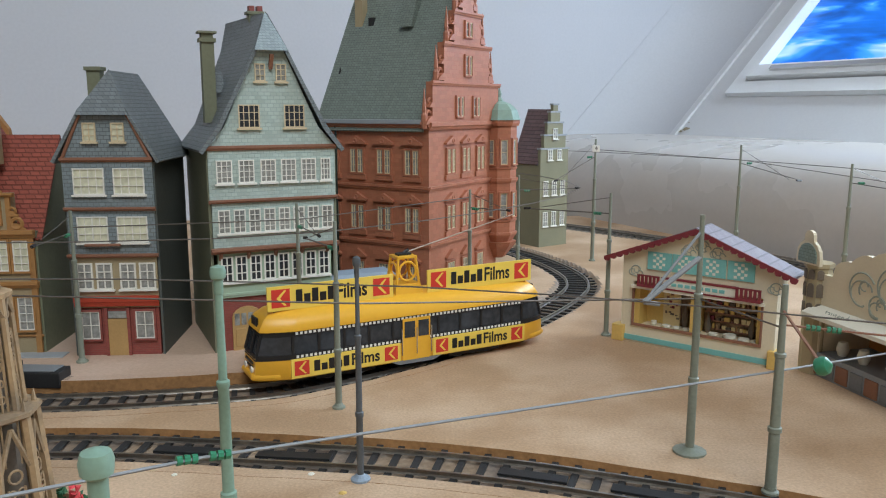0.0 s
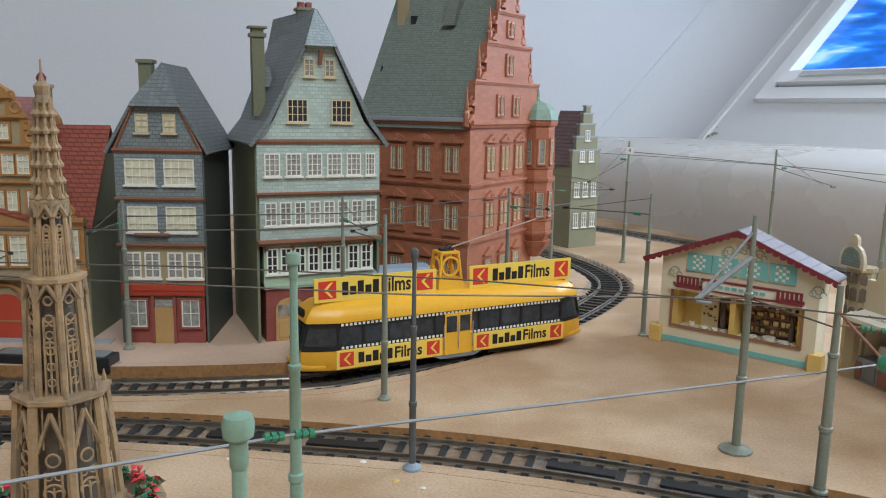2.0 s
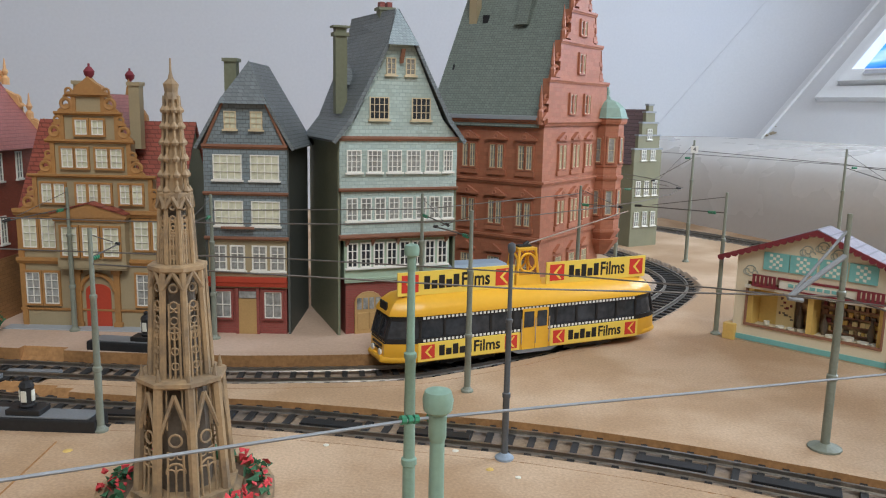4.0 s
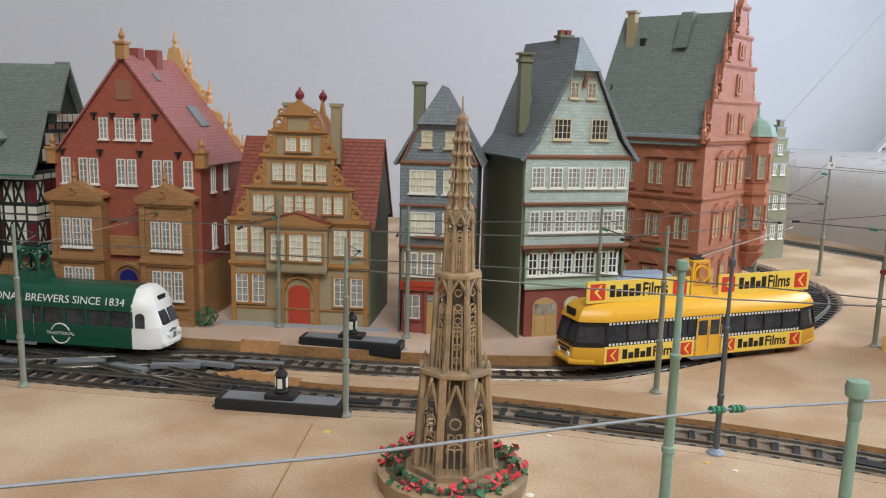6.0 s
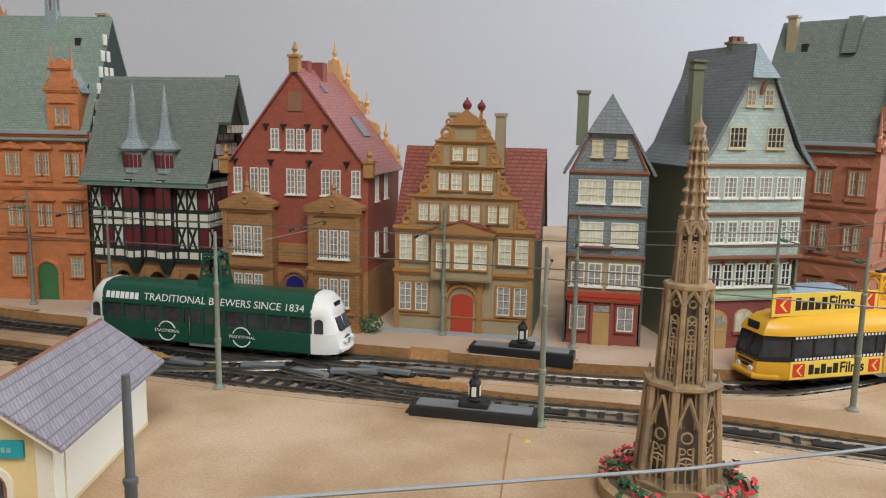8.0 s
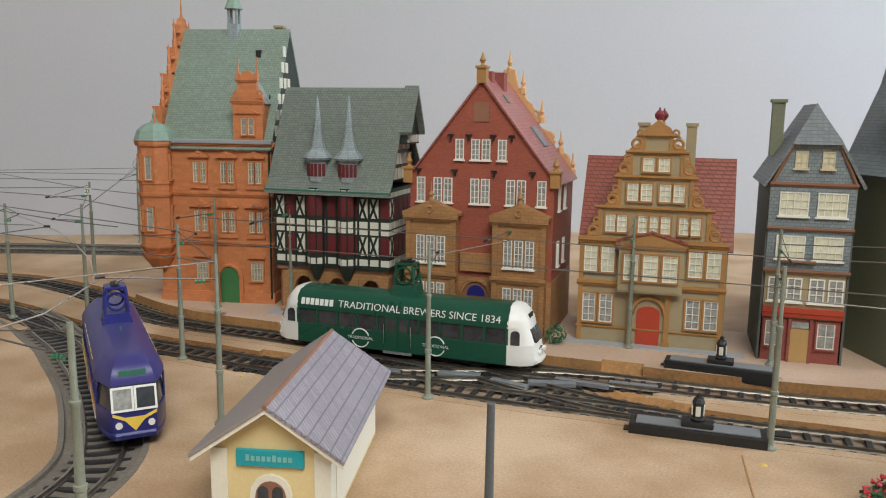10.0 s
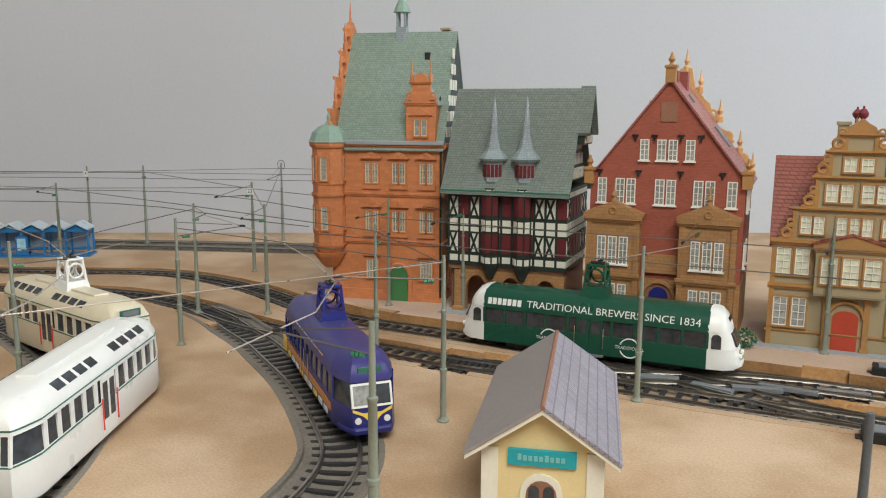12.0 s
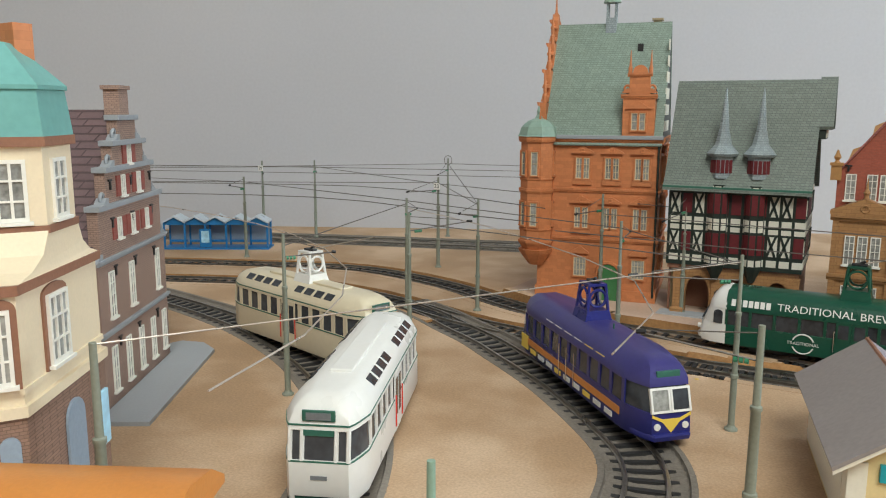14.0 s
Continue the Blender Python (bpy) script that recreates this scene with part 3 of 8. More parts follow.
ground = tagged(link_mesh("ground", me), "tan hardboard baseboard cut out round the tracks", "baseboard", kind="structure")


# clean sawn lips along the cut-outs
def lip(line, side, own):
    others = np.array([(p.x, p.y) for k in TRENCH if k not in own for p in LINES[k][::2]])
    run, runs = [], []
    for p, a in resample(line, 3.0):
        nx_, ny_ = -math.sin(a) * side, math.cos(a) * side
        w = 16.0 + 0.9 * noise.noise((p.x * 0.05, p.y * 0.05, side * 3))
        q = (p.x + nx_ * w, p.y + ny_ * w)
        clear = np.sqrt(((others - q) ** 2).sum(1)).min() > 17.5 and not ("street_line" in own[0] and p.x > 20)
        if clear:
            h_ = float(board_heights(np.array([[p.x + nx_ * 25, p.y + ny_ * 25]]))[0])
            if h_ < -1:
                clear = False
        if clear:
            run.append([(*q, -4.2), (*q, h_ + 0.1), (p.x + nx_ * (w + 6.5), p.y + ny_ * (w + 6.5), h_ + 0.1), (p.x + nx_ * (w + 6.5), p.y + ny_ * (w + 6.5), h_ - 1)])
        elif run:
            runs.append(run)
            run = []
    runs.append(run)
    for r in runs:
        if len(r) > 3:
            b_ = NB()
            loft(b_, r, closed=True)
            ob = part("board_edge", b_, [M_BOARD if r[0][1][2] < 2 else M_BOARD2, M_CUT], ground)
            me_ = ob.data
            me_.polygons.foreach_set("material_index", [1 if abs(pl.normal.z) < 0.5 else 0 for pl in me_.polygons])


# the same board beyond, to the walls
b = NB()
box(b, XL, 40, YF, 0, -30, -6)
tail = part("table_top", b, M_BOARD)
tail.matrix_world = ROOM
tagged(tail, "plain tan board under the layout", "table", kind="structure")


# ---- tracks ----
b = NB(); box(b, -1.3, 1.3, -15, 15, -3.2, -1.9)
sleeper_mesh = mesh_of("sleeper", b, M_SLEEPER)


def resample(line, step):
    out, need = [], 0.0
    for a, c in zip(line, line[1:]):
        d = (c - a).length
        while need <= d and d > 0:
            out.append((a.lerp(c, need / d), math.atan2(c.y - a.y, c.x - a.x)))
            need += step
        need -= d
    return out


for key in TRENCH[:4]:
    for side in (-1, 1):
        lip(LINES[key], side, (key, {"front_line": "front_line_west", "street_line": "street_line_west", "front_line_west": "front_line", "street_line_west": "street_line"}[key]))


def track(name, line, label):
    tr = thing("railway_track", Matrix(), label, "track", "model railway tracks")
    pts = resample(line, 4.0)
    for side in (-8.25, 8.25):
        b = NB()
        rings = []
        for p, a in pts:
            nx_, ny_ = -math.sin(a), math.cos(a)
            rings.append([(p.x + nx_ * (side + u), p.y + ny_ * (side + u), RAIL + w) for u, w in ((-1.1, -2.1), (1.1, -2.1), (0.9, -1.7), (0.35, -1.5), (0.35, -0.9), (0.55, -0.7), (0.55, 0), (-0.55, 0), (-0.55, -0.7), (-0.35, -0.9), (-0.35, -1.5), (-0.9, -1.7))])
        loft(b, rings)
        part("rail", b, M_RAIL, tr)
    if name not in TRENCH:
        b = NB()
        rings = []
        for p, a in pts:
            nx_, ny_ = -math.sin(a), math.cos(a)
            rings.append([(p.x + nx_ * u, p.y + ny_ * u, w) for u, w in ((-19.4, -1.0), (-19, 0.2), (-16.5, 0.45), (-15.4, -3.1), (15.4, -3.1), (16.5, 0.45), (19, 0.2), (19.4, -1.0), (0, -3.6))])
        loft(b, rings)
        part("roadbed", b, M_ROADBED, tr, "dark grey roadbed strip")
    for p, a in resample(line, 8.6):
        link_mesh("sleeper", sleeper_mesh, tr, m=pm(p.x, p.y, 0, 0, 0, math.degrees(a)))
    return tr


for x, y, a, l, w in ((-300, 331, 14, 26, 5), (-322, 322, -12, 22, 5), (-352, 326, 10, 24, 6), (-285, 338, -4, 30, 4), (-395, 318, -8, 20, 5), (-258, 345, 3, 26, 4)):
    b = NB(); box(b, -l / 2, l / 2, -w / 2, w / 2, -2.0, 0.3, 0.3)
    tagged(part("point_plate", b, M_GREYP, None, m=pm(x, y, 0, 0, 0, a)), "grey plastic plate of the turnout", "point plate", "turnout plates")
for i, (p, a) in enumerate(resample(LINES["front_line"], 46)):
    if i > 6 and i % 3:
        b = NB(); box(b, -11 - (i % 3) * 4, 11, -2.8, 2.8, -2.1, -1.1, 0.2)
        tagged(part("conductor_strip", b, M_BLACK, None, m=pm(p.x, p.y, 0, 0, 0, math.degrees(a))), "dark strip between the rails", "track strip", "track strips")

for key, line in LINES.items():
    track(key, line, "curved model track with nickel rails and black sleepers" if "loop" in key else "model tram track with nickel rails and black sleepers")


# ---- houses ----
def small_slate_house():
    th = thing("town_house", pm(-194, 408, 3.6, 0, 0, 4), "narrow grey slate-hung town house with red ground floor", "house")
    W, D = 45, 62
    b = NB(); box(b, 1.5, W - 1.5, 1.2, D, 0, 26); part("ground_floor", b, M_BRICKR, th, "red painted brick ground floor")
    b = NB(); box(b, 1, W - 1, 0.6, D, 26, 54); part("first_floor", b, M_PUTTY, th)
    b = NB(); box(b, 0.5, W - 0.5, 0, D, 54, 79); part("second_floor", b, M_SLATE, th)
    b = NB(); box(b, 0, W, -0.8, D, 79, 104); part("third_floor", b, M_SLATE, th)
    b = NB(); prism(b, [(0, 104), (W, 104), (W - 10.5, 127), (10.5, 127)], -0.8, D); part("gable", b, M_SLATE, th)
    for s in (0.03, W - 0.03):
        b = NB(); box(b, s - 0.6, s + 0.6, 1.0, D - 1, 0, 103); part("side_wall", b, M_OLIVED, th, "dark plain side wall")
    # steep roof with a half hip at the front
    for s in (-1, 1):
        b = NB()
        c = W / 2
        loft(b, [[(c + s * 25.5, -3, 102), (c + s * 11.5, -3, 127), (c + s * 0.5, 12, 147), (c + s * 0.5, D, 147), (c + s * 25.5, D, 102)],
                 [(c + s * 27.0, -3, 103), (c + s * 12.0, -3, 129), (c, 12.5, 149), (c, D, 149), (c + s * 27.0, D, 103)]])
        part("roof_slope", b, M_SLATER, th)
    b = NB(); loft(b, [[(W / 2 - 11.5, -3, 127), (W / 2 + 11.5, -3, 127), (W / 2, 12, 147.5)], [(W / 2 - 13, -4.5, 126.4), (W / 2 + 13, -4.5, 126.4), (W / 2, 12.5, 149.6)]])
    part("roof_hip", b, M_SLATER, th)
    for a_, c_ in ((0.5, 10.8), (W - 0.5, W - 10.8)):
        b = NB(); cyl(b, (a_, -1.4, 104), (c_, -1.4, 126.5), 0.9, n=6); part("gable_beam", b, M_BROWN, th)
    for z0, z1, o in ((102.5, 105, 1.6), (77.5, 79.5, 1.4), (53, 55, 1.6)):
        band(th, M_BROWN, -0.5, W + 0.5, z0, z1, o + 0.8, name="floor_beam")
    band(th, M_REDDOOR, 0.8, W - 0.8, 27, 32.5, 2.0, name="shop_fascia")
    for x in (15, 29):
        window(th, x, 113, 6.5, 9.5, cols=2, rows=3, fm=M_CREAMF, gm=M_CURTAIN, y=-0.8)
    for z in (86, 61):
        for x in (13, 33):
            window(th, x, z, 15.5, 13.5, cols=4, rows=3, gm=M_CURTAIN, y=-0.8 if z > 80 else 0)
    for x in (7, 17, 29, 39):
        window(th, x, 36, 8.2, 14.0, cols=2, rows=3, fm=M_FRAME, gm=M_NET, y=0.6, bar=0.6)
    b = NB(); box(b, 9, 27, -3.2, -1.0, 59.3, 60.6, 0.4); part("flower_box", b, M_BROWN, th, "brown window flower box")
    for x in (8, 36):
        window(th, x, 9, 9.5, 15, cols=2, rows=2, gm=M_NET, y=1.2, surround=M_BRICKR)
    b = NB(); box(b, 17, 27, -0.2, 1.4, 0, 20, 0.2); door = part("door", b, M_OAK, th, "plain ochre wooden door")
    b = NB(); box(b, 17.3, 26.7, 0.0, 1.4, 20.4, 24); part("fanlight", b, M_NET, door)
    b = NB(); box(b, 15.5, 17, -0.6, 1.5, 0, 26); box(b, 27, 28.5, -0.6, 1.5, 0, 26); part("door_frame", b, M_BRICKR, th)
    b = NB(); box(b, 2, 9, 38, 45, 118, 150); box(b, 1, 10, 37, 46, 150, 152); part("chimney", b, M_OLIVE, th, "tall olive chimney")


def tall_mint_house():
    th = thing("town_house", pm(-121, 412.5, 3.6, 0, 0, 25.5), "tall pale green shingled gable house with red ground floor", "house")
    W, D = 68, 72
    b = NB(); box(b, 4, W - 4, 2.5, D, 0, 32); part("ground_floor", b, M_BRICKR, th, "red brick ground floor with arches")
    b = NB(); box(b, 3, W - 3, 1.5, D, 32, 55); part("first_floor", b, M_MINTS, th)
    b = NB(); box(b, 1, W - 1, 0.5, D, 55, 82); part("second_floor", b, M_MINT, th)
    b = NB(); box(b, 0, W, 0, D, 82, 110); part("third_floor", b, M_MINT, th)
    b = NB(); prism(b, [(0, 110), (W, 110), (W - 9, 120), (W / 2 + 6.6, 161), (W / 2 - 6.6, 161), (9, 120)], 0, D); part("gable", b, M_MINT, th)
    for x in (0.02, W - 0.02):
        b = NB(); box(b, x - 0.7, x + 0.7, 1.2, D - 0.5, 0, 110); part("side_wall", b, M_OLIVE, th, "plain olive side wall")
    for s in (-1, 1):
        b = NB(); c = W / 2
        f = [(c + s * 37.5, 107), (c + s * 28, 119), (c + s * 7.0, 161)]
        rows_ = [(37.5, -2.5, 107), (28, -2.5, 119), (7.0, -2.5, 161), (0.3, 7, 177.5)]
        front = [Vector((c + s * x, y, z)) for x, y, z in rows_]
        rear = [Vector((c + s * x - (7 if z > 170 else 4 if z > 150 else 0), D, z)) for x, y, z in rows_]
        up = Vector((s * 0.8, 0, 1.3))
        loft(b, [[tuple(front[i]), tuple(rear[i]), tuple(rear[i] + up), tuple(front[i] + up)] for i in range(4)])
        part("roof_slope", b, M_SLATER, th, smooth=False)
        b = NB(); loft(b, [[(x - s * 0.6, -3.4, z - 0.6) for x, z in f[::1]] + [(f[2][0], -3.4, f[2][1] + 1.4), (f[1][0] + s * 1.2, -3.4, f[1][1] + 1.2), (f[0][0] + s * 1.2, -3.4, f[0][1] + 0.8)],
                           [(x - s * 0.6, -2.4, z - 0.6) for x, z in f[::1]] + [(f[2][0], -2.4, f[2][1] + 1.4), (f[1][0] + s * 1.2, -2.4, f[1][1] + 1.2), (f[0][0] + s * 1.2, -2.4, f[0][1] + 0.8)]])
        part("bargeboard", b, M_SLATER, th)
    b = NB(); loft(b, [[(W / 2 - 7.4, -3.6, 160), (W / 2 + 7.4, -3.6, 160), (W / 2, 6.6, 177.5)], [(W / 2 - 8.8, -5.4, 159), (W / 2 + 8.8, -5.4, 159), (W / 2, 7, 179.5)]])
    part("roof_hip", b, M_LEAD, th)
    for z0, z1, o in ((108, 110.5, 1.6), (80.5, 82.5, 2.0), (54, 57, 3.4)):
        band(th, M_BROWN, -0.6, W + 0.6, z0, z1, o, name="floor_beam")
    for i in range(5):
        b = NB(); prism_x(b, [(1.5, 50), (-2.2, 54), (1.5, 54)], 3.5 + i * 14.6, 5.2 + i * 14.6); part("bracket", b, M_BROWN, th)
    for x in (28.5, 39.5):
        window(th, x, 143.5, 5.5, 9, cols=2, rows=3, fm=M_CREAMF, gm=M_NET)
    for x in (22, 46):
        window(th, x, 119.5, 11, 12, cols=4, rows=3, fm=M_CREAMF, gm=M_GLASS)
    for i, x in enumerate((8, 19.5, 31, 42, 53, 62.5)):
        window(th, x, 91, 8.2 if i < 5 else 5.5, 12, cols=3, rows=4, gm=M_NET)
    for x in (7, 15, 23, 31, 39, 47, 55, 63):
        window(th, x, 64.5, 6.2, 12.5, cols=2, rows=4, gm=M_NET, y=0.5)
    for i in range(8):
        window(th, 7.5 + i * 7.6, 38, 6.2, 14, cols=2, rows=3, gm=M_GLASS, y=1.5, bar=0.6)
    b = NB(); prism(b, arch(9, 25, 0, 24, rise=6), 1.2, 3); gate = part("carriage_gate", b, M_OAK, th, "ochre double gate with glazed top")
    for i in range(4):
        b = NB(); box(b, 10.2 + i * 3.6, 12.8 + i * 3.6, 0.9, 1.4, 14, 20.5); part("gate_pane", b, M_NET, gate)
    for i in range(2):
        b = NB(); box(b, 10.5 + i * 7, 16.2 + i * 7, 0.8, 1.5, 2, 12, 0.3); part("gate_panel", b, M_OAK, gate)
    for x in (36, 53):
        b = NB(); prism(b, arch(x - 6, x + 6, 10, 24, rise=4.5), 1.5, 3); w = part("arched_window", b, M_CREAMF, th)
        b = NB(); prism(b, arch(x - 5.2, x - 0.3, 10.8, 22, rise=2), 1.2, 1.8); part("pane", b, M_CURTAIN, w)
        b = NB(); prism(b, arch(x + 0.3, x + 5.2, 10.8, 22, rise=2), 1.2, 1.8); part("pane", b, M_CURTAIN, w)
        b = NB(); box(b, x - 7, x + 7, 0.6, 2.6, 8.6, 9.8); part("sill", b, M_BRICKR, w)
    band(th, M_MINTS, 3, W - 3, 29.5, 32, 0.8, name="shop_cornice", y=1.5)
    b = NB(); box(b, 3, 9.5, 20, 26, 122, 164); box(b, 2, 10.5, 19, 27, 164, 166); box(b, 3.2, 9.2, 20.2, 26, 166, 168.5); box(b, 1.5, 11, 18.7, 27.3, 168.5, 169.6)
    part("chimney", b, M_OLIVE, th, "tall olive chimney with capped top")
    b = NB(); box(b, W / 2 - 4, W / 2 + 4, 26, 33, 168, 180); box(b, W / 2 - 5, W / 2 + 5, 25, 34, 180, 181.5); part("chimney", b, M_OLIVE, th)
    for i in range(2):
        b = NB(); box(b, W / 2 - 3.6 + i * 4.4, W / 2 - 0.8 + i * 4.4, 27, 32, 181.5, 184.5); part("chimney_pot", b, M_BRICKR, th)
    b = NB(); prism_x(b, [(-5.5, 157), (-3.5, 157), (-0.5, 151), (-1.5, 149.5)], W / 2 - 1, W / 2 + 1); part("hoist_beam", b, M_BROWN, th, "brown hoist beam under the hip")
    b = NB(); prism_x(b, [(30, 138), (40, 138), (40, 150), (36, 148)], 9, 16); part("roof_dormer", b, M_SLATER, th)


def scroll(bm, x, z, r, s, y0=-1.6, y1=0.4):
    """A baroque volute on a gable's edge."""
    torus(bm, (x, (y0 + y1) / 2, z), r * 0.72, r * 0.3, "y", 14, 5)
    lathe_pts = [(x, z), (x + s * r * 1.2, z - r * 0.9), (x + s * r * 1.3, z - r * 1.2), (x - s * r * 0.8, z - r * 1.2), (x - s * r * 0.9, z)]
    prism(bm, lathe_pts, y0 + 0.4, y1)


def yellow_gable_house():
    th = thing("town_house", pm(-301, 409, 3.6, 0, 0, 3), "ochre baroque gabled town house with red tiled roof", "house")
    W, D = 86, 66
    b = NB(); box(b, 0, W, 0, D, 0, 66); part("wall", b, M_PUTTY, th)
    b = NB(); box(b, W - 0.3, W + 1.2, 2, D, 0, 66); part("side_wall", b, M_OLIVE, th, "dark plain side wall")
    gable_roof(th, M_REDT, -2, W + 4, 4, D, 64, 113, 2.0, axis="x")
    b = NB(); prism_x(b, [(4, 64), (D, 64), (D / 2 + 2, 112)], W + 1, W + 2.6); part("side_gable", b, M_OLIVE, th)
    # stepped gable
    steps = [(10, 66, 86), (21, 86, 105), (27, 105, 120), (34, 120, 130)]
    for inset, z0, z1 in steps:
        b = NB(); box(b, inset, W - inset, 0.2, 6, z0, z1); part("gable_stage", b, M_PUTTY, th)
        band(th, M_OCHRE, inset - 2.5, W - inset + 2.5, z1 - 1.6, z1 + 0.4, 2.2)
        for s, x in ((-1, inset), (1, W - inset)):
            b = NB()
            scroll(b, x + s * 3.0, z0 + 4.5, 3.6, s)
            scroll(b, x + s * 1.2, z0 + 11, 2.4, s)
            part("volute", b, M_OCHRE, th, smooth=True)
        for x in (inset + 1, W - inset - 1):
            b = NB(); box(b, x - 1.2, x + 1.2, -0.8, 0.4, z0, z1 - 1.6); part("pilaster", b, M_OCHRE, th)
    b = NB(); prism(b, [(34, 130), (52, 130), (50, 134), (46.5, 136), (43, 139), (39.5, 136), (36, 134)], 0, 5); part("gable_crown", b, M_OCHRE, th)
    for x, y in ((43, 3), (44, 55)):
        b = NB(); lathe(b, [(1.2, 136), (0.8, 138), (2.6, 140), (2.9, 142), (1.5, 144), (0.6, 144.6), (0.6, 146)], 10, (x, y)); part("urn", b, M_STALLR, th, "dark red urn finial", smooth=True)
    for x, y in ((34, 12), (62, 18)):
        b = NB(); box(b, x - 3, x + 3, y - 3, y + 3, 100, 135); box(b, x - 3.8, x + 3.8, y - 3.8, y + 3.8, 135, 137)
        part("chimney", b, M_PUTTY, th)
    b = NB(); prism(b, [(32, 104), (56, 104), (54, 118), (46, 130), (44, 140), (42, 130), (34, 118)], 52, 56); part("rear_gable", b, M_OCHRE, th)
    gable_roof(th, M_PINKT, 30, 58, 6, 54, 104, 128, 0.5, axis="y")
    # windows
    for x in (38.5, 47.5):
        window(th, x, 108, 6.5, 8, cols=2, rows=2, gm=M_CURTAIN, surround=M_OCHRE, y=0.2)
    for x in (30, 38, 49, 57):
        window(th, x, 90, 6.4, 10.5, cols=2, rows=3, gm=M_CURTAIN, surround=M_OCHRE, y=0.2)
    for x in (18.5, 25.5, 38, 44.5, 51, 62, 68.5):
        window(th, x - 1, 70.5, 5.8, 10.5, cols=2, rows=3, gm=M_CURTAIN, surround=M_OCHRE, y=0.2)
    for x in (6.5, 17, 69, 79.5):
        window(th, x, 45, 8, 16.5, cols=2, rows=4, gm=M_CURTAIN, surround=M_OCHRE)
        window(th, x, 13, 8, 18, cols=2, rows=4, gm=M_NET, surround=M_OCHRE)
    for z0, z1, o in ((36, 39.5, 2.4), (63, 67, 3.0), (9, 10.5, 1.0)):
        band(th, M_OCHRE, -1.5, W + 1.5, z0, z1, o)
    for x in (1, W - 1):
        b = NB(); box(b, x - 1.5, x + 1.5, -0.9, 0.5, 0, 63); part("corner_pilaster", b, M_OCHRE, th)
    # oriel over the door
    b = NB(); box(b, 24, 62, -6, 0.2, 36, 63); oriel = part("oriel", b, M_PUTTY, th)
    for x in (31.5, 43, 54.5):
        window(oriel, x, 42, 8.6, 16, cols=2, rows=4, gm=M_CURTAIN, surround=M_OCHRE, y=-6)
    band(oriel, M_OCHRE, 23, 63, 61, 63.5, 1.6, y=-6)
    b = NB(); prism(b, [(22, 63.4), (64, 63.4), (64, 65), (43, 71), (22, 65)], -8, 1); part("pediment", b, M_OCHRE, oriel, "ochre pediment")
    b = NB(); prism(b, [(22, 65.2), (43, 71.2), (43, 72), (22, 66)], -8.6, 1); prism(b, [(64, 65.2), (43, 71.2), (43, 72), (64, 66)], -8.6, 1); part("pediment_roof", b, M_REDT, oriel)
    band(oriel, M_PUTTY, 24, 62, 34, 36.2, 1.0, y=-5)
    b = NB(); prism(b, arch(36, 50, 0, 25, rise=4), -0.6, 0.4); part("door", b, M_REDDOOR, th, "red arched front door")
    b = NB(); torus(b, (43, -0.8, 21), 9.5, 1.3, "y", 14, 6, 0, 180); part("door_arch", b, M_OCHRE, th)
    for x in (32, 54):
        b = NB(); box(b, x - 2.4, x + 2.4, -2.2, 0.3, 0, 3); box(b, x - 1.6, x + 1.6, -1.6, 0.3, 3, 31); box(b, x - 2.6, x + 2.6, -2.4, 0.3, 31, 33.8)
        part("door_column", b, M_OCHRE, th)
    b = NB(); box(b, -8, W + 14, -9, 0, -0.6, 0.6, 0.3); part("pavement_slab", b, M_PLATFORM, th, "grey pavement slab")


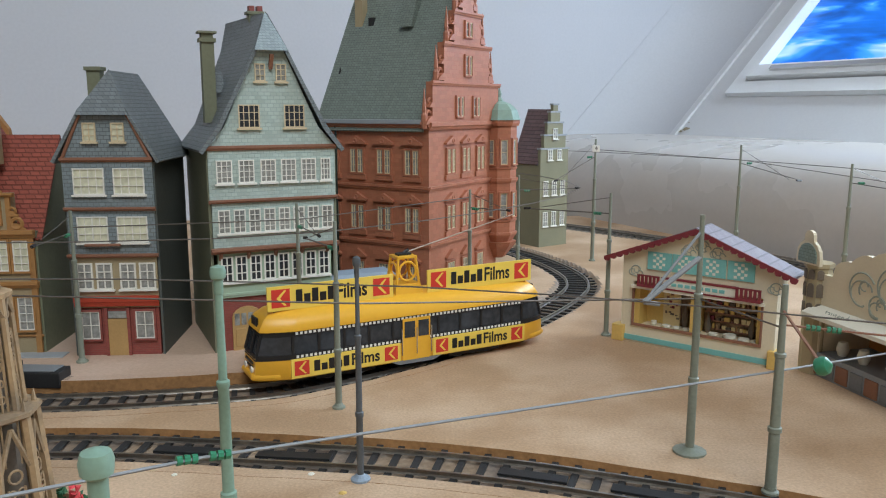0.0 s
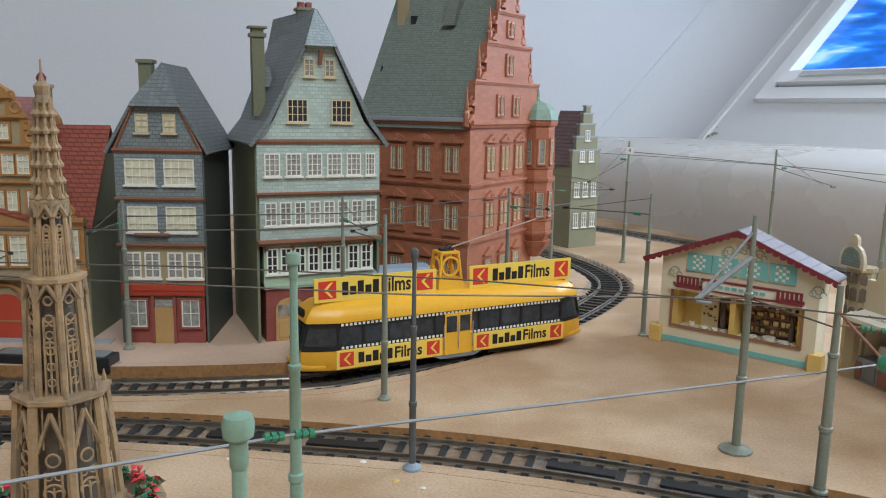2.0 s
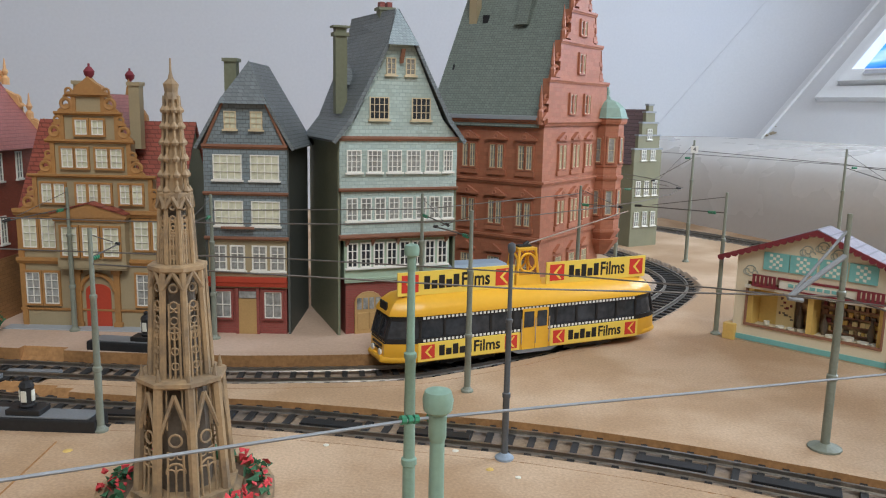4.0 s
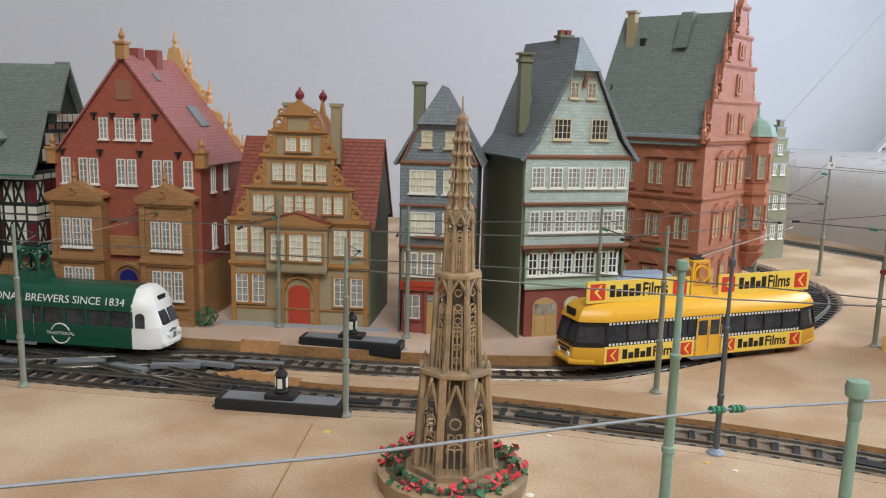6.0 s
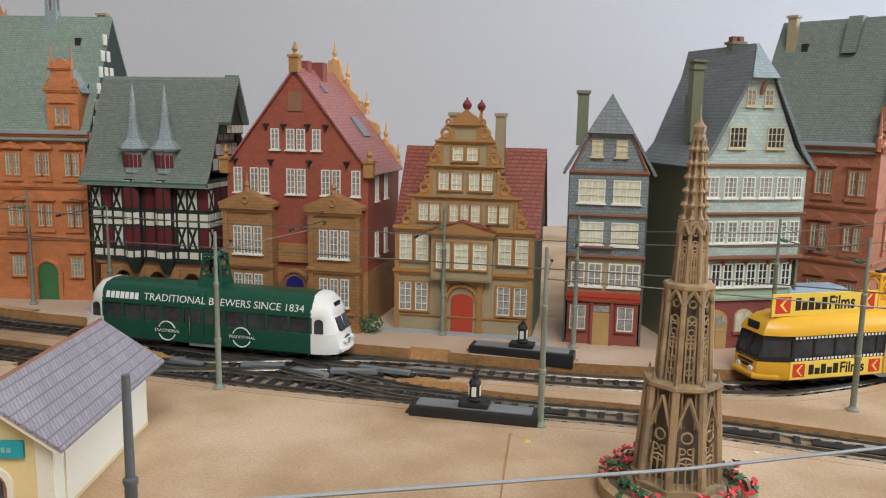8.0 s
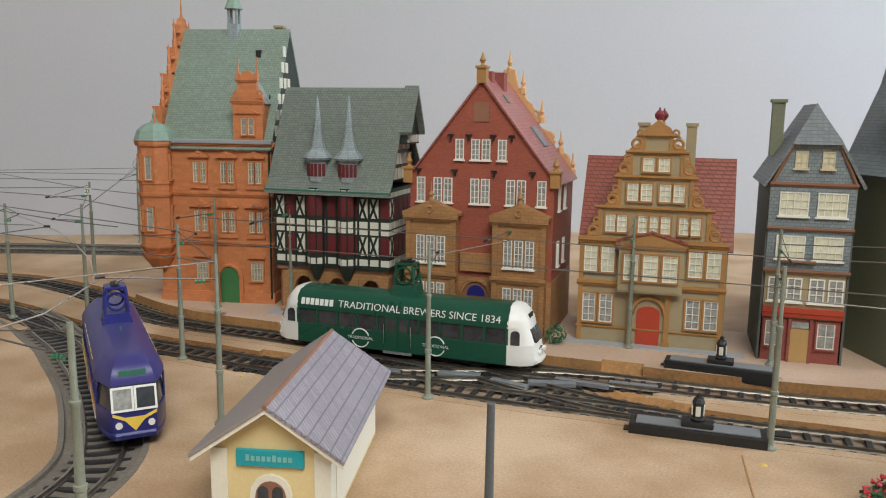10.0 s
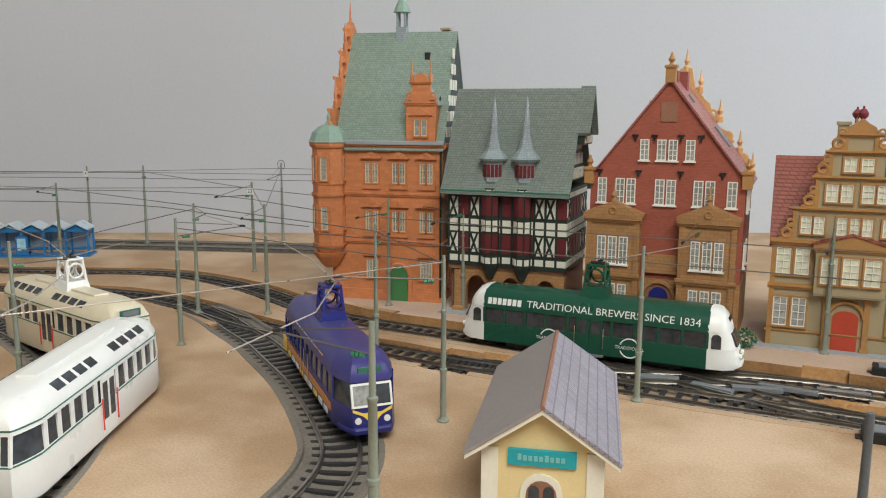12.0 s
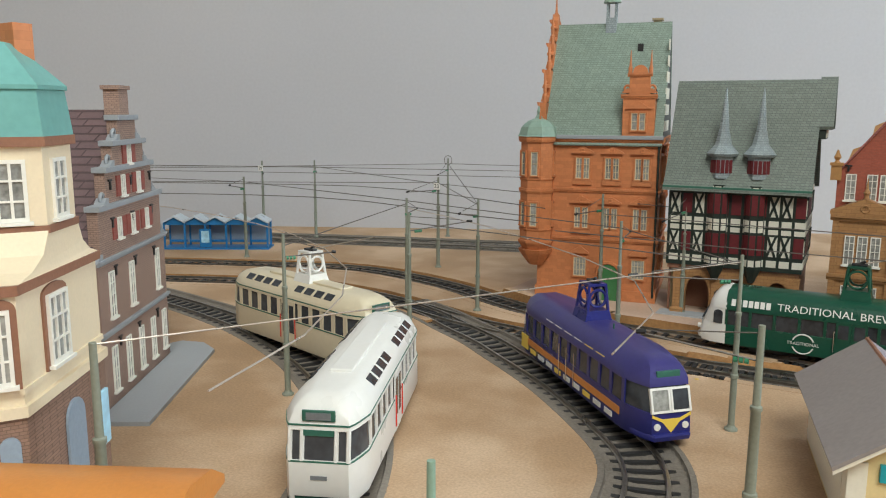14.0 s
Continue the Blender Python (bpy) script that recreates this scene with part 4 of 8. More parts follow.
def red_gable_house():
    th = thing("town_house", pm(-414, 402, 3.6, 0, 0, 1.5), "crimson brick gabled house with sandstone bays", "house")
    W, D = 96, 70
    b = NB(); box(b, 0, W, 0, D, 0, 36); part("ground_floor", b, M_SAND, th)
    b = NB(); box(b, 0.3, W - 0.3, 0.3, D, 36, 100); part("wall", b, M_CRIMSON, th)
    b = NB(); prism(b, [(0.3, 100), (W - 0.3, 100), (W / 2, 161)], 0.3, D - 1); part("gable", b, M_CRIMSON, th)
    gable_roof(th, M_PINKT, 0, W, -1.6, D, 100, 161, 2.5)
    # sloping skylight and vents on the roof
    for y0, s0, w_, l_ in ((34, 0.42, 12, 16), (20, 0.8, 5, 6)):
        for side in (1,):
            c, k = W / 2, 61 / 48
            b = NB()
            p = lambda y, s, o: (c + 50.5 * (1 - s) * 0.98 + o * 0.78, y, 161 - 63 * (1 - s) + 1.9 + o * 0.62)
            vs = [b.verts.new(p(y, s, o)) for o in (0, 1.2) for y, s in ((y0, s0 - l_ / 160), (y0 + w_, s0 - l_ / 160), (y0 + w_, s0 + l_ / 160), (y0, s0 + l_ / 160))]
            for f in ((3, 2, 1, 0), (4, 5, 6, 7), (0, 1, 5, 4), (1, 2, 6, 5), (2, 3, 7, 6), (3, 0, 4, 7)):
                b.faces.new([vs[i] for i in f])
            part("skylight", b, M_GREYP, th, "grey roof light")
    b = NB(); box(b, W / 2 - 5, W / 2 + 2, 16, 23, 150, 168); part("chimney", b, M_BRICKR, th)
    b = NB(); box(b, W / 2 - 2, W / 2 + 6, 32, 40, 150, 168); part("chimney", b, M_BRICKR, th)
    # finials on the front gable, and the golden rear gable
    for x, z in ((W / 2, 160), (-0.5, 96), (W + 0.5, 96)):
        b = NB(); box(b, x - 3, x + 3, -2.5, 3.5, z, z + 9); box(b, x - 3.8, x + 3.8, -3.3, 4.3, z + 9, z + 10.5); lathe(b, [(2, z + 10.5), (1, z + 12), (2.2, z + 14), (1.2, z + 16), (0.4, z + 18.5)], 8, (x, 0.5)); part("finial", b, M_OCHRE, th)
    b = NB(); prism(b, [(0, 100), (W, 100), (W - 4, 112), (W - 14, 116), (W - 16, 128), (W - 28, 134), (W - 31, 148), (W - 41, 156), (W / 2 + 4, 172), (W / 2 - 4, 172), (41, 156), (31, 148), (28, 134), (16, 128), (14, 116), (4, 112)], D - 1, D + 3); part("rear_gable", b, M_GOLD, th, "golden baroque rear gable")
    for x, z in ((W / 2, 172), (W - 38, 158), (W - 24, 138), (W - 10, 117), (W - 1, 102), (38, 158), (24, 138)):
        b = NB(); lathe(b, [(2.4, z - 3), (2.4, z + 1), (1, z + 2.5), (2.0, z + 5), (1, z + 7), (0.3, z + 13)], 8, (x, D + 1)); part("finial", b, M_GOLD, th, smooth=True)
    for i in range(4):
        x = W - 40 + i * 11
        b = NB(); scroll(b, x, 156 - i * 15, 3.6, 1, D - 1.5, D + 3.5); part("volute", b, M_GOLD, th, smooth=True)
    # windows
    for x in (34, 44.5, 51.5, 62):
        window(th, x, 112, 5.6, 13, cols=2, rows=4, gm=M_NET, y=0.3)
    for x in (8, 19.5, 26.5, 44.5, 51.5, 68, 75, 88):
        window(th, x, 84, 5.8, 16, cols=2, rows=4, gm=M_NET, y=0.3)
    b = NB(); box(b, W / 2 - 5, W / 2 + 5, -0.4, 0.5, 136, 148, 0.2); part("hatch", b, M_BROWN, th, "brown loft hatch")
    for z, xs in ((104.5, (6, 31, 57, 82)), (127, (28, 40, 56, 68))):
        for x in xs:
            b = NB(); box(b, x - 2, x + 2, -1.2, 0.4, z, z + 1); box(b, x - 0.6, x + 0.6, -1.2, 0.4, z - 3, z); part("wall_anchor", b, M_BLACK, th)
    for x0 in (0.5, 59):
        bay = NB(); box(bay, x0, x0 + 34, -7, 0.4, 0, 74); bay = part("bay", bay, M_SAND, th, "sandstone bay with pediment")
        band(bay, M_SAND, x0 - 1.2, x0 + 35.2, 35, 39, 2.2, y=-7); band(bay, M_SAND, x0 - 1.2, x0 + 35.2, 8, 10, 1.2, y=-7); band(bay, M_SAND, x0 - 1.5, x0 + 35.5, 72, 76, 2.8, y=-7)
        b = NB(); prism(b, [(x0 - 2, 76), (x0 + 36, 76), (x0 + 36, 78), (x0 + 17, 86), (x0 - 2, 78)], -10, 0.4); part("pediment", b, M_SAND, bay)
        b = NB(); lathe(b, [(2, 84), (1.2, 88), (2, 89.5), (0.7, 92), (0.3, 98)], 8, (x0 + 17, -7)); part("finial", b, M_SAND, bay)
        b = NB(); torus(b, (x0 + 17, -10.2, 80), 2, 0.7, "y", 10, 5); part("medallion", b, M_SAND, bay)
        for z in (14, 45):
            for k in range(3):
                window(bay, x0 + 10 + k * 7, z, 5.6, 18, cols=2, rows=4, gm=M_NET, y=-7)
        for x in (x0 + 1.6, x0 + 32.4):
            b = NB(); box(b, x - 1.7, x + 1.7, -8, -6.8, 0, 72); part("pilaster", b, M_SAND, bay)
    b = NB(); prism(b, arch(38.5, 55.5, 0, 33), -1.2, 0.6); part("door", b, M_BROWN, th, "brown arched door")
    b = NB(); prism(b, arch(41, 53, 24, 31, rise=6), -1.5, -1.0); part("fanlight", b, M_BLUE, th, "blue fanlight")
    b = NB(); torus(b, (47, -1.2, 24.5), 9.8, 1.5, "y", 14, 6, 0, 180); box(b, 36, 38.3, -2.2, 0.4, 0, 24.5); box(b, 55.7, 58, -2.2, 0.4, 0, 24.5); part("door_surround", b, M_SAND, th)
    b = NB(); box(b, 36, 58, -2, 0.4, 40, 52); part("balustrade", b, M_SAND, th)
    for y in (18, 38):
        for z in (44, 80):
            window(th, y, z, 6, 16, m=pm(W - 0.3, 0, 0, 0, 0, 90), cols=2, rows=4, gm=M_NET)
    b = NB(); box(b, 4, W, -16, 0, -0.8, 1.0, 0.3); part("pavement_slab", b, M_SAND, th, "brown pavement slab")


def timbered_house():
    th = thing("town_hall", pm(-515, 401, 3.6, 0, 0, 3.5), "dark half-timbered town hall over a brick arcade", "house")
    W, D = 84, 62
    # arcade of three open arches, set in from the west corner
    b = NB()
    n, west = 3, 8.0
    pw = (W - west) / n
    for i in range(n):
        x0 = west + i * pw
        hole = arch(x0 + 4.6, x0 + pw - 4.6, 0, 27, rise=13)
        up = [(x0, 0), (x0 + 4.6, 0)] + [p for p in reversed(hole[2:])] + [(x0 + pw - 4.6, 0), (x0 + pw, 0), (x0 + pw, 33), (x0, 33)]
        prism(b, up, 0, 5)
    part("arcade", b, M_SAND, th, "brown stone arcade")
    for i in range(n + 1):
        x = min(west + i * pw, W - 3.2)
        b = NB(); loft(b, [[(x - w, -d, z), (x + w, -d, z), (x + w, 5.2, z), (x - w, 5.2, z)] for w, d, z in ((4.4, 3.2, 0), (4.4, 3.2, 3), (3.3, 1.6, 4.2), (3.2, 1.4, 18), (3.8, 0.6, 30))]); part("pier", b, M_SAND, th)
    b = NB(); box(b, 0, west - 3, 6, 20, 0, 33); part("side_wall", b, M_PUTTY, th, "plain drab wall beside the arcade")
    b = NB(); box(b, 0, W, 22, D, 0, 33); box(b, 0, 1.5, 5, 22, 0, 33); box(b, W - 1.5, W, 5, 22, 0, 33); part("back_wall", b, M_BROWN, th)
    b = NB(); box(b, 0, W, 0, D, 31, 34); part("floor_slab", b, M_BROWN, th)
    b = NB(); box(b, -1, W + 1, -1, D, 34, 90); part("timber_frame", b, M_TIMBER, th, "black-green timber framing")
    mesh_cache = {}

    def infill(x, z, w, h, material, m=None, y=-1.0, shear=0.0):
        key = (w, h, material.name, shear)
        if key not in mesh_cache:
            b = NB(); prism(b, [(0, 0), (w, 0), (w + shear, h), (shear, h)], -0.5, 0.3); mesh_cache[key] = mesh_of("infill_panel", b, material)
        link_mesh("infill_panel", mesh_cache[key], th, m=(m or Matrix()) @ pm(x, y, z))

    def storey(m, width, z, cols, y):
        step = width / cols
        for i in range(cols):
            x = i * step
            infill(x + 0.9, z + 1, step - 1.8, 4.4, M_PANEL, m, y)
            mid = 0.3 < (i + 0.5) / cols < 0.72
            infill(x + 0.9, z + 8, step - 1.8, 13, M_MAROON if mid or i % 3 == 1 else M_PANEL, m, y)
            infill(x + 0.9, z + 22.5, step - 1.8, 3.2, M_PANEL, m, y)
            if not mid and i % 3 != 1:
                for s in (-1, 1):
                    b = NB(); prism(b, [(0, 0), (1.6, 0), (step - 1, 14), (step - 2.6, 14)] if s > 0 else [(step - 2.6, 0), (step - 1, 0), (1.6, 14), (0, 14)], -0.9, 0.2)
                    part("brace", b, M_TIMBER, th, m=(m or Matrix()) @ pm(x, y, z + 7.6))

    for z in (36, 62):
        storey(None, W + 2, z, 11, -1.0)
    for z in (36, 62):
        storey(pm(W + 1, -1, 0, 0, 0, 90), D, z, 7, 0)
    # two polygonal oriels with tall lead spires
    for cx in (32, 55):
        b = NB(); lathe(b, [(2.0, 26), (5.6, 34), (6.2, 36), (6.2, 90)], 8, (cx, -2.5), radians(22.5)); o = part("oriel", b, M_TIMBER, th, "polygonal timber oriel")
        for z in (37.5, 63.5):
            for ang in (-45, 0, 45):
                a = radians(ang)
                mm = pm(cx, -2.5, 0) @ pm(5.75 * math.sin(a), -5.75 * math.cos(a), 0, 0, 0, ang)
                for zz_, hh, mt in ((z, 4.2, M_PANEL), (z + 7.5, 13, M_MAROON), (z + 22.5, 3, M_PANEL)):
                    key = ("o", hh, mt.name)
                    if key not in mesh_cache:
                        b = NB(); box(b, -1.8, 1.8, -0.4, 0.3, 0, hh); mesh_cache[key] = mesh_of("infill_panel", b, mt)
                    link_mesh("infill_panel", mesh_cache[key], o, m=mm @ pm(0, 0, zz_))
        b = NB(); lathe(b, [(7.2, 94), (7.2, 108), (9.5, 108.5), (10.5, 110), (5.5, 116), (3.2, 126), (1.6, 142), (0.3, 152)], 8, (cx, 1.5), radians(22.5)); sp = part("spire", b, M_LEAD, th, "slender grey lead spire")
        for ang in (-45, 0, 45):
            a = radians(ang)
            for dx in (-1.4, 1.4):
                b = NB(); box(b, -1.1, 1.1, -0.4, 0.3, 0, 8.5); part("spire_window", b, M_MAROON, sp, m=pm(cx, 1.5, 0) @ pm(6.75 * math.sin(a), -6.75 * math.cos(a), 97.5, 0, 0, ang) @ pm(dx, 0, 0))
    # big roof: ridge along the street, flared eaves
    prof = [(-9, 87), (-3, 95), (8, 118), (25, 156), (27, 158), (29, 156), (47, 118), (D + 2, 95), (D + 7, 87)]
    inn = [(y, z - 1.8) for y, z in prof]
    b = NB(); prism_x(b, prof + inn[::-1], -4, W + 4); part("roof", b, M_GREYR, th, "grey-green shingle roof")
    b = NB(); prism_x(b, [(5, 95), (D - 6, 95), (29, 152), (25, 152)], 1, W); part("gable_wall", b, M_TIMBER, th)
    for i in range(5):
        for k in range(5 - i):
            infill(10 + i * 4.2 + k * 8.4, 96 + i * 10, 6.4, 7.5, M_PANEL, pm(W, 0, 0, 0, 0, 90), 0)
    b = NB(); prism_x(b, [(12, 128), (27, 159.5), (42, 128), (41, 126), (27, 156), (13, 126)], W + 2, W + 12); part("gable_hood", b, M_GREYR, th)
    b = NB(); prism_x(b, [(14, 120), (40, 120), (40, 127), (27, 150), (14, 127)], W, W + 8); part("gable_bay", b, M_TIMBER, th)
    for k in range(4):
        infill(15.5 + k * 6.2, 121, 4.6, 5, M_PANEL, pm(W + 8, 0, 0, 0, 0, 90), 0)
    band(th, M_GREENT, -4, W + 4, 86, 88.5, 2.0, name="gutter", y=-7)
    b = NB(); box(b, -4, W + 4, -12, 3, -0.8, 0.8, 0.3); part("pavement_slab", b, M_PLATFORM, th, "grey pavement slab")


def guildhall(m, stone, label, roofm, EV=117, RZ=200, lantern=True):
    """A three-storey sandstone guildhall: one voluted gable, an octagonal corner bay, a steep roof."""
    th = thing("guildhall", m, label, "house", "sandstone guildhalls")
    L, D = 86, 92
    b = NB(); box(b, 0, L, 0, D, 0, EV); part("wall", b, stone, th)
    b = NB(); box(b, -1.2, L + 1.2, -1.2, D + 1.2, 0, 8, 0.3); part("plinth", b, stone, th)
    FR = {"front": (None, L), "back": (pm(L, D, 0, 0, 0, 180), L), "gable": (pm(0, D, 0, 0, 0, -90), D), "end": (pm(L, 0, 0, 0, 0, 90), D)}
    for side, (fm, width) in FR.items():
        for z0, z1, o in ((43, 46, 1.6), (79, 82, 1.6), (EV - 3, EV + 1.5, 3.2)):
            band(th, stone, -o * 0.5, width + o * 0.5, z0, z1, o, m=fm)
        xs = [12, 32, 53, 74] if width == L else [26, 46, 66]
        for z in (53, 89):
            for x in xs:
                if side == "front" and x < 20:
                    continue
                for dx in (-2.6, 2.6):
                    window(th, x + dx, z, 4.6, 15, m=fm, cols=2, rows=3, gm=M_NET, fm=M_CREAMF, surround=stone, sill=True)
                b = NB(); prism(b, [(x - 8, z + 18.2), (x + 8, z + 18.2), (x + 8, z + 19.2), (x, z + 23.5), (x - 8, z + 19.2)], -2.4, 0.2)
                torus(b, (x, -2.3, z + 20.3), 1.3, 0.5, "y", 8, 4)
                part("window_pediment", b, stone, th, m=fm)
                b = NB(); box(b, x - 7, x + 7, -1.4, 0.2, z - 4.5, z - 1.2, 0.3); part("apron_panel", b, stone, th, m=fm)
        for x in xs:
            if side == "front" and x in (12, 53):
                continue
            b = NB(); prism(b, [(x - 6.5, 34), (x + 6.5, 34), (x + 6.5, 35), (x, 39.5), (x - 6.5, 35)], -2.2, 0.2); part("window_pediment", b, stone, th, m=fm)
            window(th, x, 17, 9, 14, m=fm, cols=4, rows=3, gm=M_NET, fm=M_CREAMF, surround=stone)
    b = NB(); prism(b, arch(46, 60, 0, 27), -1.4, 0.4); part("door", b, M_GREEND, th, "green arched door")
    b = NB(); torus(b, (53, -1.2, 20), 8.2, 1.5, "y", 14, 6, 0, 180); box(b, 42.5, 45.5, -2.2, 0.3, 0, 20); box(b, 60.5, 63.5, -2.2, 0.3, 0, 20); part("door_surround", b, stone, th)
    # steep roof along the length
    gable_roof(th, roofm, 2.5, L + 1, 0, D, EV, RZ, 2.4, 1.4, axis="x", label="steep shingled roof")
    for y0, y1 in ((-4.5, 1.5), (D - 1.5, D + 4.5)):
        b = NB(); box(b, 0, L + 2, y0, y1, EV + 0.5, EV + 3.2, 0.4); part("eaves_gutter", b, M_GREYT, th, "grey eaves gutter")
    # half-timbered far gable
    b = NB(); prism_x(b, [(1, EV), (D - 1, EV), (D / 2, RZ - 2)], L - 1, L + 0.6); part("timber_gable", b, M_TIMBER, th)
    for i in range(6):
        for k in range(6 - i):
            b = NB(); box(b, 0, 5.5, -0.5, 0.3, 0, 7.5); part("infill_panel", b, M_PANEL, th, m=pm(L + 0.6, 0, 0, 0, 0, 90) @ pm(8 + i * 4.4 + k * 8.6, 0, EV + 6 + i * 11.6))
    # voluted gable
    G = FR["gable"][0]
    k = (RZ - EV) / (D / 2)
    zs = [EV, EV + 26, EV + 50, EV + 70, RZ + 5]
    for i, (z0, z1) in enumerate(zip(zs, zs[1:])):
        ins = (z0 - EV) / k * 0.96 + 2.0
        b = NB(); box(b, ins, D - ins, -1.5, 3.2, z0, z1); part("gable_stage", b, stone, th, m=G)
        band(th, stone, ins - 1.5, D - ins + 1.5, z1 - 2.2, z1 + 0.6, 1.4, m=G, y=-1.5)
        for s, x in ((-1, ins), (1, D - ins)):
            b = NB()
            scroll(b, x + s * 2.0, z0 + 5.5, 4.2 - i * 0.5, s, -2.2, 3.0); scroll(b, x + s * 0.2, z0 + 14, 2.8 - i * 0.3, s, -2.2, 3.0)
            part("volute", b, stone, th, m=G, smooth=True)
            b = NB(); lathe(b, [(1.8, z0 - 2), (1.8, z0 + 6), (1.0, z0 + 7.5), (1.4, z0 + 9), (0.2, z0 + 22)], 6, (x + s * 6.0, 0.8)); part("obelisk", b, stone, th, m=G)
        if i < 3:
            for x in ((D / 2 - 11, D / 2 + 11) if i == 0 else (D / 2,)):
                for dx in (-2.2, 2.2):
                    window(th, x + dx, z0 + 5, 4, 12 if i < 2 else 9, m=G, cols=1, rows=2, gm=M_NET, fm=M_CREAMF, surround=stone, y=-1.5)
    b = NB(); prism(b, [(D / 2 - 5, RZ + 5), (D / 2 + 5, RZ + 5), (D / 2 + 2, RZ + 10), (D / 2 - 2, RZ + 10)], -1.5, 3); lathe(b, [(2.2, RZ + 9), (1.0, RZ + 12), (0.2, RZ + 26)], 6, (D / 2, 0.8)); part("gable_crown", b, stone, th, m=G)
    # octagonal corner bay with copper cap
    T = radians(22.5)
    b = NB(); lathe(b, [(3, 24), (9, 34), (12.5, 40), (12.5, EV + 1)], 8, (-1, -1), T); bay = part("corner_bay", b, stone, th)
    for z0, z1, r in ((40, 43, 13.6), (50, 52, 13.3), (78, 81.5, 13.8), (87, 89, 13.3), (EV - 2, EV + 2, 14.6)):
        b = NB(); lathe(b, [(r - 0.8, z0), (r, z0 + (z1 - z0) / 2), (r, z1)], 8, (-1, -1), T); part("bay_moulding", b, stone, bay)
    for z in (54, 91):
        for ang in (-90, -45, 0, 180, -135, 90):
            a = radians(ang)
            window(bay, 0, z, 5, 17, m=pm(-1, -1, 0) @ pm(11.5 * math.sin(a), -11.5 * math.cos(a), 0, 0, 0, ang), cols=1, rows=2, gm=M_NET, fm=M_CREAMF, surround=stone)
    b = NB(); lathe(b, [(15.5, EV + 2), (14.5, EV + 3), (12.5, EV + 9), (8, EV + 13), (3, EV + 15), (1.2, EV + 18), (1.6, EV + 20), (0.3, EV + 24)], 8, (-1, -1), T); part("bay_cap", b, M_COPPER, bay, "domed copper cap")
    b = NB(); lathe(b, [(13.5, 36), (12, 33), (5, 24)], 8, (-1, -1), T); part("corbel", b, stone, bay)
    # tall dormer on the front slope
    b = NB(); box(b, 59, 81, -1.5, 16, EV, EV + 30); dm = part("dormer", b, stone, th, "voluted stone dormer")
    for dx in (-2.6, 2.6):
        window(dm, 70 + dx, EV + 7, 4.4, 12, cols=1, rows=2, gm=M_NET, fm=M_CREAMF, surround=stone, y=-1.5)
    b = NB(); prism(b, [(61, EV + 22), (79, EV + 22), (70, EV + 27)], -3, -1.2); part("window_pediment", b, stone, dm)
    band(dm, stone, 57.5, 82.5, EV + 29, EV + 32, 1.6, y=-1.5)
    b = NB(); box(b, 63, 77, -1.5, 3, EV + 32, EV + 45); scroll(b, 61.5, EV + 36, 2.8, -1, -2.2, 2.4); scroll(b, 78.5, EV + 36, 2.8, 1, -2.2, 2.4); part("dormer_gable", b, stone, dm, smooth=True)
    band(dm, stone, 61.5, 78.5, EV + 44, EV + 46.5, 1.4, y=-1.5)
    b = NB(); prism(b, arch(65, 75, EV + 46, EV + 52), -1.5, 3); part("dormer_crown", b, stone, dm)
    for x in (63, 77):
        b = NB(); lathe(b, [(1.4, EV + 46), (1.4, EV + 50), (0.8, EV + 52), (0.2, EV + 62)], 6, (x, 0.5)); part("obelisk", b, stone, dm)
    gable_roof(dm, M_LEAD, 59, 81, 3, 22, EV + 30, EV + 44, 1.0, 1.0, axis="y", label="pale lead dormer roof")
    # ridge turret, or a plain vent block where it is missing
    if lantern:
        b = NB(); box(b, 39, 47, D / 2 - 4, D / 2 + 4, RZ - 6, RZ + 6); tr = part("ridge_turret", b, M_LEAD, th, "pale lead ridge turret")
        for x in (40, 46):
            for y in (D / 2 - 3, D / 2 + 3):
                b = NB(); box(b, x - 0.8, x + 0.8, y - 0.8, y + 0.8, RZ + 6, RZ + 17); part("turret_post", b, M_LEAD, tr)
        b = NB(); lathe(b, [(7, RZ + 17), (6, RZ + 19), (4, RZ + 24), (1.5, RZ + 28), (2, RZ + 30), (0.3, RZ + 42)], 8, (43, D / 2), T); part("turret_cap", b, M_COPPER, tr, "green copper cap")
    else:
        b = NB(); prism_x(b, [(D / 2 - 5, RZ - 2), (D / 2 + 13, RZ - 22), (D / 2 + 17, RZ - 22), (D / 2 + 7, RZ + 3), (D / 2 - 5, RZ + 3)], 31, 40); part("vent_block", b, M_GREYR, th, "grey-green vent block on the ridge")
    # chimney and roof details on the back slope
    for x, y, z0, z1 in ((76, D / 2 + 9, RZ - 30, RZ + 4),):
        b = NB(); box(b, x - 3, x + 3, y - 3, y + 3, z0, z1); box(b, x - 4, x + 4, y - 4, y + 4, z1, z1 + 1.6); part("chimney", b, M_PUTTY, th)
    for yy_, s in ((D / 2 + 10, 1), (D / 2 - 10, -1)):
        b = NB(); z = RZ - 10 * k
        box(b, 64, 68, yy_ - 2, yy_ + 2, z - 3, z + 4); part("roof_hatch", b, M_BLACK, th, "small dark roof hatch")
        b = NB(); lathe(b, [(1.2, z - 40), (0.8, z - 36), (1.4, z - 33), (0.3, z - 29)], 6, (80, D / 2 + s * 28)); part("roof_finial", b, M_BLACK, th)
    b = NB(); cyl(b, (70, D + 1.6, 4), (70, D + 1.6, EV), 0.8, n=6); part("downpipe", b, M_TIMBER, th)
    b = NB(); cyl(b, (L - 1, -1.2, 4), (L - 1, -1.2, EV), 0.8, n=6); part("downpipe", b, M_TIMBER, th)


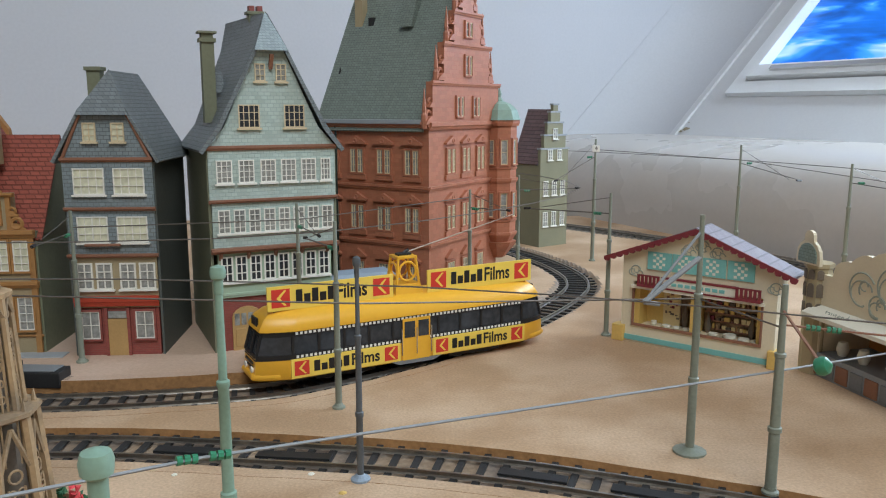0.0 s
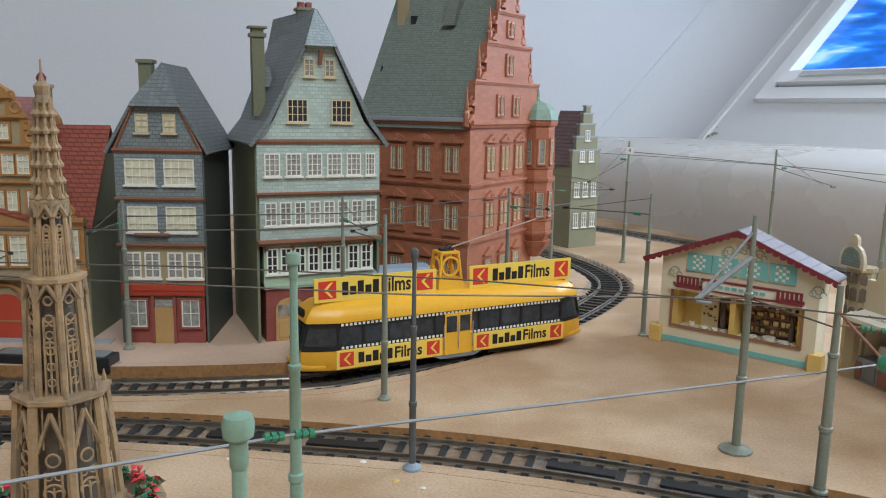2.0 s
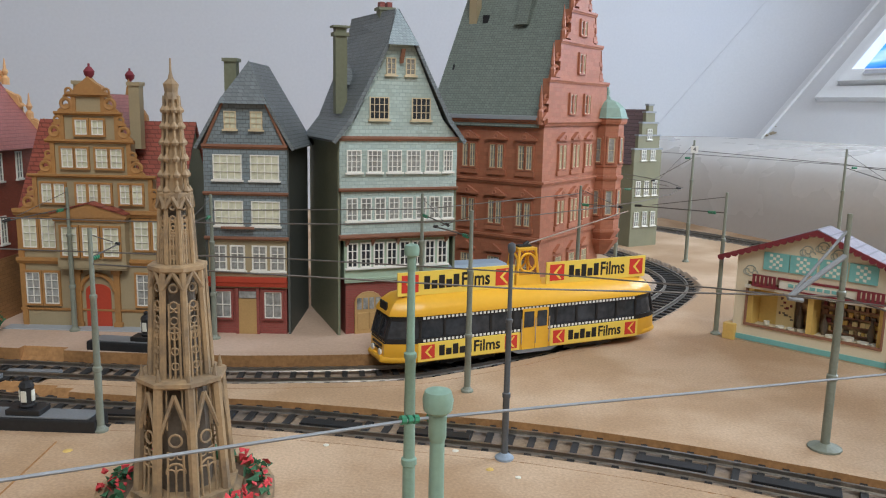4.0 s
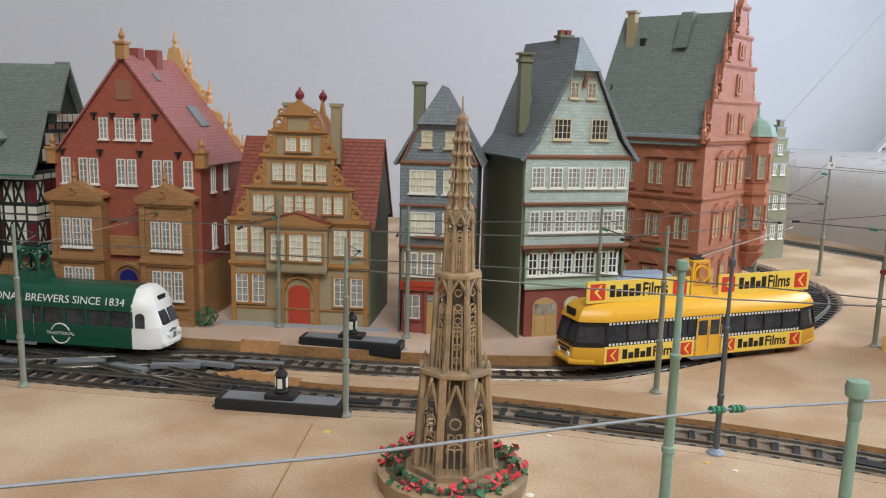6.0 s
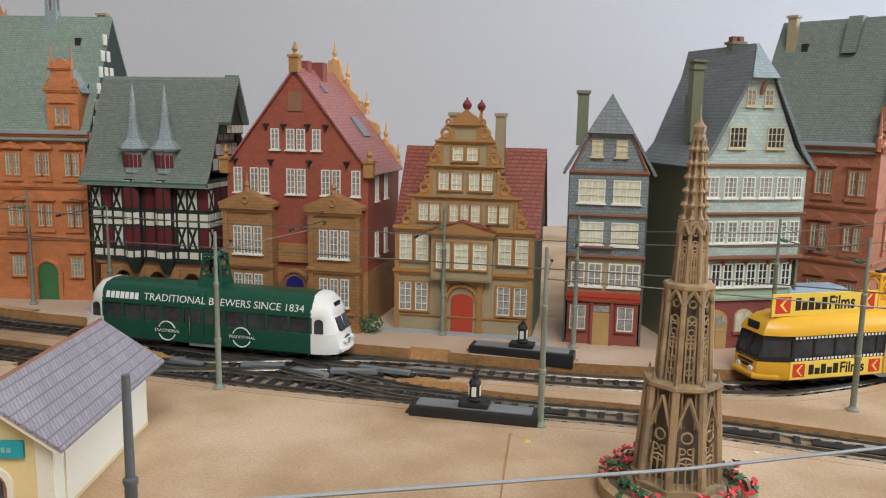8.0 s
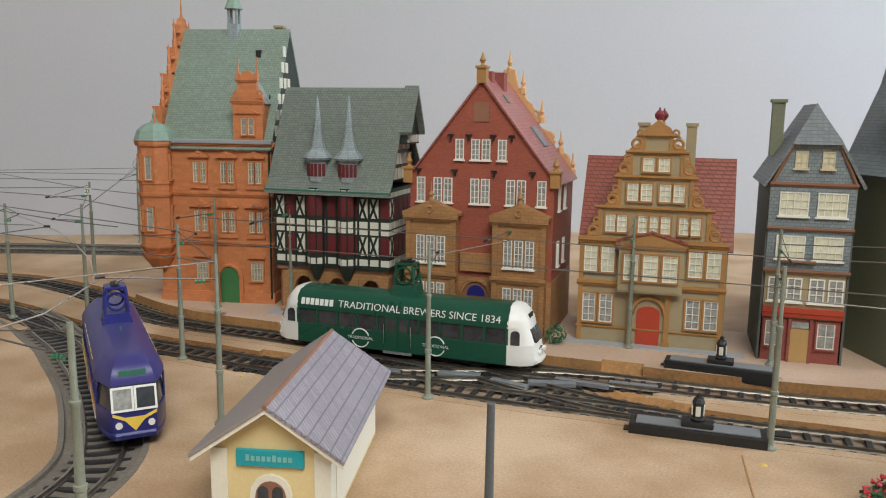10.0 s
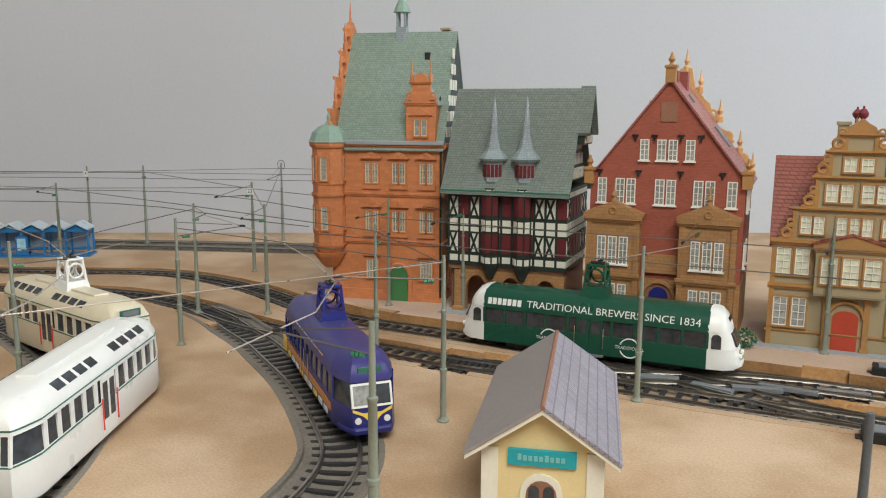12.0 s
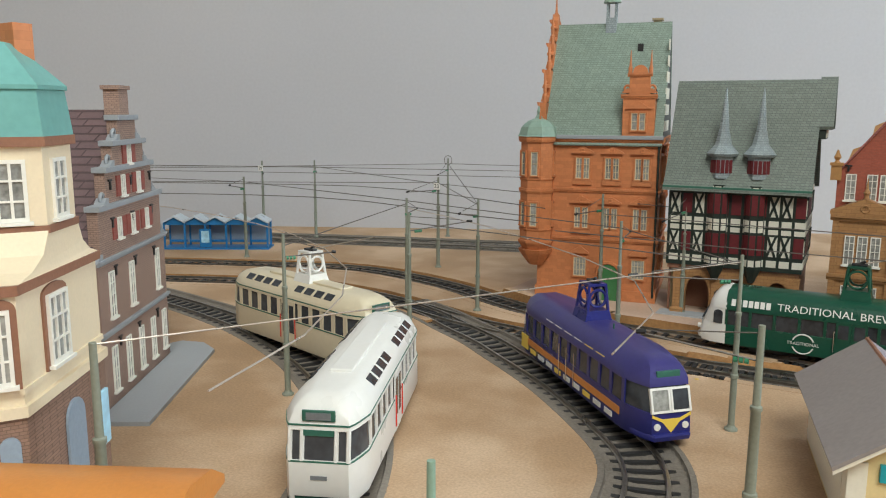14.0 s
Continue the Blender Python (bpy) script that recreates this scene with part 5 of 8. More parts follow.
small_slate_house()
tall_mint_house()
yellow_gable_house()
red_gable_house()
timbered_house()
guildhall(pm(-612, 397.5, 3.6, 0, 0, 12.5), M_ORANGE, "orange sandstone guildhall with a copper-green roof and corner bay", M_VERDI)
guildhall(pm(38.1, 568.6, 3.6, 0, 0, 149.5), M_TERRA, "terracotta sandstone guildhall with a grey-green roof and voluted gable", M_GREYR, 119.5, 203.5, False)


# ---- trams ----
def plan(a, b, z, nose=0.62, taper=16.0, n=5):
    """A tram's outline from above at height z: straight sides, drawn-in rounded ends."""
    q = []
    for i in range(n + 1):
        t = i / n
        q.append((a - taper + taper * math.sin(t * math.pi / 2) ** 1.0 * (0.25 + 0.75 * t), b * (1 - (1 - nose) * t ** 1.6)))
    q.append((a, b * nose * 0.55))
    right = q + [(x, -y) for x, y in reversed(q)]
    left = [(-x, -y) for x, y in right]
    return [(x, y, z) for x, y in right + left]


def shell(parent, name, material, levels, nose=0.62, taper=16.0, label="", smooth=True):
    b = NB()
    loft(b, [plan(a, w, z, nose, taper) for a, w, z in levels])
    return part(name, b, material, parent, label, smooth=smooth)


def tower(parent, material, x, z0, z1, hx=7.0, hy=6.0):
    """The trolley tower: a tapered frame with round openings."""
    b = NB()
    zb = z0 + 4
    loft(b, [[(x - hx * 1.15, -hy * 1.25, z0 - 2), (x + hx * 1.15, -hy * 1.25, z0 - 2), (x + hx * 1.15, hy * 1.25, z0 - 2), (x - hx * 1.15, hy * 1.25, z0 - 2)],
             [(x - hx, -hy, zb), (x + hx, -hy, zb), (x + hx, hy, zb), (x - hx, hy, zb)]])
    base = part("tower_base", b, material, parent)
    b = NB()
    for sx in (-1, 1):
        for sy in (-1, 1):
            cyl(b, (x + sx * hx * 0.92, sy * hy * 0.92, zb), (x + sx * hx * 0.72, sy * hy * 0.75, z1), 0.8, n=6)
    zc, r = (zb + z1) / 2, (z1 - zb) / 2 - 1.0
    for sy in (-1, 1):
        torus(b, (x, sy * hy * 0.84, zc), min(r, hx * 0.7), 0.7, "y", 16, 5)
    for sx in (-1, 1):
        torus(b, (x + sx * hx * 0.82, 0, zc), min(r, hy * 0.72), 0.7, "x", 16, 5)
    part("tower_frame", b, material, base, smooth=True)
    b = NB(); box(b, x - hx * 0.82, x + hx * 0.82, -hy * 0.85, hy * 0.85, z1, z1 + 1.4, 0.3); part("tower_top", b, material, base)
    b = NB(); box(b, x - 4, x + 4, -2, 2, z1 + 1.4, z1 + 2.6, 0.4); cyl(b, (x, 0, z1 + 2.5), (x + 3, 0, z1 + 4), 0.8, n=6); part("trolley_base", b, M_BLACK, base, "black trolley base")
    return base


def trolley(parent, p0, p1):
    b = NB(); cyl(b, p0, p1, 0.45, 0.3, 6); part("trolley_pole", b, M_WIREB, parent, "thin metal trolley pole")


def running_gear(parent, half):
    b = NB(); box(b, -half, half, -9, 9, 2.5, 6); part("underframe", b, M_BLACK, parent)
    for cx in (-half * 0.55, half * 0.55):
        b = NB(); box(b, cx - 16, cx + 16, -11, -9.2, 1.4, 5.2, 0.4); box(b, cx - 16, cx + 16, 9.2, 11, 1.4, 5.2, 0.4); tr = part("truck", b, M_BLACK, parent, "black truck frame")
        for dx in (-9, 9):
            for y in (-8.2, 8.2):
                b = NB(); cyl(b, (cx + dx, y - 0.9, 4.2), (cx + dx, y + 0.9, 4.2), 4.2, n=16); part("wheel", b, M_GREYP, tr)


def ad_panel(parent, m, w, h, text):
    """A yellow advertising board: red squares with a pale chevron, a brand word as bars, and the product word."""
    b = NB(); box(b, -w / 2, w / 2, -0.5, 0.5, 0, h, 0.15); board = part("ad_board", b, M_SIGNY, parent, "yellow advertising board", m=m)
    for s in (-1, 1):
        x = s * (w / 2 - h * 0.55)
        b = NB(); box(b, x - h * 0.38, x + h * 0.38, -0.65, -0.4, h * 0.14, h * 0.88); part("ad_square", b, M_RED, board, "red square emblem")
        b = NB(); t = h * 0.3
        prism(b, [(x + t * 0.8, h * 0.82), (x + t * 0.45, h * 0.82), (x - t * 0.6, h * 0.51), (x + t * 0.45, h * 0.2), (x + t * 0.8, h * 0.2), (x - t * 0.1, h * 0.51)], -0.75, -0.6); part("ad_chevron", b, M_SIGNY, board)
    x0, x1 = -w / 2 + h * 1.15, w / 2 - h * 1.15
    mid = x0 + (x1 - x0) * 0.53
    n = 5
    for i in range(n):
        a = x0 + (mid - x0) * (i + 0.1) / n
        b = NB(); box(b, a, a + (mid - x0) / n * 0.8, -0.65, -0.4, h * 0.24, h * (0.80 if i in (0, 2, 4) else 0.6), 0.1); part("word_bar", b, M_INK, board)
    lettering("lettering", text, h * 0.86, M_INK, board, pm((mid + x1) / 2, -0.56, h * 0.50, 90, 0, 0), stretch=(x1 - mid) / (h * 1.9), bold=0.022)
    return board


def yellow_tram():
    th = thing("tram", pm(-21, 413, RAIL, 0, 0, 29.0), "yellow model tram with film advertising boards", "tram", "model trams")
    A, B = 83, 15
    running_gear(th, 68)
    body = shell(th, "body", M_YELLOW, [(A - 1, B - 0.6, 4.5), (A + 0.6, B, 6), (A, B, 15.5)], label="yellow lower body")
    shell(body, "bumper", M_YELLOW, [(A + 1.6, B * 0.9, 5), (A + 2.2, B * 0.92, 6), (A + 2.2, B * 0.92, 7.2), (A + 1.6, B * 0.9, 8)], taper=12)
    shell(th, "window_band", M_GLASS, [(A - 0.4, B - 0.5, 15.4), (A - 3.5, B - 0.9, 27.5)], label="dark glazed window band")
    shell(th, "lower_film_strip", M_INK, [(A + 0.15, B + 0.15, 14.6), (A - 0.3, B + 0.1, 17.0)])
    shell(th, "upper_film_strip", M_INK, [(A - 3.0, B - 0.4, 26.0), (A - 3.3, B - 0.4, 28.4)])
    shell(th, "roof", M_YELLOW, [(A - 2.2, B + 0.2, 28.3), (A - 2.6, B + 0.2, 30), (A - 5, B - 1.5, 34), (A - 9, B - 5, 37.2), (A - 14, B - 9, 38.2)], label="yellow domed roof")
    for side in (-1, 1):
        for z, y in ((15.8, B + 0.15), (27.2, B - 0.4)):
            b = NB()
            for i in range(58):
                x = -64 + i * 2.25
                box(b, x - 0.65, x + 0.65, side * y - 0.12, side * y + 0.12, z - 0.65, z + 0.65)
            st = part("perforation_strip", b, M_WHITE, th, "row of white film perforations"); st["kind"] = "stuff"
        for i in range(11):
            x = -66 + i * 13.2
            if abs(x) > 8:
                b = NB(); box(b, x - 0.7, x + 0.7, side * (B - 0.5) - 0.3, side * (B - 0.5) + 0.3, 16.8, 26.2); part("window_pillar", b, M_INK, th)
        for x in (-4, 4):
            b = NB(); box(b, x - 3.9, x + 3.9, side * (B + 0.1) - 0.25, side * (B + 0.1) + 0.25, 5, 27); d = part("door_leaf", b, M_YELLOW, th, "yellow folding door leaf")
            b = NB(); box(b, x - 3, x + 3, side * (B + 0.3) - 0.25, side * (B + 0.3) + 0.25, 17, 25.5); part("door_window", b, M_GLASS, d)
        for x in (-8.5, 0, 8.5):
            b = NB(); cyl(b, (x, side * (B + 0.7), 8), (x, side * (B + 0.7), 22), 0.3, n=5); part("handrail", b, M_CHROME, th)
        mm = pm(0, side * (B + 0.15), 0, 0, 0, 0 if side < 0 else 180)
        for x in (-38.5, 38.5):
            ad_panel(th, mm @ pm(x, 0, 5.2), 58, 9.6, "Films")
        b = NB(); prism(b, [(-9, 5), (9, 5), (16, 7.5), (16, 5.5), (10, 3), (-10, 3), (-16, 5.5), (-16, 7.5)], side * B - 0.3, side * B + 0.3); part("door_step", b, M_GREYP, th)
    for x in (-43, 43):
        ad_panel(th, pm(x, -8, 37.6), 66, 12.0, "Films")
        b = NB(); box(b, x - 30, x + 30, -7.4, -6.8, 35, 49); part("board_stay", b, M_OCHRE, th)
    tower(th, M_YELLOW, 0, 39, 56)
    trolley(th, (3, 0, 59), (70, 2, 74))
    for s in (-1, 1):
        b = NB(); box(b, -4.5, 4.5, -0.5, 0.5, 0, 4.2, 0.3); part("destination_box", b, M_INK, th, "black destination box", m=pm(s * (A - 3.0), 0, 30, 0, 0, 90))
        for y in (-9, -0.3, 9):
            b = NB(); cyl(b, (s * (A - 0.2), y, 16.5), (s * (A - 3.2), y, 27.4), 0.75, n=6); part("front_pillar", b, M_INK, th)
        for y in (-5, 5):
            b = NB(); cyl(b, (s * (A - 0.5), y, 9.6), (s * (A + 1.3), y, 9.6), 1.7, n=12); part("headlamp", b, M_LAMPG, th)
        b = NB(); box(b, -6, 6, -0.3, 0.3, 0, 1.2); box(b, -6, 5, -0.3, 0.3, -2.2, -1.0); part("word_bar", b, M_INK, th, m=pm(s * (A + 0.4), 0, 12.4, 0, 0, 90))


def green_tram():
    th = thing("tram", pm(-394, 350.5, RAIL, 0, 0, 0.2), "dark green and white model tram with brewery lettering", "tram", "model trams")
    A, B = 83, 15
    running_gear(th, 68)
    b = NB()
    for s in (-1, 1):
        box(b, -66, 66, s * B - (0.4 if s > 0 else 1.2), s * B + (1.2 if s > 0 else 0.4) - 0.8 * (s > 0), 5, 16.6)
    body = NB(); box(body, -67, 67, -B, B, 4.6, 16.5, 0.5); part("body", body, M_GREEN, th, "dark green lower body"); b.free()
    b = NB(); box(b, -67, 67, -B + 0.6, B - 0.6, 16.4, 25.8); part("window_band", b, M_GLASS, th)
    b = NB(); prism_x(b, [(-B - 0.1, 25.6), (-B - 0.1, 28), (-B + 1.5, 33), (-B + 5, 36.6), (-4, 38), (4, 38), (B - 5, 36.6), (B - 1.5, 33), (B + 0.1, 28), (B + 0.1, 25.6)], -67, 67); part("roof", b, M_GREEN, th, "green domed roof", smooth=True)
    for s in (-1, 1):
        def end_ring(z, d, w, nose=0.6):
            pts = [(66.5, w), (66.5 + d * 0.55, w * 0.93), (66.5 + d * 0.9, w * 0.7), (66.5 + d, w * 0.35)]
            pts = pts + [(x, -y) for x, y in reversed(pts)]
            return [(s * x, y, z) for x, y in pts]
        b = NB(); loft(b, [end_ring(4.8, 16, B + 0.1), end_ring(8, 17.5, B + 0.2), end_ring(9.5, 16.8, B + 0.2), end_ring(16.5, 15.5, B + 0.2)]); cab = part("cab", b, M_WHITE, th, "white streamlined cab end", smooth=True)
        b = NB(); loft(b, [end_ring(16.4, 15.3, B), end_ring(26, 11.5, B)]); part("cab_band", b, M_WHITE, cab, smooth=True)
        b = NB(); loft(b, [end_ring(25.9, 11.6, B + 0.2), end_ring(29, 11, B), end_ring(33, 9, B - 2), end_ring(36.8, 6, B - 5.5), end_ring(38.2, 2, 4)]); part("cab_roof", b, M_WHITE, cab, smooth=True)
        for y in (-4.2, 4.2):
            b = NB(); loft(b, [[(s * (66.5 + 15.6), y - 3.6, 17.5), (s * (66.5 + 15.6 - abs(0) ), y + 3.6, 17.5), (s * (66.5 + 12.2), y + 3.4, 25), (s * (66.5 + 12.2), y - 3.4, 25)], [(s * (66.5 + 10), y - 3.6, 17.5), (s * (66.5 + 10), y + 3.6, 17.5), (s * (66.5 + 8), y + 3.4, 25), (s * (66.5 + 8), y - 3.4, 25)]]); part("windscreen", b, M_GLASS, cab)
        for y in (-1, 1):
            b = NB(); prism(b, arch(-2.6, 2.6, 16.8, 25, rise=2.2), -0.3, 0.3); part("cab_side_window", b, M_GLASS, cab, m=pm(s * 71.2, y * (B - 0.35), 0, 0, 0, -s * y * 6))
            b = NB(); cyl(b, (s * 82.0, y * 5, 11.5), (s * 84.6, y * 5, 11.5), 1.6, n=12); part("headlamp", b, M_LAMPG, cab)
        b = NB(); box(b, -4, 4, -0.5, 0.5, 0, 3.6, 0.3); part("destination_box", b, M_INK, cab, m=pm(s * 76.3, 0, 29.3, 0, 0, 90))
        b = NB(); box(b, -2.2, 2.2, -0.4, 0.4, 0, 4, 0.2); part("grille", b, M_GREYP, cab, m=pm(s * 83.2, 0, 7.8, 0, 0, 90))
        b = NB()
        for i in range(7):
            box(b, -4.6 + i * 1.35, -3.7 + i * 1.35, -0.4, 0.4, 12.6 - abs(i - 3) * 0.3, 14.2 - abs(i - 3) * 0.3)
        part("word_bar", b, M_GREEN, cab, m=pm(s * 82.4, 0, 0, 0, 0, 90))
        b = NB(); loft(b, [end_ring(6, 18.2, B * 0.9), end_ring(7.4, 18.4, B * 0.9)]); part("bumper", b, M_WHITE, cab)
    for side in (-1, 1):
        for i in range(11):
            x = -66.4 + i * 13.28
            b = NB(); box(b, x - 0.8, x + 0.8, side * (B - 0.3) - 0.35, side * (B - 0.3) + 0.35, 16.4, 25.8); part("window_pillar", b, M_GREEN, th)
        for x in (-4, 4):
            b = NB(); box(b, x - 3.9, x + 3.9, side * (B + 0.15) - 0.25, side * (B + 0.15) + 0.25, 5.2, 26.5, 0.2); d = part("door_leaf", b, M_GREEN, th, "green folding door leaf")
            b = NB(); box(b, x - 2.6, x + 2.6, side * (B + 0.35) - 0.25, side * (B + 0.35) + 0.25, 17, 24.8); part("door_window", b, M_GLASS, d)
        b = NB(); box(b, -9, 9, side * (B + 0.4) - 0.6, side * (B + 0.4) + 0.6, 3.6, 5.0); part("door_step", b, M_GREYP, th)
        for x in (-8.6, 8.6):
            b = NB(); cyl(b, (x, side * (B + 0.8), 9), (x, side * (B + 0.8), 21), 0.3, n=5); part("handrail", b, M_CHROME, th)
        mm = pm(0, 0, 0, 0, 0, 0 if side < 0 else 180)
        lean = mm @ pm(0, -B + 0.35, 30.3, 72, 0, 0)
        b = NB()
        for i in range(7):
            box(b, -64 + i * 3.2, -61.6 + i * 3.2, -2.0, 2.0, -0.1, 0.12)
        part("word_bar", b, M_WHITE, th, m=lean)
        lettering("lettering", "TRADITIONAL BREWERS SINCE 1834", 6.0, M_WHITE, th, lean @ pm(12, 0, 0.1), stretch=1.04)
        for x in (-24, 24):
            b = NB(); torus(b, (x, -B - 0.15, 11), 5.6, 0.45, "y", 24, 5, 20, 160); torus(b, (x, -B - 0.15, 11), 5.6, 0.45, "y", 24, 5, 200, 340); part("emblem_ring", b, M_WHITE, th, "pale round emblem", m=mm)
            lettering("lettering", "TRADITIONAL", 2.6, M_WHITE, th, mm @ pm(x, -B - 0.12, 11, 90, 0, 0))
    tower(th, M_GREEN, 0, 39, 55)
    trolley(th, (3, 0, 58), (64, 0, 74))


def blue_tram():
    th = thing("tram", pm(-502, 228.5, RAIL, 0, 0, -43.5), "dark blue model tram with yellow chevron front", "tram", "model trams")
    A, B = 74, 14.5
    running_gear(th, 60)
    shell(th, "body", M_BLUE, [(A - 1, B - 0.6, 4.5), (A + 0.6, B, 6), (A, B, 17)], label="royal blue lower body")
    shell(th, "bumper", M_BLUE, [(A + 1.6, B * 0.9, 5), (A + 2.2, B * 0.92, 7), (A + 1.6, B * 0.9, 8)], taper=12)
    shell(th, "window_band", M_GLASS, [(A - 0.4, B - 0.5, 16.8), (A - 3.5, B - 0.9, 28)])
    shell(th, "roof", M_PURPLE, [(A - 2.6, B + 0.1, 27.6), (A - 3, B + 0.1, 30), (A - 5, B - 1.8, 34), (A - 10, B - 5, 37.4), (A - 15, B - 9, 38.4)], label="violet-blue domed roof")
    for side in (-1, 1):
        for i in range(11):
            x = -58 + i * 11.6
            b = NB(); box(b, x - 1.3, x + 1.3, side * (B - 0.5) - 0.35, side * (B - 0.5) + 0.35, 16.6, 28); part("window_pillar", b, M_BLUE, th)
        b = NB(); box(b, -56, 56, side * (B + 0.1) - 0.2, side * (B + 0.1) + 0.2, 10.5, 14); part("orange_stripe", b, M_ORANGEP, th, "orange side stripe")
        for i in range(9):
            b = NB(); box(b, -50 + i * 11.5, -42.5 + i * 11.5, side * (B + 0.1) - 0.25, side * (B + 0.1) + 0.25, 6.8, 9.2); part("word_bar", b, M_WHITE if i % 3 else M_SIGNY, th)
        for i in range(6):
            b = NB(); box(b, -30 + i * 12, -21 + i * 12, side * (B - 0.7) - 0.25, side * (B - 0.7) + 0.25, 29.6, 31.6); part("word_bar", b, M_WHITE if i < 4 else M_SIGNY, th)
        b = NB(); box(b, -64, -54, side * (B + 0.1) - 0.25, side * (B + 0.1) + 0.25, 7, 15); part("ad_square", b, M_SIGNY, th)
        for x in (-9, 0, 9):
            b = NB(); cyl(b, (x, side * (B + 0.7), 7), (x, side * (B + 0.7), 24), 0.35, n=5); part("handrail", b, M_CHROME, th)
    for s in (-1, 1):
        for y in (-4.7, 4.7):
            b = NB()
            lattice(b, [-4.6, -3.7, 3.7, 4.6], [0, 1, 9.6, 10.6], -0.7, 0.7)
            fr = part("windscreen_frame", b, M_WHITE, th, "white windscreen frame", m=pm(s * (A + 0.1), y, 16.8, 0, -s * 15.7, 0) @ pm(0, 0, 0, 0, 0, 90))
            b = NB(); box(b, -3.7, 3.7, -0.35, 0.35, 1, 9.6); part("pane", b, M_NET if y * s < 0 else M_GLASS, fr)
        b = NB(); prism(b, [(-9, 15.2), (-9, 16.4), (-4, 14.2), (4, 14.2), (9, 16.4), (9, 15.2), (4, 12.8), (0, 8), (-4, 12.8)], -0.3, 0.4); part("yellow_chevron", b, M_SIGNY, th, "yellow chevron", m=pm(s * (A + 0.25), 0, 0, 0, 0, 90))
        for y in (-6.6, 6.6):
            b = NB(); cyl(b, (s * (A - 2), y, 11), (s * (A + 0.9), y, 11), 1.5, n=12); part("headlamp", b, M_LAMPG, th)
        b = NB(); box(b, -5.5, 5.5, -0.6, 0.6, 0, 4.2, 0.3); part("destination_box", b, M_GREENT, th, m=pm(s * (A - 4.2), 0, 29.6, 0, 0, 90))
    tower(th, M_BLUE, -4, 39, 55)
    b = NB(); lathe(b, [(0.4, 38), (0.4, 41)], 6, (20, 0)); part("roof_stud", b, M_GREENT, th)
    trolley(th, (0, 0, 58), (52, 4, 72))


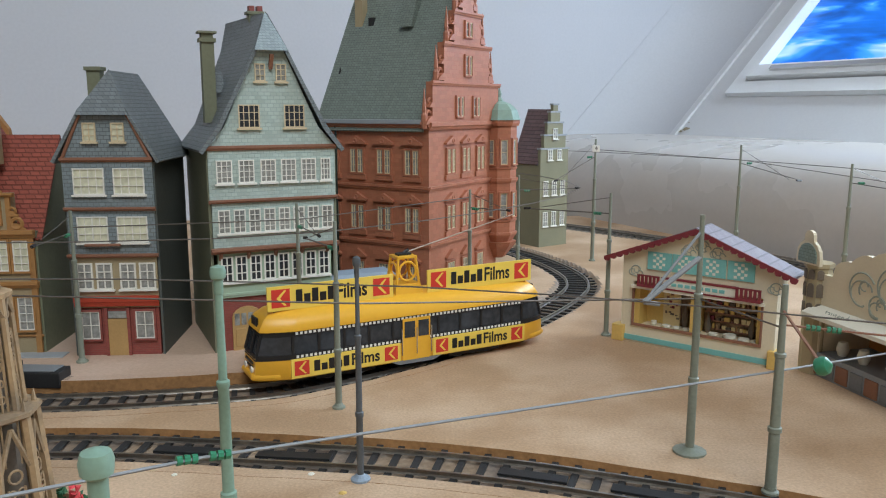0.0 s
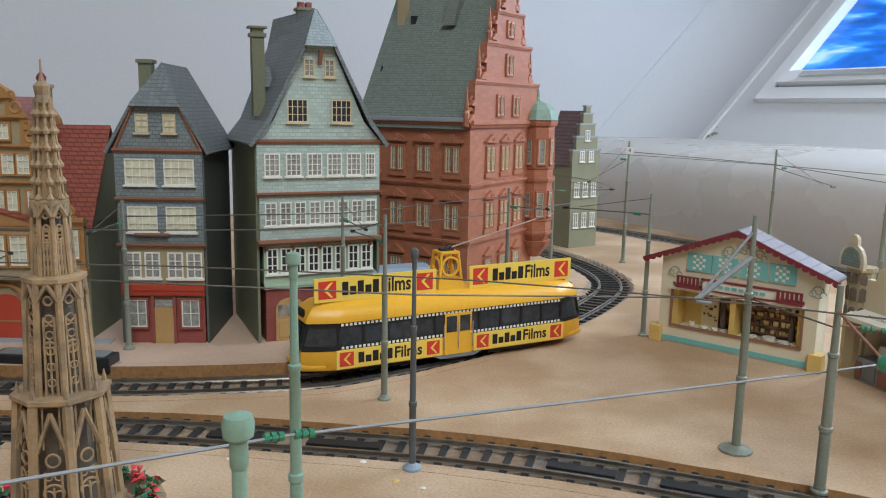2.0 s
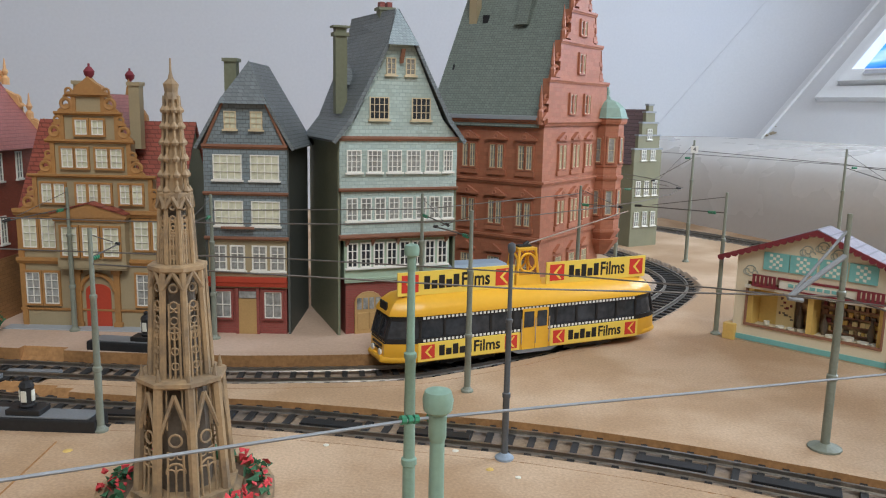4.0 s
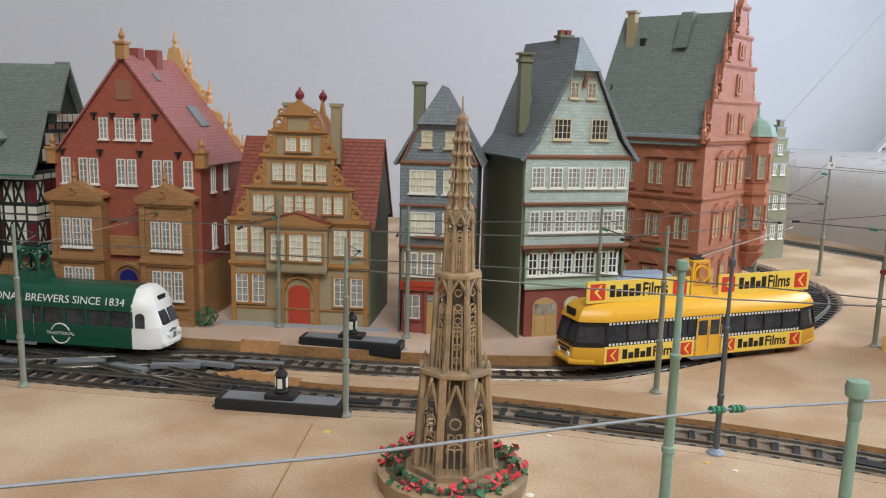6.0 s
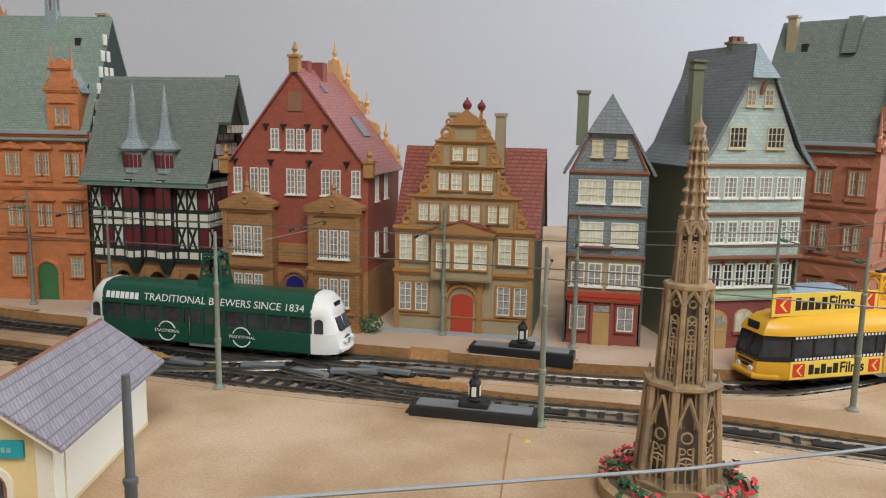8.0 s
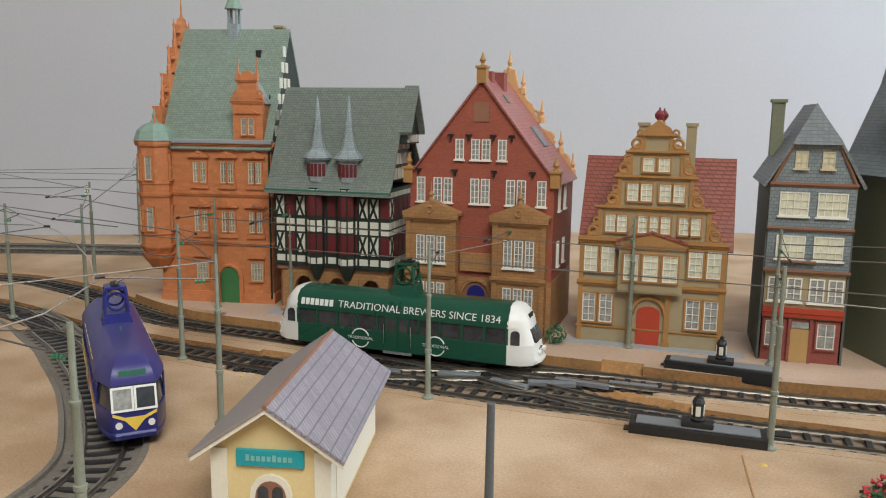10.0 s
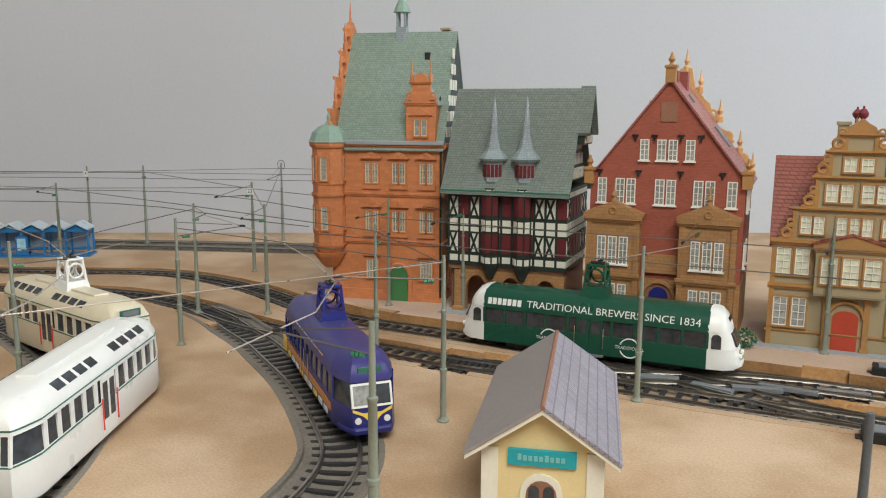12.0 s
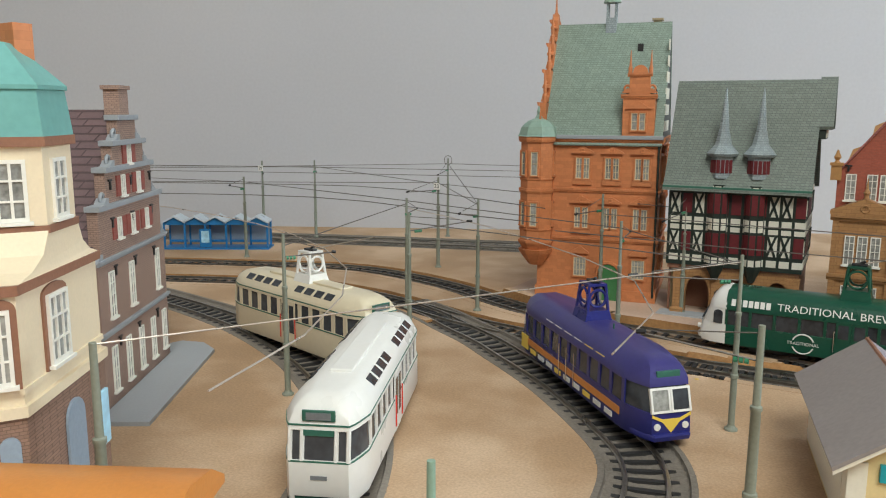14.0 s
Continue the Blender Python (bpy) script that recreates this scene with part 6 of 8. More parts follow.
def cream_car(m, with_tower, front):
    th = thing("tram", m, "cream articulated model tram with roof lights", "tram", "model trams")
    A, B = (70 if front else 67), 15.5
    running_gear(th, 50)
    # front car is cream too; its white puts the brighter light into the paint
    shell(th, "body", M_CREAM if not front else M_WHITE, [(A - 1, B - 0.5, 3.5), (A + 0.6, B, 5.5), (A + 0.4, B, 20)], nose=0.7, taper=13)
    shell(th, "window_band", M_GLASS, [(A - 0.2, B - 0.6, 19.8), (A - 2, B - 1.0, 31)], nose=0.7, taper=13)
    shell(th, "waist_rail", M_GREENT, [(A + 0.5, B + 0.15, 19.2), (A + 0.5, B + 0.15, 19.9)], nose=0.7, taper=13, label="thin green waist line")
    mt = M_WHITE if front else M_CREAM
    shell(th, "roof", mt, [(A - 1.2, B + 0.1, 30.6), (A - 1.6, B + 0.1, 33), (A - 4, B - 2.2, 37.5), (A - 9, B - 6, 40.5), (A - 13, B - 9, 41.2)], nose=0.7, taper=13, label="domed roof with side lights")
    shell(th, "gutter", M_GREENT, [(A - 1.2, B + 0.25, 32.2), (A - 1.2, B + 0.25, 32.8)], nose=0.7, taper=13)
    for side in (-1, 1):
        for i in range(11):
            x = -53 + i * 10.6
            if abs(x) < 4:
                continue
            b = NB(); box(b, x - 1.5, x + 1.5, side * (B - 0.55) - 0.4, side * (B - 0.55) + 0.4, 19.8, 31); part("window_pillar", b, mt, th)
        for i in range(8):
            x = -45 + i * 9.5 + (14 if i > 3 else 0)
            b = NB(); box(b, -3.4, 3.4, -2.2, 2.2, -0.3, 0.5, 0.2); part("roof_light", b, M_GLASS, th, "dark curved roof light", m=pm(x, side * (B - 3.6), 38.4, -side * 42, 0, 0))
        for x in (-3.4, 3.4):
            b = NB(); box(b, x - 3.2, x + 3.2, side * (B + 0.1) - 0.3, side * (B + 0.1) + 0.3, 5, 31); d = part("door_leaf", b, mt, th)
            b = NB(); box(b, x - 2.2, x + 2.2, side * (B + 0.3) - 0.3, side * (B + 0.3) + 0.3, 12, 28.5); part("door_window", b, M_GLASS, d)
        for x in (-7.4, 7.4):
            b = NB(); cyl(b, (x, side * (B + 0.9), 8), (x, side * (B + 0.9), 22), 0.35, n=5); part("handrail", b, M_RED, th, "red handrail")
    b = NB(); box(b, -36, 36, -4.5, 4.5, 41, 42.4, 0.5); part("roof_walkway", b, mt, th)
    for s in (-1, 1):
        for y in (-10.6, -6.2, 6.2, 10.6):
            b = NB(); cyl(b, (s * (A - 0.1), y, 19.6), (s * (A - 2.0), y, 31.2), 0.9, n=6); part("front_pillar", b, mt, th)
        b = NB(); box(b, -5.6, 5.6, -0.5, 0.5, 0, 2.2); part("sun_blind", b, M_GREENT, th, "dark green blind", m=pm(s * (A - 1.5), 0, 28.6, 0, 0, 90))
        b = NB(); box(b, -6, 6, -0.5, 0.5, 0, 4.0, 0.3); part("destination_box", b, M_GREENT, th, m=pm(s * (A - 1.6), 0, 34, 0, 0, 90))
        b = NB(); box(b, -4.5, 4.5, -0.6, 0.6, 0.6, 3.2); part("destination_blind", b, M_GREYP, th, m=pm(s * (A - 1.4), 0, 34, 0, 0, 90))
        for y in (-8, 8):
            b = NB(); cyl(b, (s * (A - 3), y, 12), (s * (A - 0.6), y, 12), 1.5, n=12); part("headlamp", b, M_LAMPG, th)
        b = NB(); box(b, -3, 3, -0.4, 0.4, 0, 1.4); part("word_bar", b, M_GREYP, th, m=pm(s * (A + 0.5), 0, 13, 0, 0, 90))
        shell(th, "bumper", M_GREENT, [(A + 1.2, B * 0.8, 5), (A + 1.2, B * 0.8, 6.6)], nose=0.7, taper=13)
    if with_tower:
        tower(th, M_WHITE, 2, 42, 58)
        trolley(th, (2, 0, 60), (60, 2, 74))
    return th


yellow_tram()
green_tram()
blue_tram()
cream_car(pm(-568, 122, RAIL, 0, 0, -65.5), False, True)
cream_car(pm(-676, 213, RAIL, 0, 0, -13.5), True, False)


# ---- poles and wires ----
ALL = [(k, p) for k in LINES for p in LINES[k][::4]]


def wire(name, pts, r=0.3, material=M_WIRE, label="thin overhead contact wire"):
    b = NB()
    v = [Vector(p) for p in pts]
    rings = []
    for i, p in enumerate(v):
        q = (v[min(i + 1, len(v) - 1)] - v[max(i - 1, 0)]).to_track_quat("Z", "Y").to_matrix()
        rings.append([tuple(p + q @ Vector((r * math.cos(k * 1.2566), r * math.sin(k * 1.2566), 0))) for k in range(5)])
    loft(b, rings)
    return tagged(part(name, b, material), label, "wire", "overhead wires")


def bead(bm, p, d, r=1.0):
    d = Vector(d).normalized()
    for k in (-1.6, 0, 1.6):
        c = Vector(p) + d * k
        cyl(bm, c - d * 0.6, c + d * 0.6, r, r * 0.9, 8)


def pole(x, y, z0, h, material=M_POLE, r=1.35, arm=True, foot=3.0, ball=False, label="slim grey-green overhead line pole on a small foot", plate="", reach=60):
    th = thing("catenary_pole", pm(x, y, z0), label, "pole", "overhead line poles")
    b = NB(); lathe(b, [(r * 1.12, 0), (r * 1.08, h * 0.3), (r * 1.35, h * 0.305), (r * 1.35, h * 0.325), (r, h * 0.33), (r * 0.9, h * 0.66), (r * 1.1, h * 0.665), (r * 1.1, h * 0.68), (r * 0.72, h * 0.685), (r * 0.6, h)], 10)
    part("mast", b, material, th, smooth=True)
    b = NB(); lathe(b, [(foot, 0), (foot, 0.8), (foot * 0.7, 1.4), (r * 1.2, 2.4)], 14); part("foot", b, material if material is not M_POLED else M_BLUEGREY, th)
    if ball:
        b = NB(); lathe(b, [(r * 0.62, h - 5), (r * 0.75, h - 4.4), (r * 0.75, h - 1), (r * 1.2, h - 0.4), (r * 1.3, h + 1.2), (r * 1.1, h + 2.4), (0.3, h + 2.9)], 12); part("cap", b, material, th, smooth=True)
    if arm:
        near = min((q for q in ALL if q[0] not in ("crossover", "crossover_back")), key=lambda q: (q[1].x - x) ** 2 + (q[1].y - y) ** 2)[1]
        d = Vector((near.x - x, near.y - y, 0))
        if d.length < reach:
            za = h * 0.86
            tip = (d.x, d.y, 72 - z0)
            b = NB(); cyl(b, (0, 0, za), tip, 0.35, n=5); cyl(b, (0, 0, h * 0.97), (d.x * 0.8, d.y * 0.8, 73.5 - z0), 0.22, n=4); part("cross_span", b, M_WIRE, th)
            b = NB(); bead(b, (d.x * 0.14, d.y * 0.14, za - 0.5), d, 1.0); part("insulator", b, M_INSUL, th, "green bead insulator")
            b = NB(); cyl(b, (d.x * 0.92, d.y * 0.92, 72.4 - z0), (d.x, d.y, 72 - z0), 0.8, n=6); part("clamp", b, M_BLACK, th)
    if plate:
        b = NB(); box(b, -3.2, 3.2, -0.4, 0.4, -3, 3, 0.2); p_ = part("pole_sign", b, M_WHITE, th, "small white sign on the pole", m=pm(0, -r - 0.8, h - 8))
        lettering("lettering", plate, 5.2, M_INK, p_, pm(0, -0.55, 0, 90, 0, 0))
    return th


for x, y, z0, h in ((-47, 343, 0, 85), (-76, 413, 3.6, 81), (-187, 398, 3.6, 79), (97, 460, 0, 85), (17, 501, 1, 82), (59, 621, 0, 82), (-191, 279, 0, 82), (-354, 282, 0, 80),
                    (-431, 214, 0, 80), (-631, 143, 0, 82), (-633, 256, 0, 80), (-511, 289, 0, 80), (-504, 401, 3.6, 82), (-343, 405, 3.6, 80), (-633, 343, 0, 80), (-680, 323, 0, 80), (-268, 402, 3.6, 80), (-560, 392, 3.6, 80)):
    pole(x, y, z0, h)
pole(-403, 101, 0, 79, r=1.7)
pole(-263, 85, 0, 78, M_POLED, r=1.6, arm=False, label="plain dark grey pole beside the station hut")
pole(-437, -29, 0, 79, M_POLEG, arm=False, label="grey-green pole close to the board's edge")
pole(-546, -21, 0, 82, M_POLE, r=1.7, arm=False)
pole(-59, 205, 0, 90, M_POLEG, r=1.7, arm=False, ball=True, label="pale green pole with a ball top")
pole(-43, 93, 0, 89, M_POLEG, r=1.7, arm=False, ball=True, label="pale green pole with a ball top")
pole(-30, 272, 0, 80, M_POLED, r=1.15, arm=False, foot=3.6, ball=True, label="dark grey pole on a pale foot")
pole(115, 262, 0, 75, r=1.8, arm=False)
big = pole(97, 296, 0, 94, r=1.6, arm=False, foot=6.5, label="grey-green mast with a bracket on a round foot")
b = NB(); cyl(b, (0, 0, 88), (-22, -6, 62), 0.6, n=6); cyl(b, (0, 0, 78), (-22, -6, 62), 1.1, n=8); cyl(b, (-22, -6, 62), (-16, -5, 61), 0.9, n=6); part("bracket_arm", b, M_GREYT, big, "grey bracket arm")
for x, y, h, pl in ((132, 696, 107, "4"), (241, 650, 104, ""), (286, 560, 95, ""), (-741, 464, 82, "23"), (-826, 622, 88, ""), (-925, 408, 78, ""), (-948, 538, 86, ""), (-990, 500, 86, "19"), (-700, 560, 82, "")):
    pole(x, y, 0, h, r=1.5, plate=pl, reach=90, label="tall grey line pole beside the wall track" if not pl else "tall grey line pole with a small white sign")
b = NB(); torus(b, (0, 0, 86), 5, 0.35, "y", 18, 5); part("wire_loop", b, M_WIRE, None, m=pm(-826, 622, 0)).name = "wire_coil"
tagged(bpy.data.objects["wire_coil"], "small coil of wire on a pole top", "wire", "overhead wires")

HEIGHT = {"street_line": 74, "front_line": 68, "front_line_west": 72, "street_line_west": 74, "blue_loop": 71, "cream_loop": 70, "wall_line": 74, "wall_line_back": 78, "ledge_line": 86}
for k, z in HEIGHT.items():
    pts = [tuple(p.xy) + (z,) for p, a in resample(LINES[k], 55)]
    wire("contact_wire", pts, 0.32, M_WIREB if "loop" in k else M_WIRE)
for pts in ([(-1120, 420, 80), (-990, 500, 80), (-826, 622, 82), (-560, 640, 84)], [(-1150, 430, 76), (-948, 538, 79), (-741, 464, 76), (-504, 401, 76)], [(-1150, 380, 72), (-925, 408, 73), (-680, 323, 78), (-511, 289, 76), (-431, 214, 76)],
            [(-1000, 300, 78), (-741, 464, 77), (-633, 343, 76)], [(-631, 143, 76), (-680, 323, 76)], [(-633, 256, 74), (-431, 214, 76)], [(-826, 622, 82), (-633, 343, 76)],
            [(132, 696, 98), (241, 650, 92), (286, 560, 86), (330, 470, 80)], [(-187, 398, 74), (-76, 413, 76), (17, 501, 78)]):
    wire("span_wire", pts, 0.3)
# the near span with its green beads
wire("span_wire", [(190, 312, 37), (115, 264, 44), (30, 211, 52), (-51, 160, 60), (-95, 128, 63.5), (-140, 95, 67), (-215, 44, 74)], 0.42, M_GREYT, "thick pale wire between near poles")
wire("span_wire", [(115, 262, 60), (97, 296, 62), (-30, 272, 66), (-191, 279, 68)], 0.35)
b = NB(); lathe(b, [(0.3, -2.6), (2.2, -1.4), (2.6, 0), (2.2, 1.4), (0.3, 2.6)], 12); part("insulator_bead", b, M_INSUL, None, m=pm(99, 200, 67, 40, 60, 0), smooth=True)
tagged(bpy.data.objects["insulator_bead"], "round green insulator bead on a wire", "insulator")
wire("span_wire", [(115, 262, 66), (99, 200, 67)], 0.5, M_BROWN, "brown wire to a green bead")
wire("span_wire", [(115, 262, 61), (150, 250, 60), (205, 232, 58)], 0.4, M_BROWN, "brown wire with green beads")
for x, y, z in ((124, 259, 60.7), (130, 257, 60.5)):
    b = NB(); bead(b, (0, 0, 0), (0.95, -0.3, -0.05), 1.1)
    tagged(part("wire_insulator", b, M_INSUL, None, m=pm(x, y, z), smooth=True), "green ribbed insulator on a brown wire", "insulator", "wire insulators")
wire("contact_wire", [(-431, 214, 77), (-490, 95, 79), (-546, -21, 81.5)], 0.28, M_WIREB, "bright copper wire over the loops")
for k in (-3.5, 3.5):
    b = NB(); bead(b, (0, 0, 0), (0.85, 0.53, -0.1), 1.15)
    tagged(part("wire_insulator", b, M_INSUL, None, m=pm(-51 + k * 0.85, 160 + k * 0.53, 60 - k * 0.09), smooth=True), "green ribbed insulator on the near wire", "insulator", "wire insulators")



# ---- gothic fountain with its flower ring ----
def fountain():
    th = thing("gothic_fountain", pm(-134, 224, 0, 0, 0, 10), "tall brown gothic fountain spire in a flower bed", "fountain")
    T = radians(22.5)
    b = NB(); lathe(b, [(28, 0), (28.5, 6), (27, 7), (25.5, 7), (25.5, 4)], 24); part("planter_wall", b, M_STONEB, th, "round brown planter wall", smooth=True)
    b = NB(); lathe(b, [(25.6, 0.5), (25.6, 4.6), (12, 5.2)], 24); part("soil", b, M_PLANTER, th)
    b = NB(); lathe(b, [(19, 2), (19, 6), (17, 7), (17, 9)], 8, turn=T); part("base_step", b, M_STONEB, th)

    def tier(z0, z1, r0, r1, name, gables):
        # core coloured dark to give the shade behind the open tracery
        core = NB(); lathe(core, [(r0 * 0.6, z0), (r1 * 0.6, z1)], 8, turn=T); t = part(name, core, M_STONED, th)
        b = NB(); lathe(b, [(r1 * 1.02, z1 - 2.2), (r1 * 1.16, z1 - 1.2), (r1 * 1.16, z1), (r1, z1 + 0.4)], 8, turn=T); part("string_course", b, M_STONEB, t)
        for i in range(8):
            a = T + i * math.pi / 4
            b = NB()
            c0, c1 = (r0 * math.cos(a), r0 * math.sin(a), z0), (r1 * math.cos(a), r1 * math.sin(a), z1 - 1)
            cyl(b, c0, c1, r0 * 0.085 + 0.25, n=6)
            part("buttress", b, M_STONEB, t)
            mid = a + math.pi / 8
            ap0, ap1 = r0 * math.cos(math.pi / 8), r1 * math.cos(math.pi / 8)
            half = r0 * math.sin(math.pi / 8)
            H = z1 - z0
            tilt = math.degrees(math.atan2(ap0 - ap1, H))
            mm = Matrix.Rotation(mid - math.pi * 1.5 + math.pi, 4, "Z") @ pm(0, -ap0 * 0.97, z0) @ pm(0, 0, 0, -tilt)
            mm = Matrix.Rotation(mid + math.pi / 2, 4, "Z") @ pm(0, -ap0 * 0.97, z0) @ pm(0, 0, 0, -tilt)
            key = name
            if key not in cache:
                b = NB(); w = half * 0.82; k = r1 / r0
                zg = H * 0.9 if gables else H * 0.96
                zs = H * 0.52 if gables else H * 0.8
                for s in (-1, 1):
                    cyl(b, (s * w * 1.1, -0.6, zs), (0, -0.6, zg), 0.75, n=5)
                    cyl(b, (s * w * 0.55, 0, 0), (s * w * 0.5, 0, zs * 0.85), 0.42, n=5)
                torus(b, (0, 0, zs * 1.02), w * 0.42, 0.38, "y", 12, 5)
                torus(b, (0, 0, zs * 0.52), w * 0.62, 0.38, "y", 10, 5, 0, 180)
                cyl(b, (0, 0, 0), (0, 0, zs * 0.62), 0.36, n=5)
                for s in (-1, 1):
                    torus(b, (s * w * 0.32, 0, zs * 0.5), w * 0.3, 0.3, "y", 8, 4, 0, 180)
                    torus(b, (s * w * 0.3, 0, zs * 0.78), w * 0.24, 0.28, "y", 8, 4)
                if gables:
                    for s in (-1, 1):
                        cyl(b, (s * w * 0.5, -0.2, H * 0.62), (s * w * 0.5, -0.2, H * 0.95), 0.3, n=4)
                else:
                    n = 5
                    for q in range(n):
                        torus(b, (0, 0, H * (0.12 + 0.68 * q / n)), w * 0.4, 0.3, "y", 8, 4)
                cache[key] = mesh_of("tracery", b, M_STONEB)
            link_mesh("tracery", cache[key], t, m=mm)
        return t

    cache = {}
    tier(7, 46, 15.0, 12.2, "lower_tier", True)
    tier(46, 81, 9.4, 7.8, "middle_tier", False)
    tier(81, 103, 5.6, 4.6, "upper_tier", False)
    b = NB(); lathe(b, [(3.0, 103), (2.2, 118), (1.7, 130), (2.5, 131), (1.9, 133), (2.3, 135.5), (0.9, 137), (0.35, 139), (0.25, 143)], 8, turn=T); sp = part("spire", b, M_STONEB, th)
    b = NB(); lathe(b, [(0.9, 0), (1.2, 0.8), (0.3, 2.2)], 6); crocket = mesh_of("crocket", b, M_STONEB)
    for i in range(8):
        a = T + i * math.pi / 4
        b = NB(); cyl(b, (4.0 * math.cos(a), 4.0 * math.sin(a), 101), (2.1 * math.cos(a), 2.1 * math.sin(a), 132), 0.5, n=5); part("spire_rib", b, M_STONEB, sp)
        for k in range(6):
            r = 4.2 - k * 0.36
            link_mesh("crocket", crocket, sp, m=pm(r * math.cos(a), r * math.sin(a), 103 + k * 4.8))
    for i in range(8):
        a = T + i * math.pi / 4
        b = NB(); lathe(b, [(1.2, 34), (1.0, 44), (1.2, 45), (0.2, 50)], 6, (12.0 * math.cos(a), 12.0 * math.sin(a))); part("pinnacle", b, M_STONEB, th)
    # flowers
    rnd = random.Random(4)
    for name, material, n, size in (("foliage", M_LEAF, 150, 2.0), ("blossoms", M_FLOWER, 110, 1.7)):
        b = NB()
        for i in range(n):
            a, r = rnd.uniform(0, 2 * math.pi), rnd.uniform(19.5, 27.5)
            c, s = (r * math.cos(a), r * math.sin(a), rnd.uniform(6, 9.5) + (1 if name == "blossoms" else 0)), size * rnd.uniform(0.6, 1.2)
            v = [b.verts.new((c[0] + s * rnd.uniform(-1, 1), c[1] + s * rnd.uniform(-1, 1), c[2] + s * rnd.uniform(-0.8, 0.9))) for _ in range(6)]
            bmesh.ops.convex_hull(b, input=v)
        ob = part(name, b, material, th, "green leaves of the flower bed" if name == "foliage" else "red blossoms of the flower bed")
        ob["kind"] = "stuff"


fountain()


# ---- little station hut ----
def hut():
    th = thing("station_hut", pm(-369, 183, 0, 0, 0, 14.5), "pale yellow station hut with a mauve-grey pitched roof", "hut")
    w, l, h, rz = 21, 43, 29, 45
    b = NB(); box(b, -w, w, -l, l, 0, h); prism(b, [(-w, h), (w, h), (0, rz - 3)], -l, l); part("wall", b, M_HUT, th)
    for x in (-w + 2.5, w - 2.5):
        b = NB(); box(b, x - 3, x + 3, -l - 0.8, -l + 0.3, 0, h - 0.5, 0.2); box(b, (-w - 0.6) if x < 0 else (w - 0.3), (-w + 0.3) if x < 0 else (w + 0.6), -l, -l + 6, 0, h - 0.5); part("quoin", b, M_HUTW, th)
    # left slope darker, browner and plain; right slope paler and tiled
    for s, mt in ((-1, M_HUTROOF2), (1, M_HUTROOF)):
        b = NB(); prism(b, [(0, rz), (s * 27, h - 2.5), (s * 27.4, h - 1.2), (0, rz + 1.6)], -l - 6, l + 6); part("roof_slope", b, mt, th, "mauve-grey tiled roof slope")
        b = NB(); prism(b, [(0, rz - 1.6), (s * 26.8, h - 4), (s * 26.8, h - 2.6), (0, rz)], -l - 5.6, -l - 4.2); part("bargeboard", b, M_HUTW, th)
        b = NB(); box(b, min(s * 21, s * 21.4), max(s * 21, s * 21.4), -l + 8, l - 2, 2, h - 4); part("side_panel", b, M_HUTW, th)
    b = NB(); cyl(b, (0, -l - 6.2, rz + 1), (0, l + 6.2, rz + 1), 0.9, n=6); part("ridge_cap", b, M_BROWN, th, "dull brown ridge cap")
    b = NB(); box(b, -12, 12, -l - 1.4, -l + 0.2, 22.5, 28.5, 0.2); s_ = part("sign", b, M_TEAL, th, "teal sign board")
    for i in range(9):
        b = NB(); box(b, -8.5 + i * 1.9, -7.2 + i * 1.9, -l - 1.7, -l - 1.2, 24.6, 26.4 + (0.5 if i in (0, 5) else 0)); part("word_bar", b, M_TEALP, s_)
    b = NB(); prism(b, arch(-7.5, 7.5, 0, 19.5), -l - 1.0, -l + 0.2); fr = part("door_frame", b, M_HUTW, th)
    b = NB(); prism(b, arch(-5.4, 5.4, 0, 17.2), -l - 1.4, -l + 0.2); dr = part("door", b, M_BROWN, fr, "brown arched glazed door")
    for x in (-2.6, 2.6):
        b = NB(); prism(b, arch(x - 1.9, x + 1.9, 7, 15.4), -l - 1.7, -l - 1.2); part("pane", b, M_GLASS, dr)


hut()


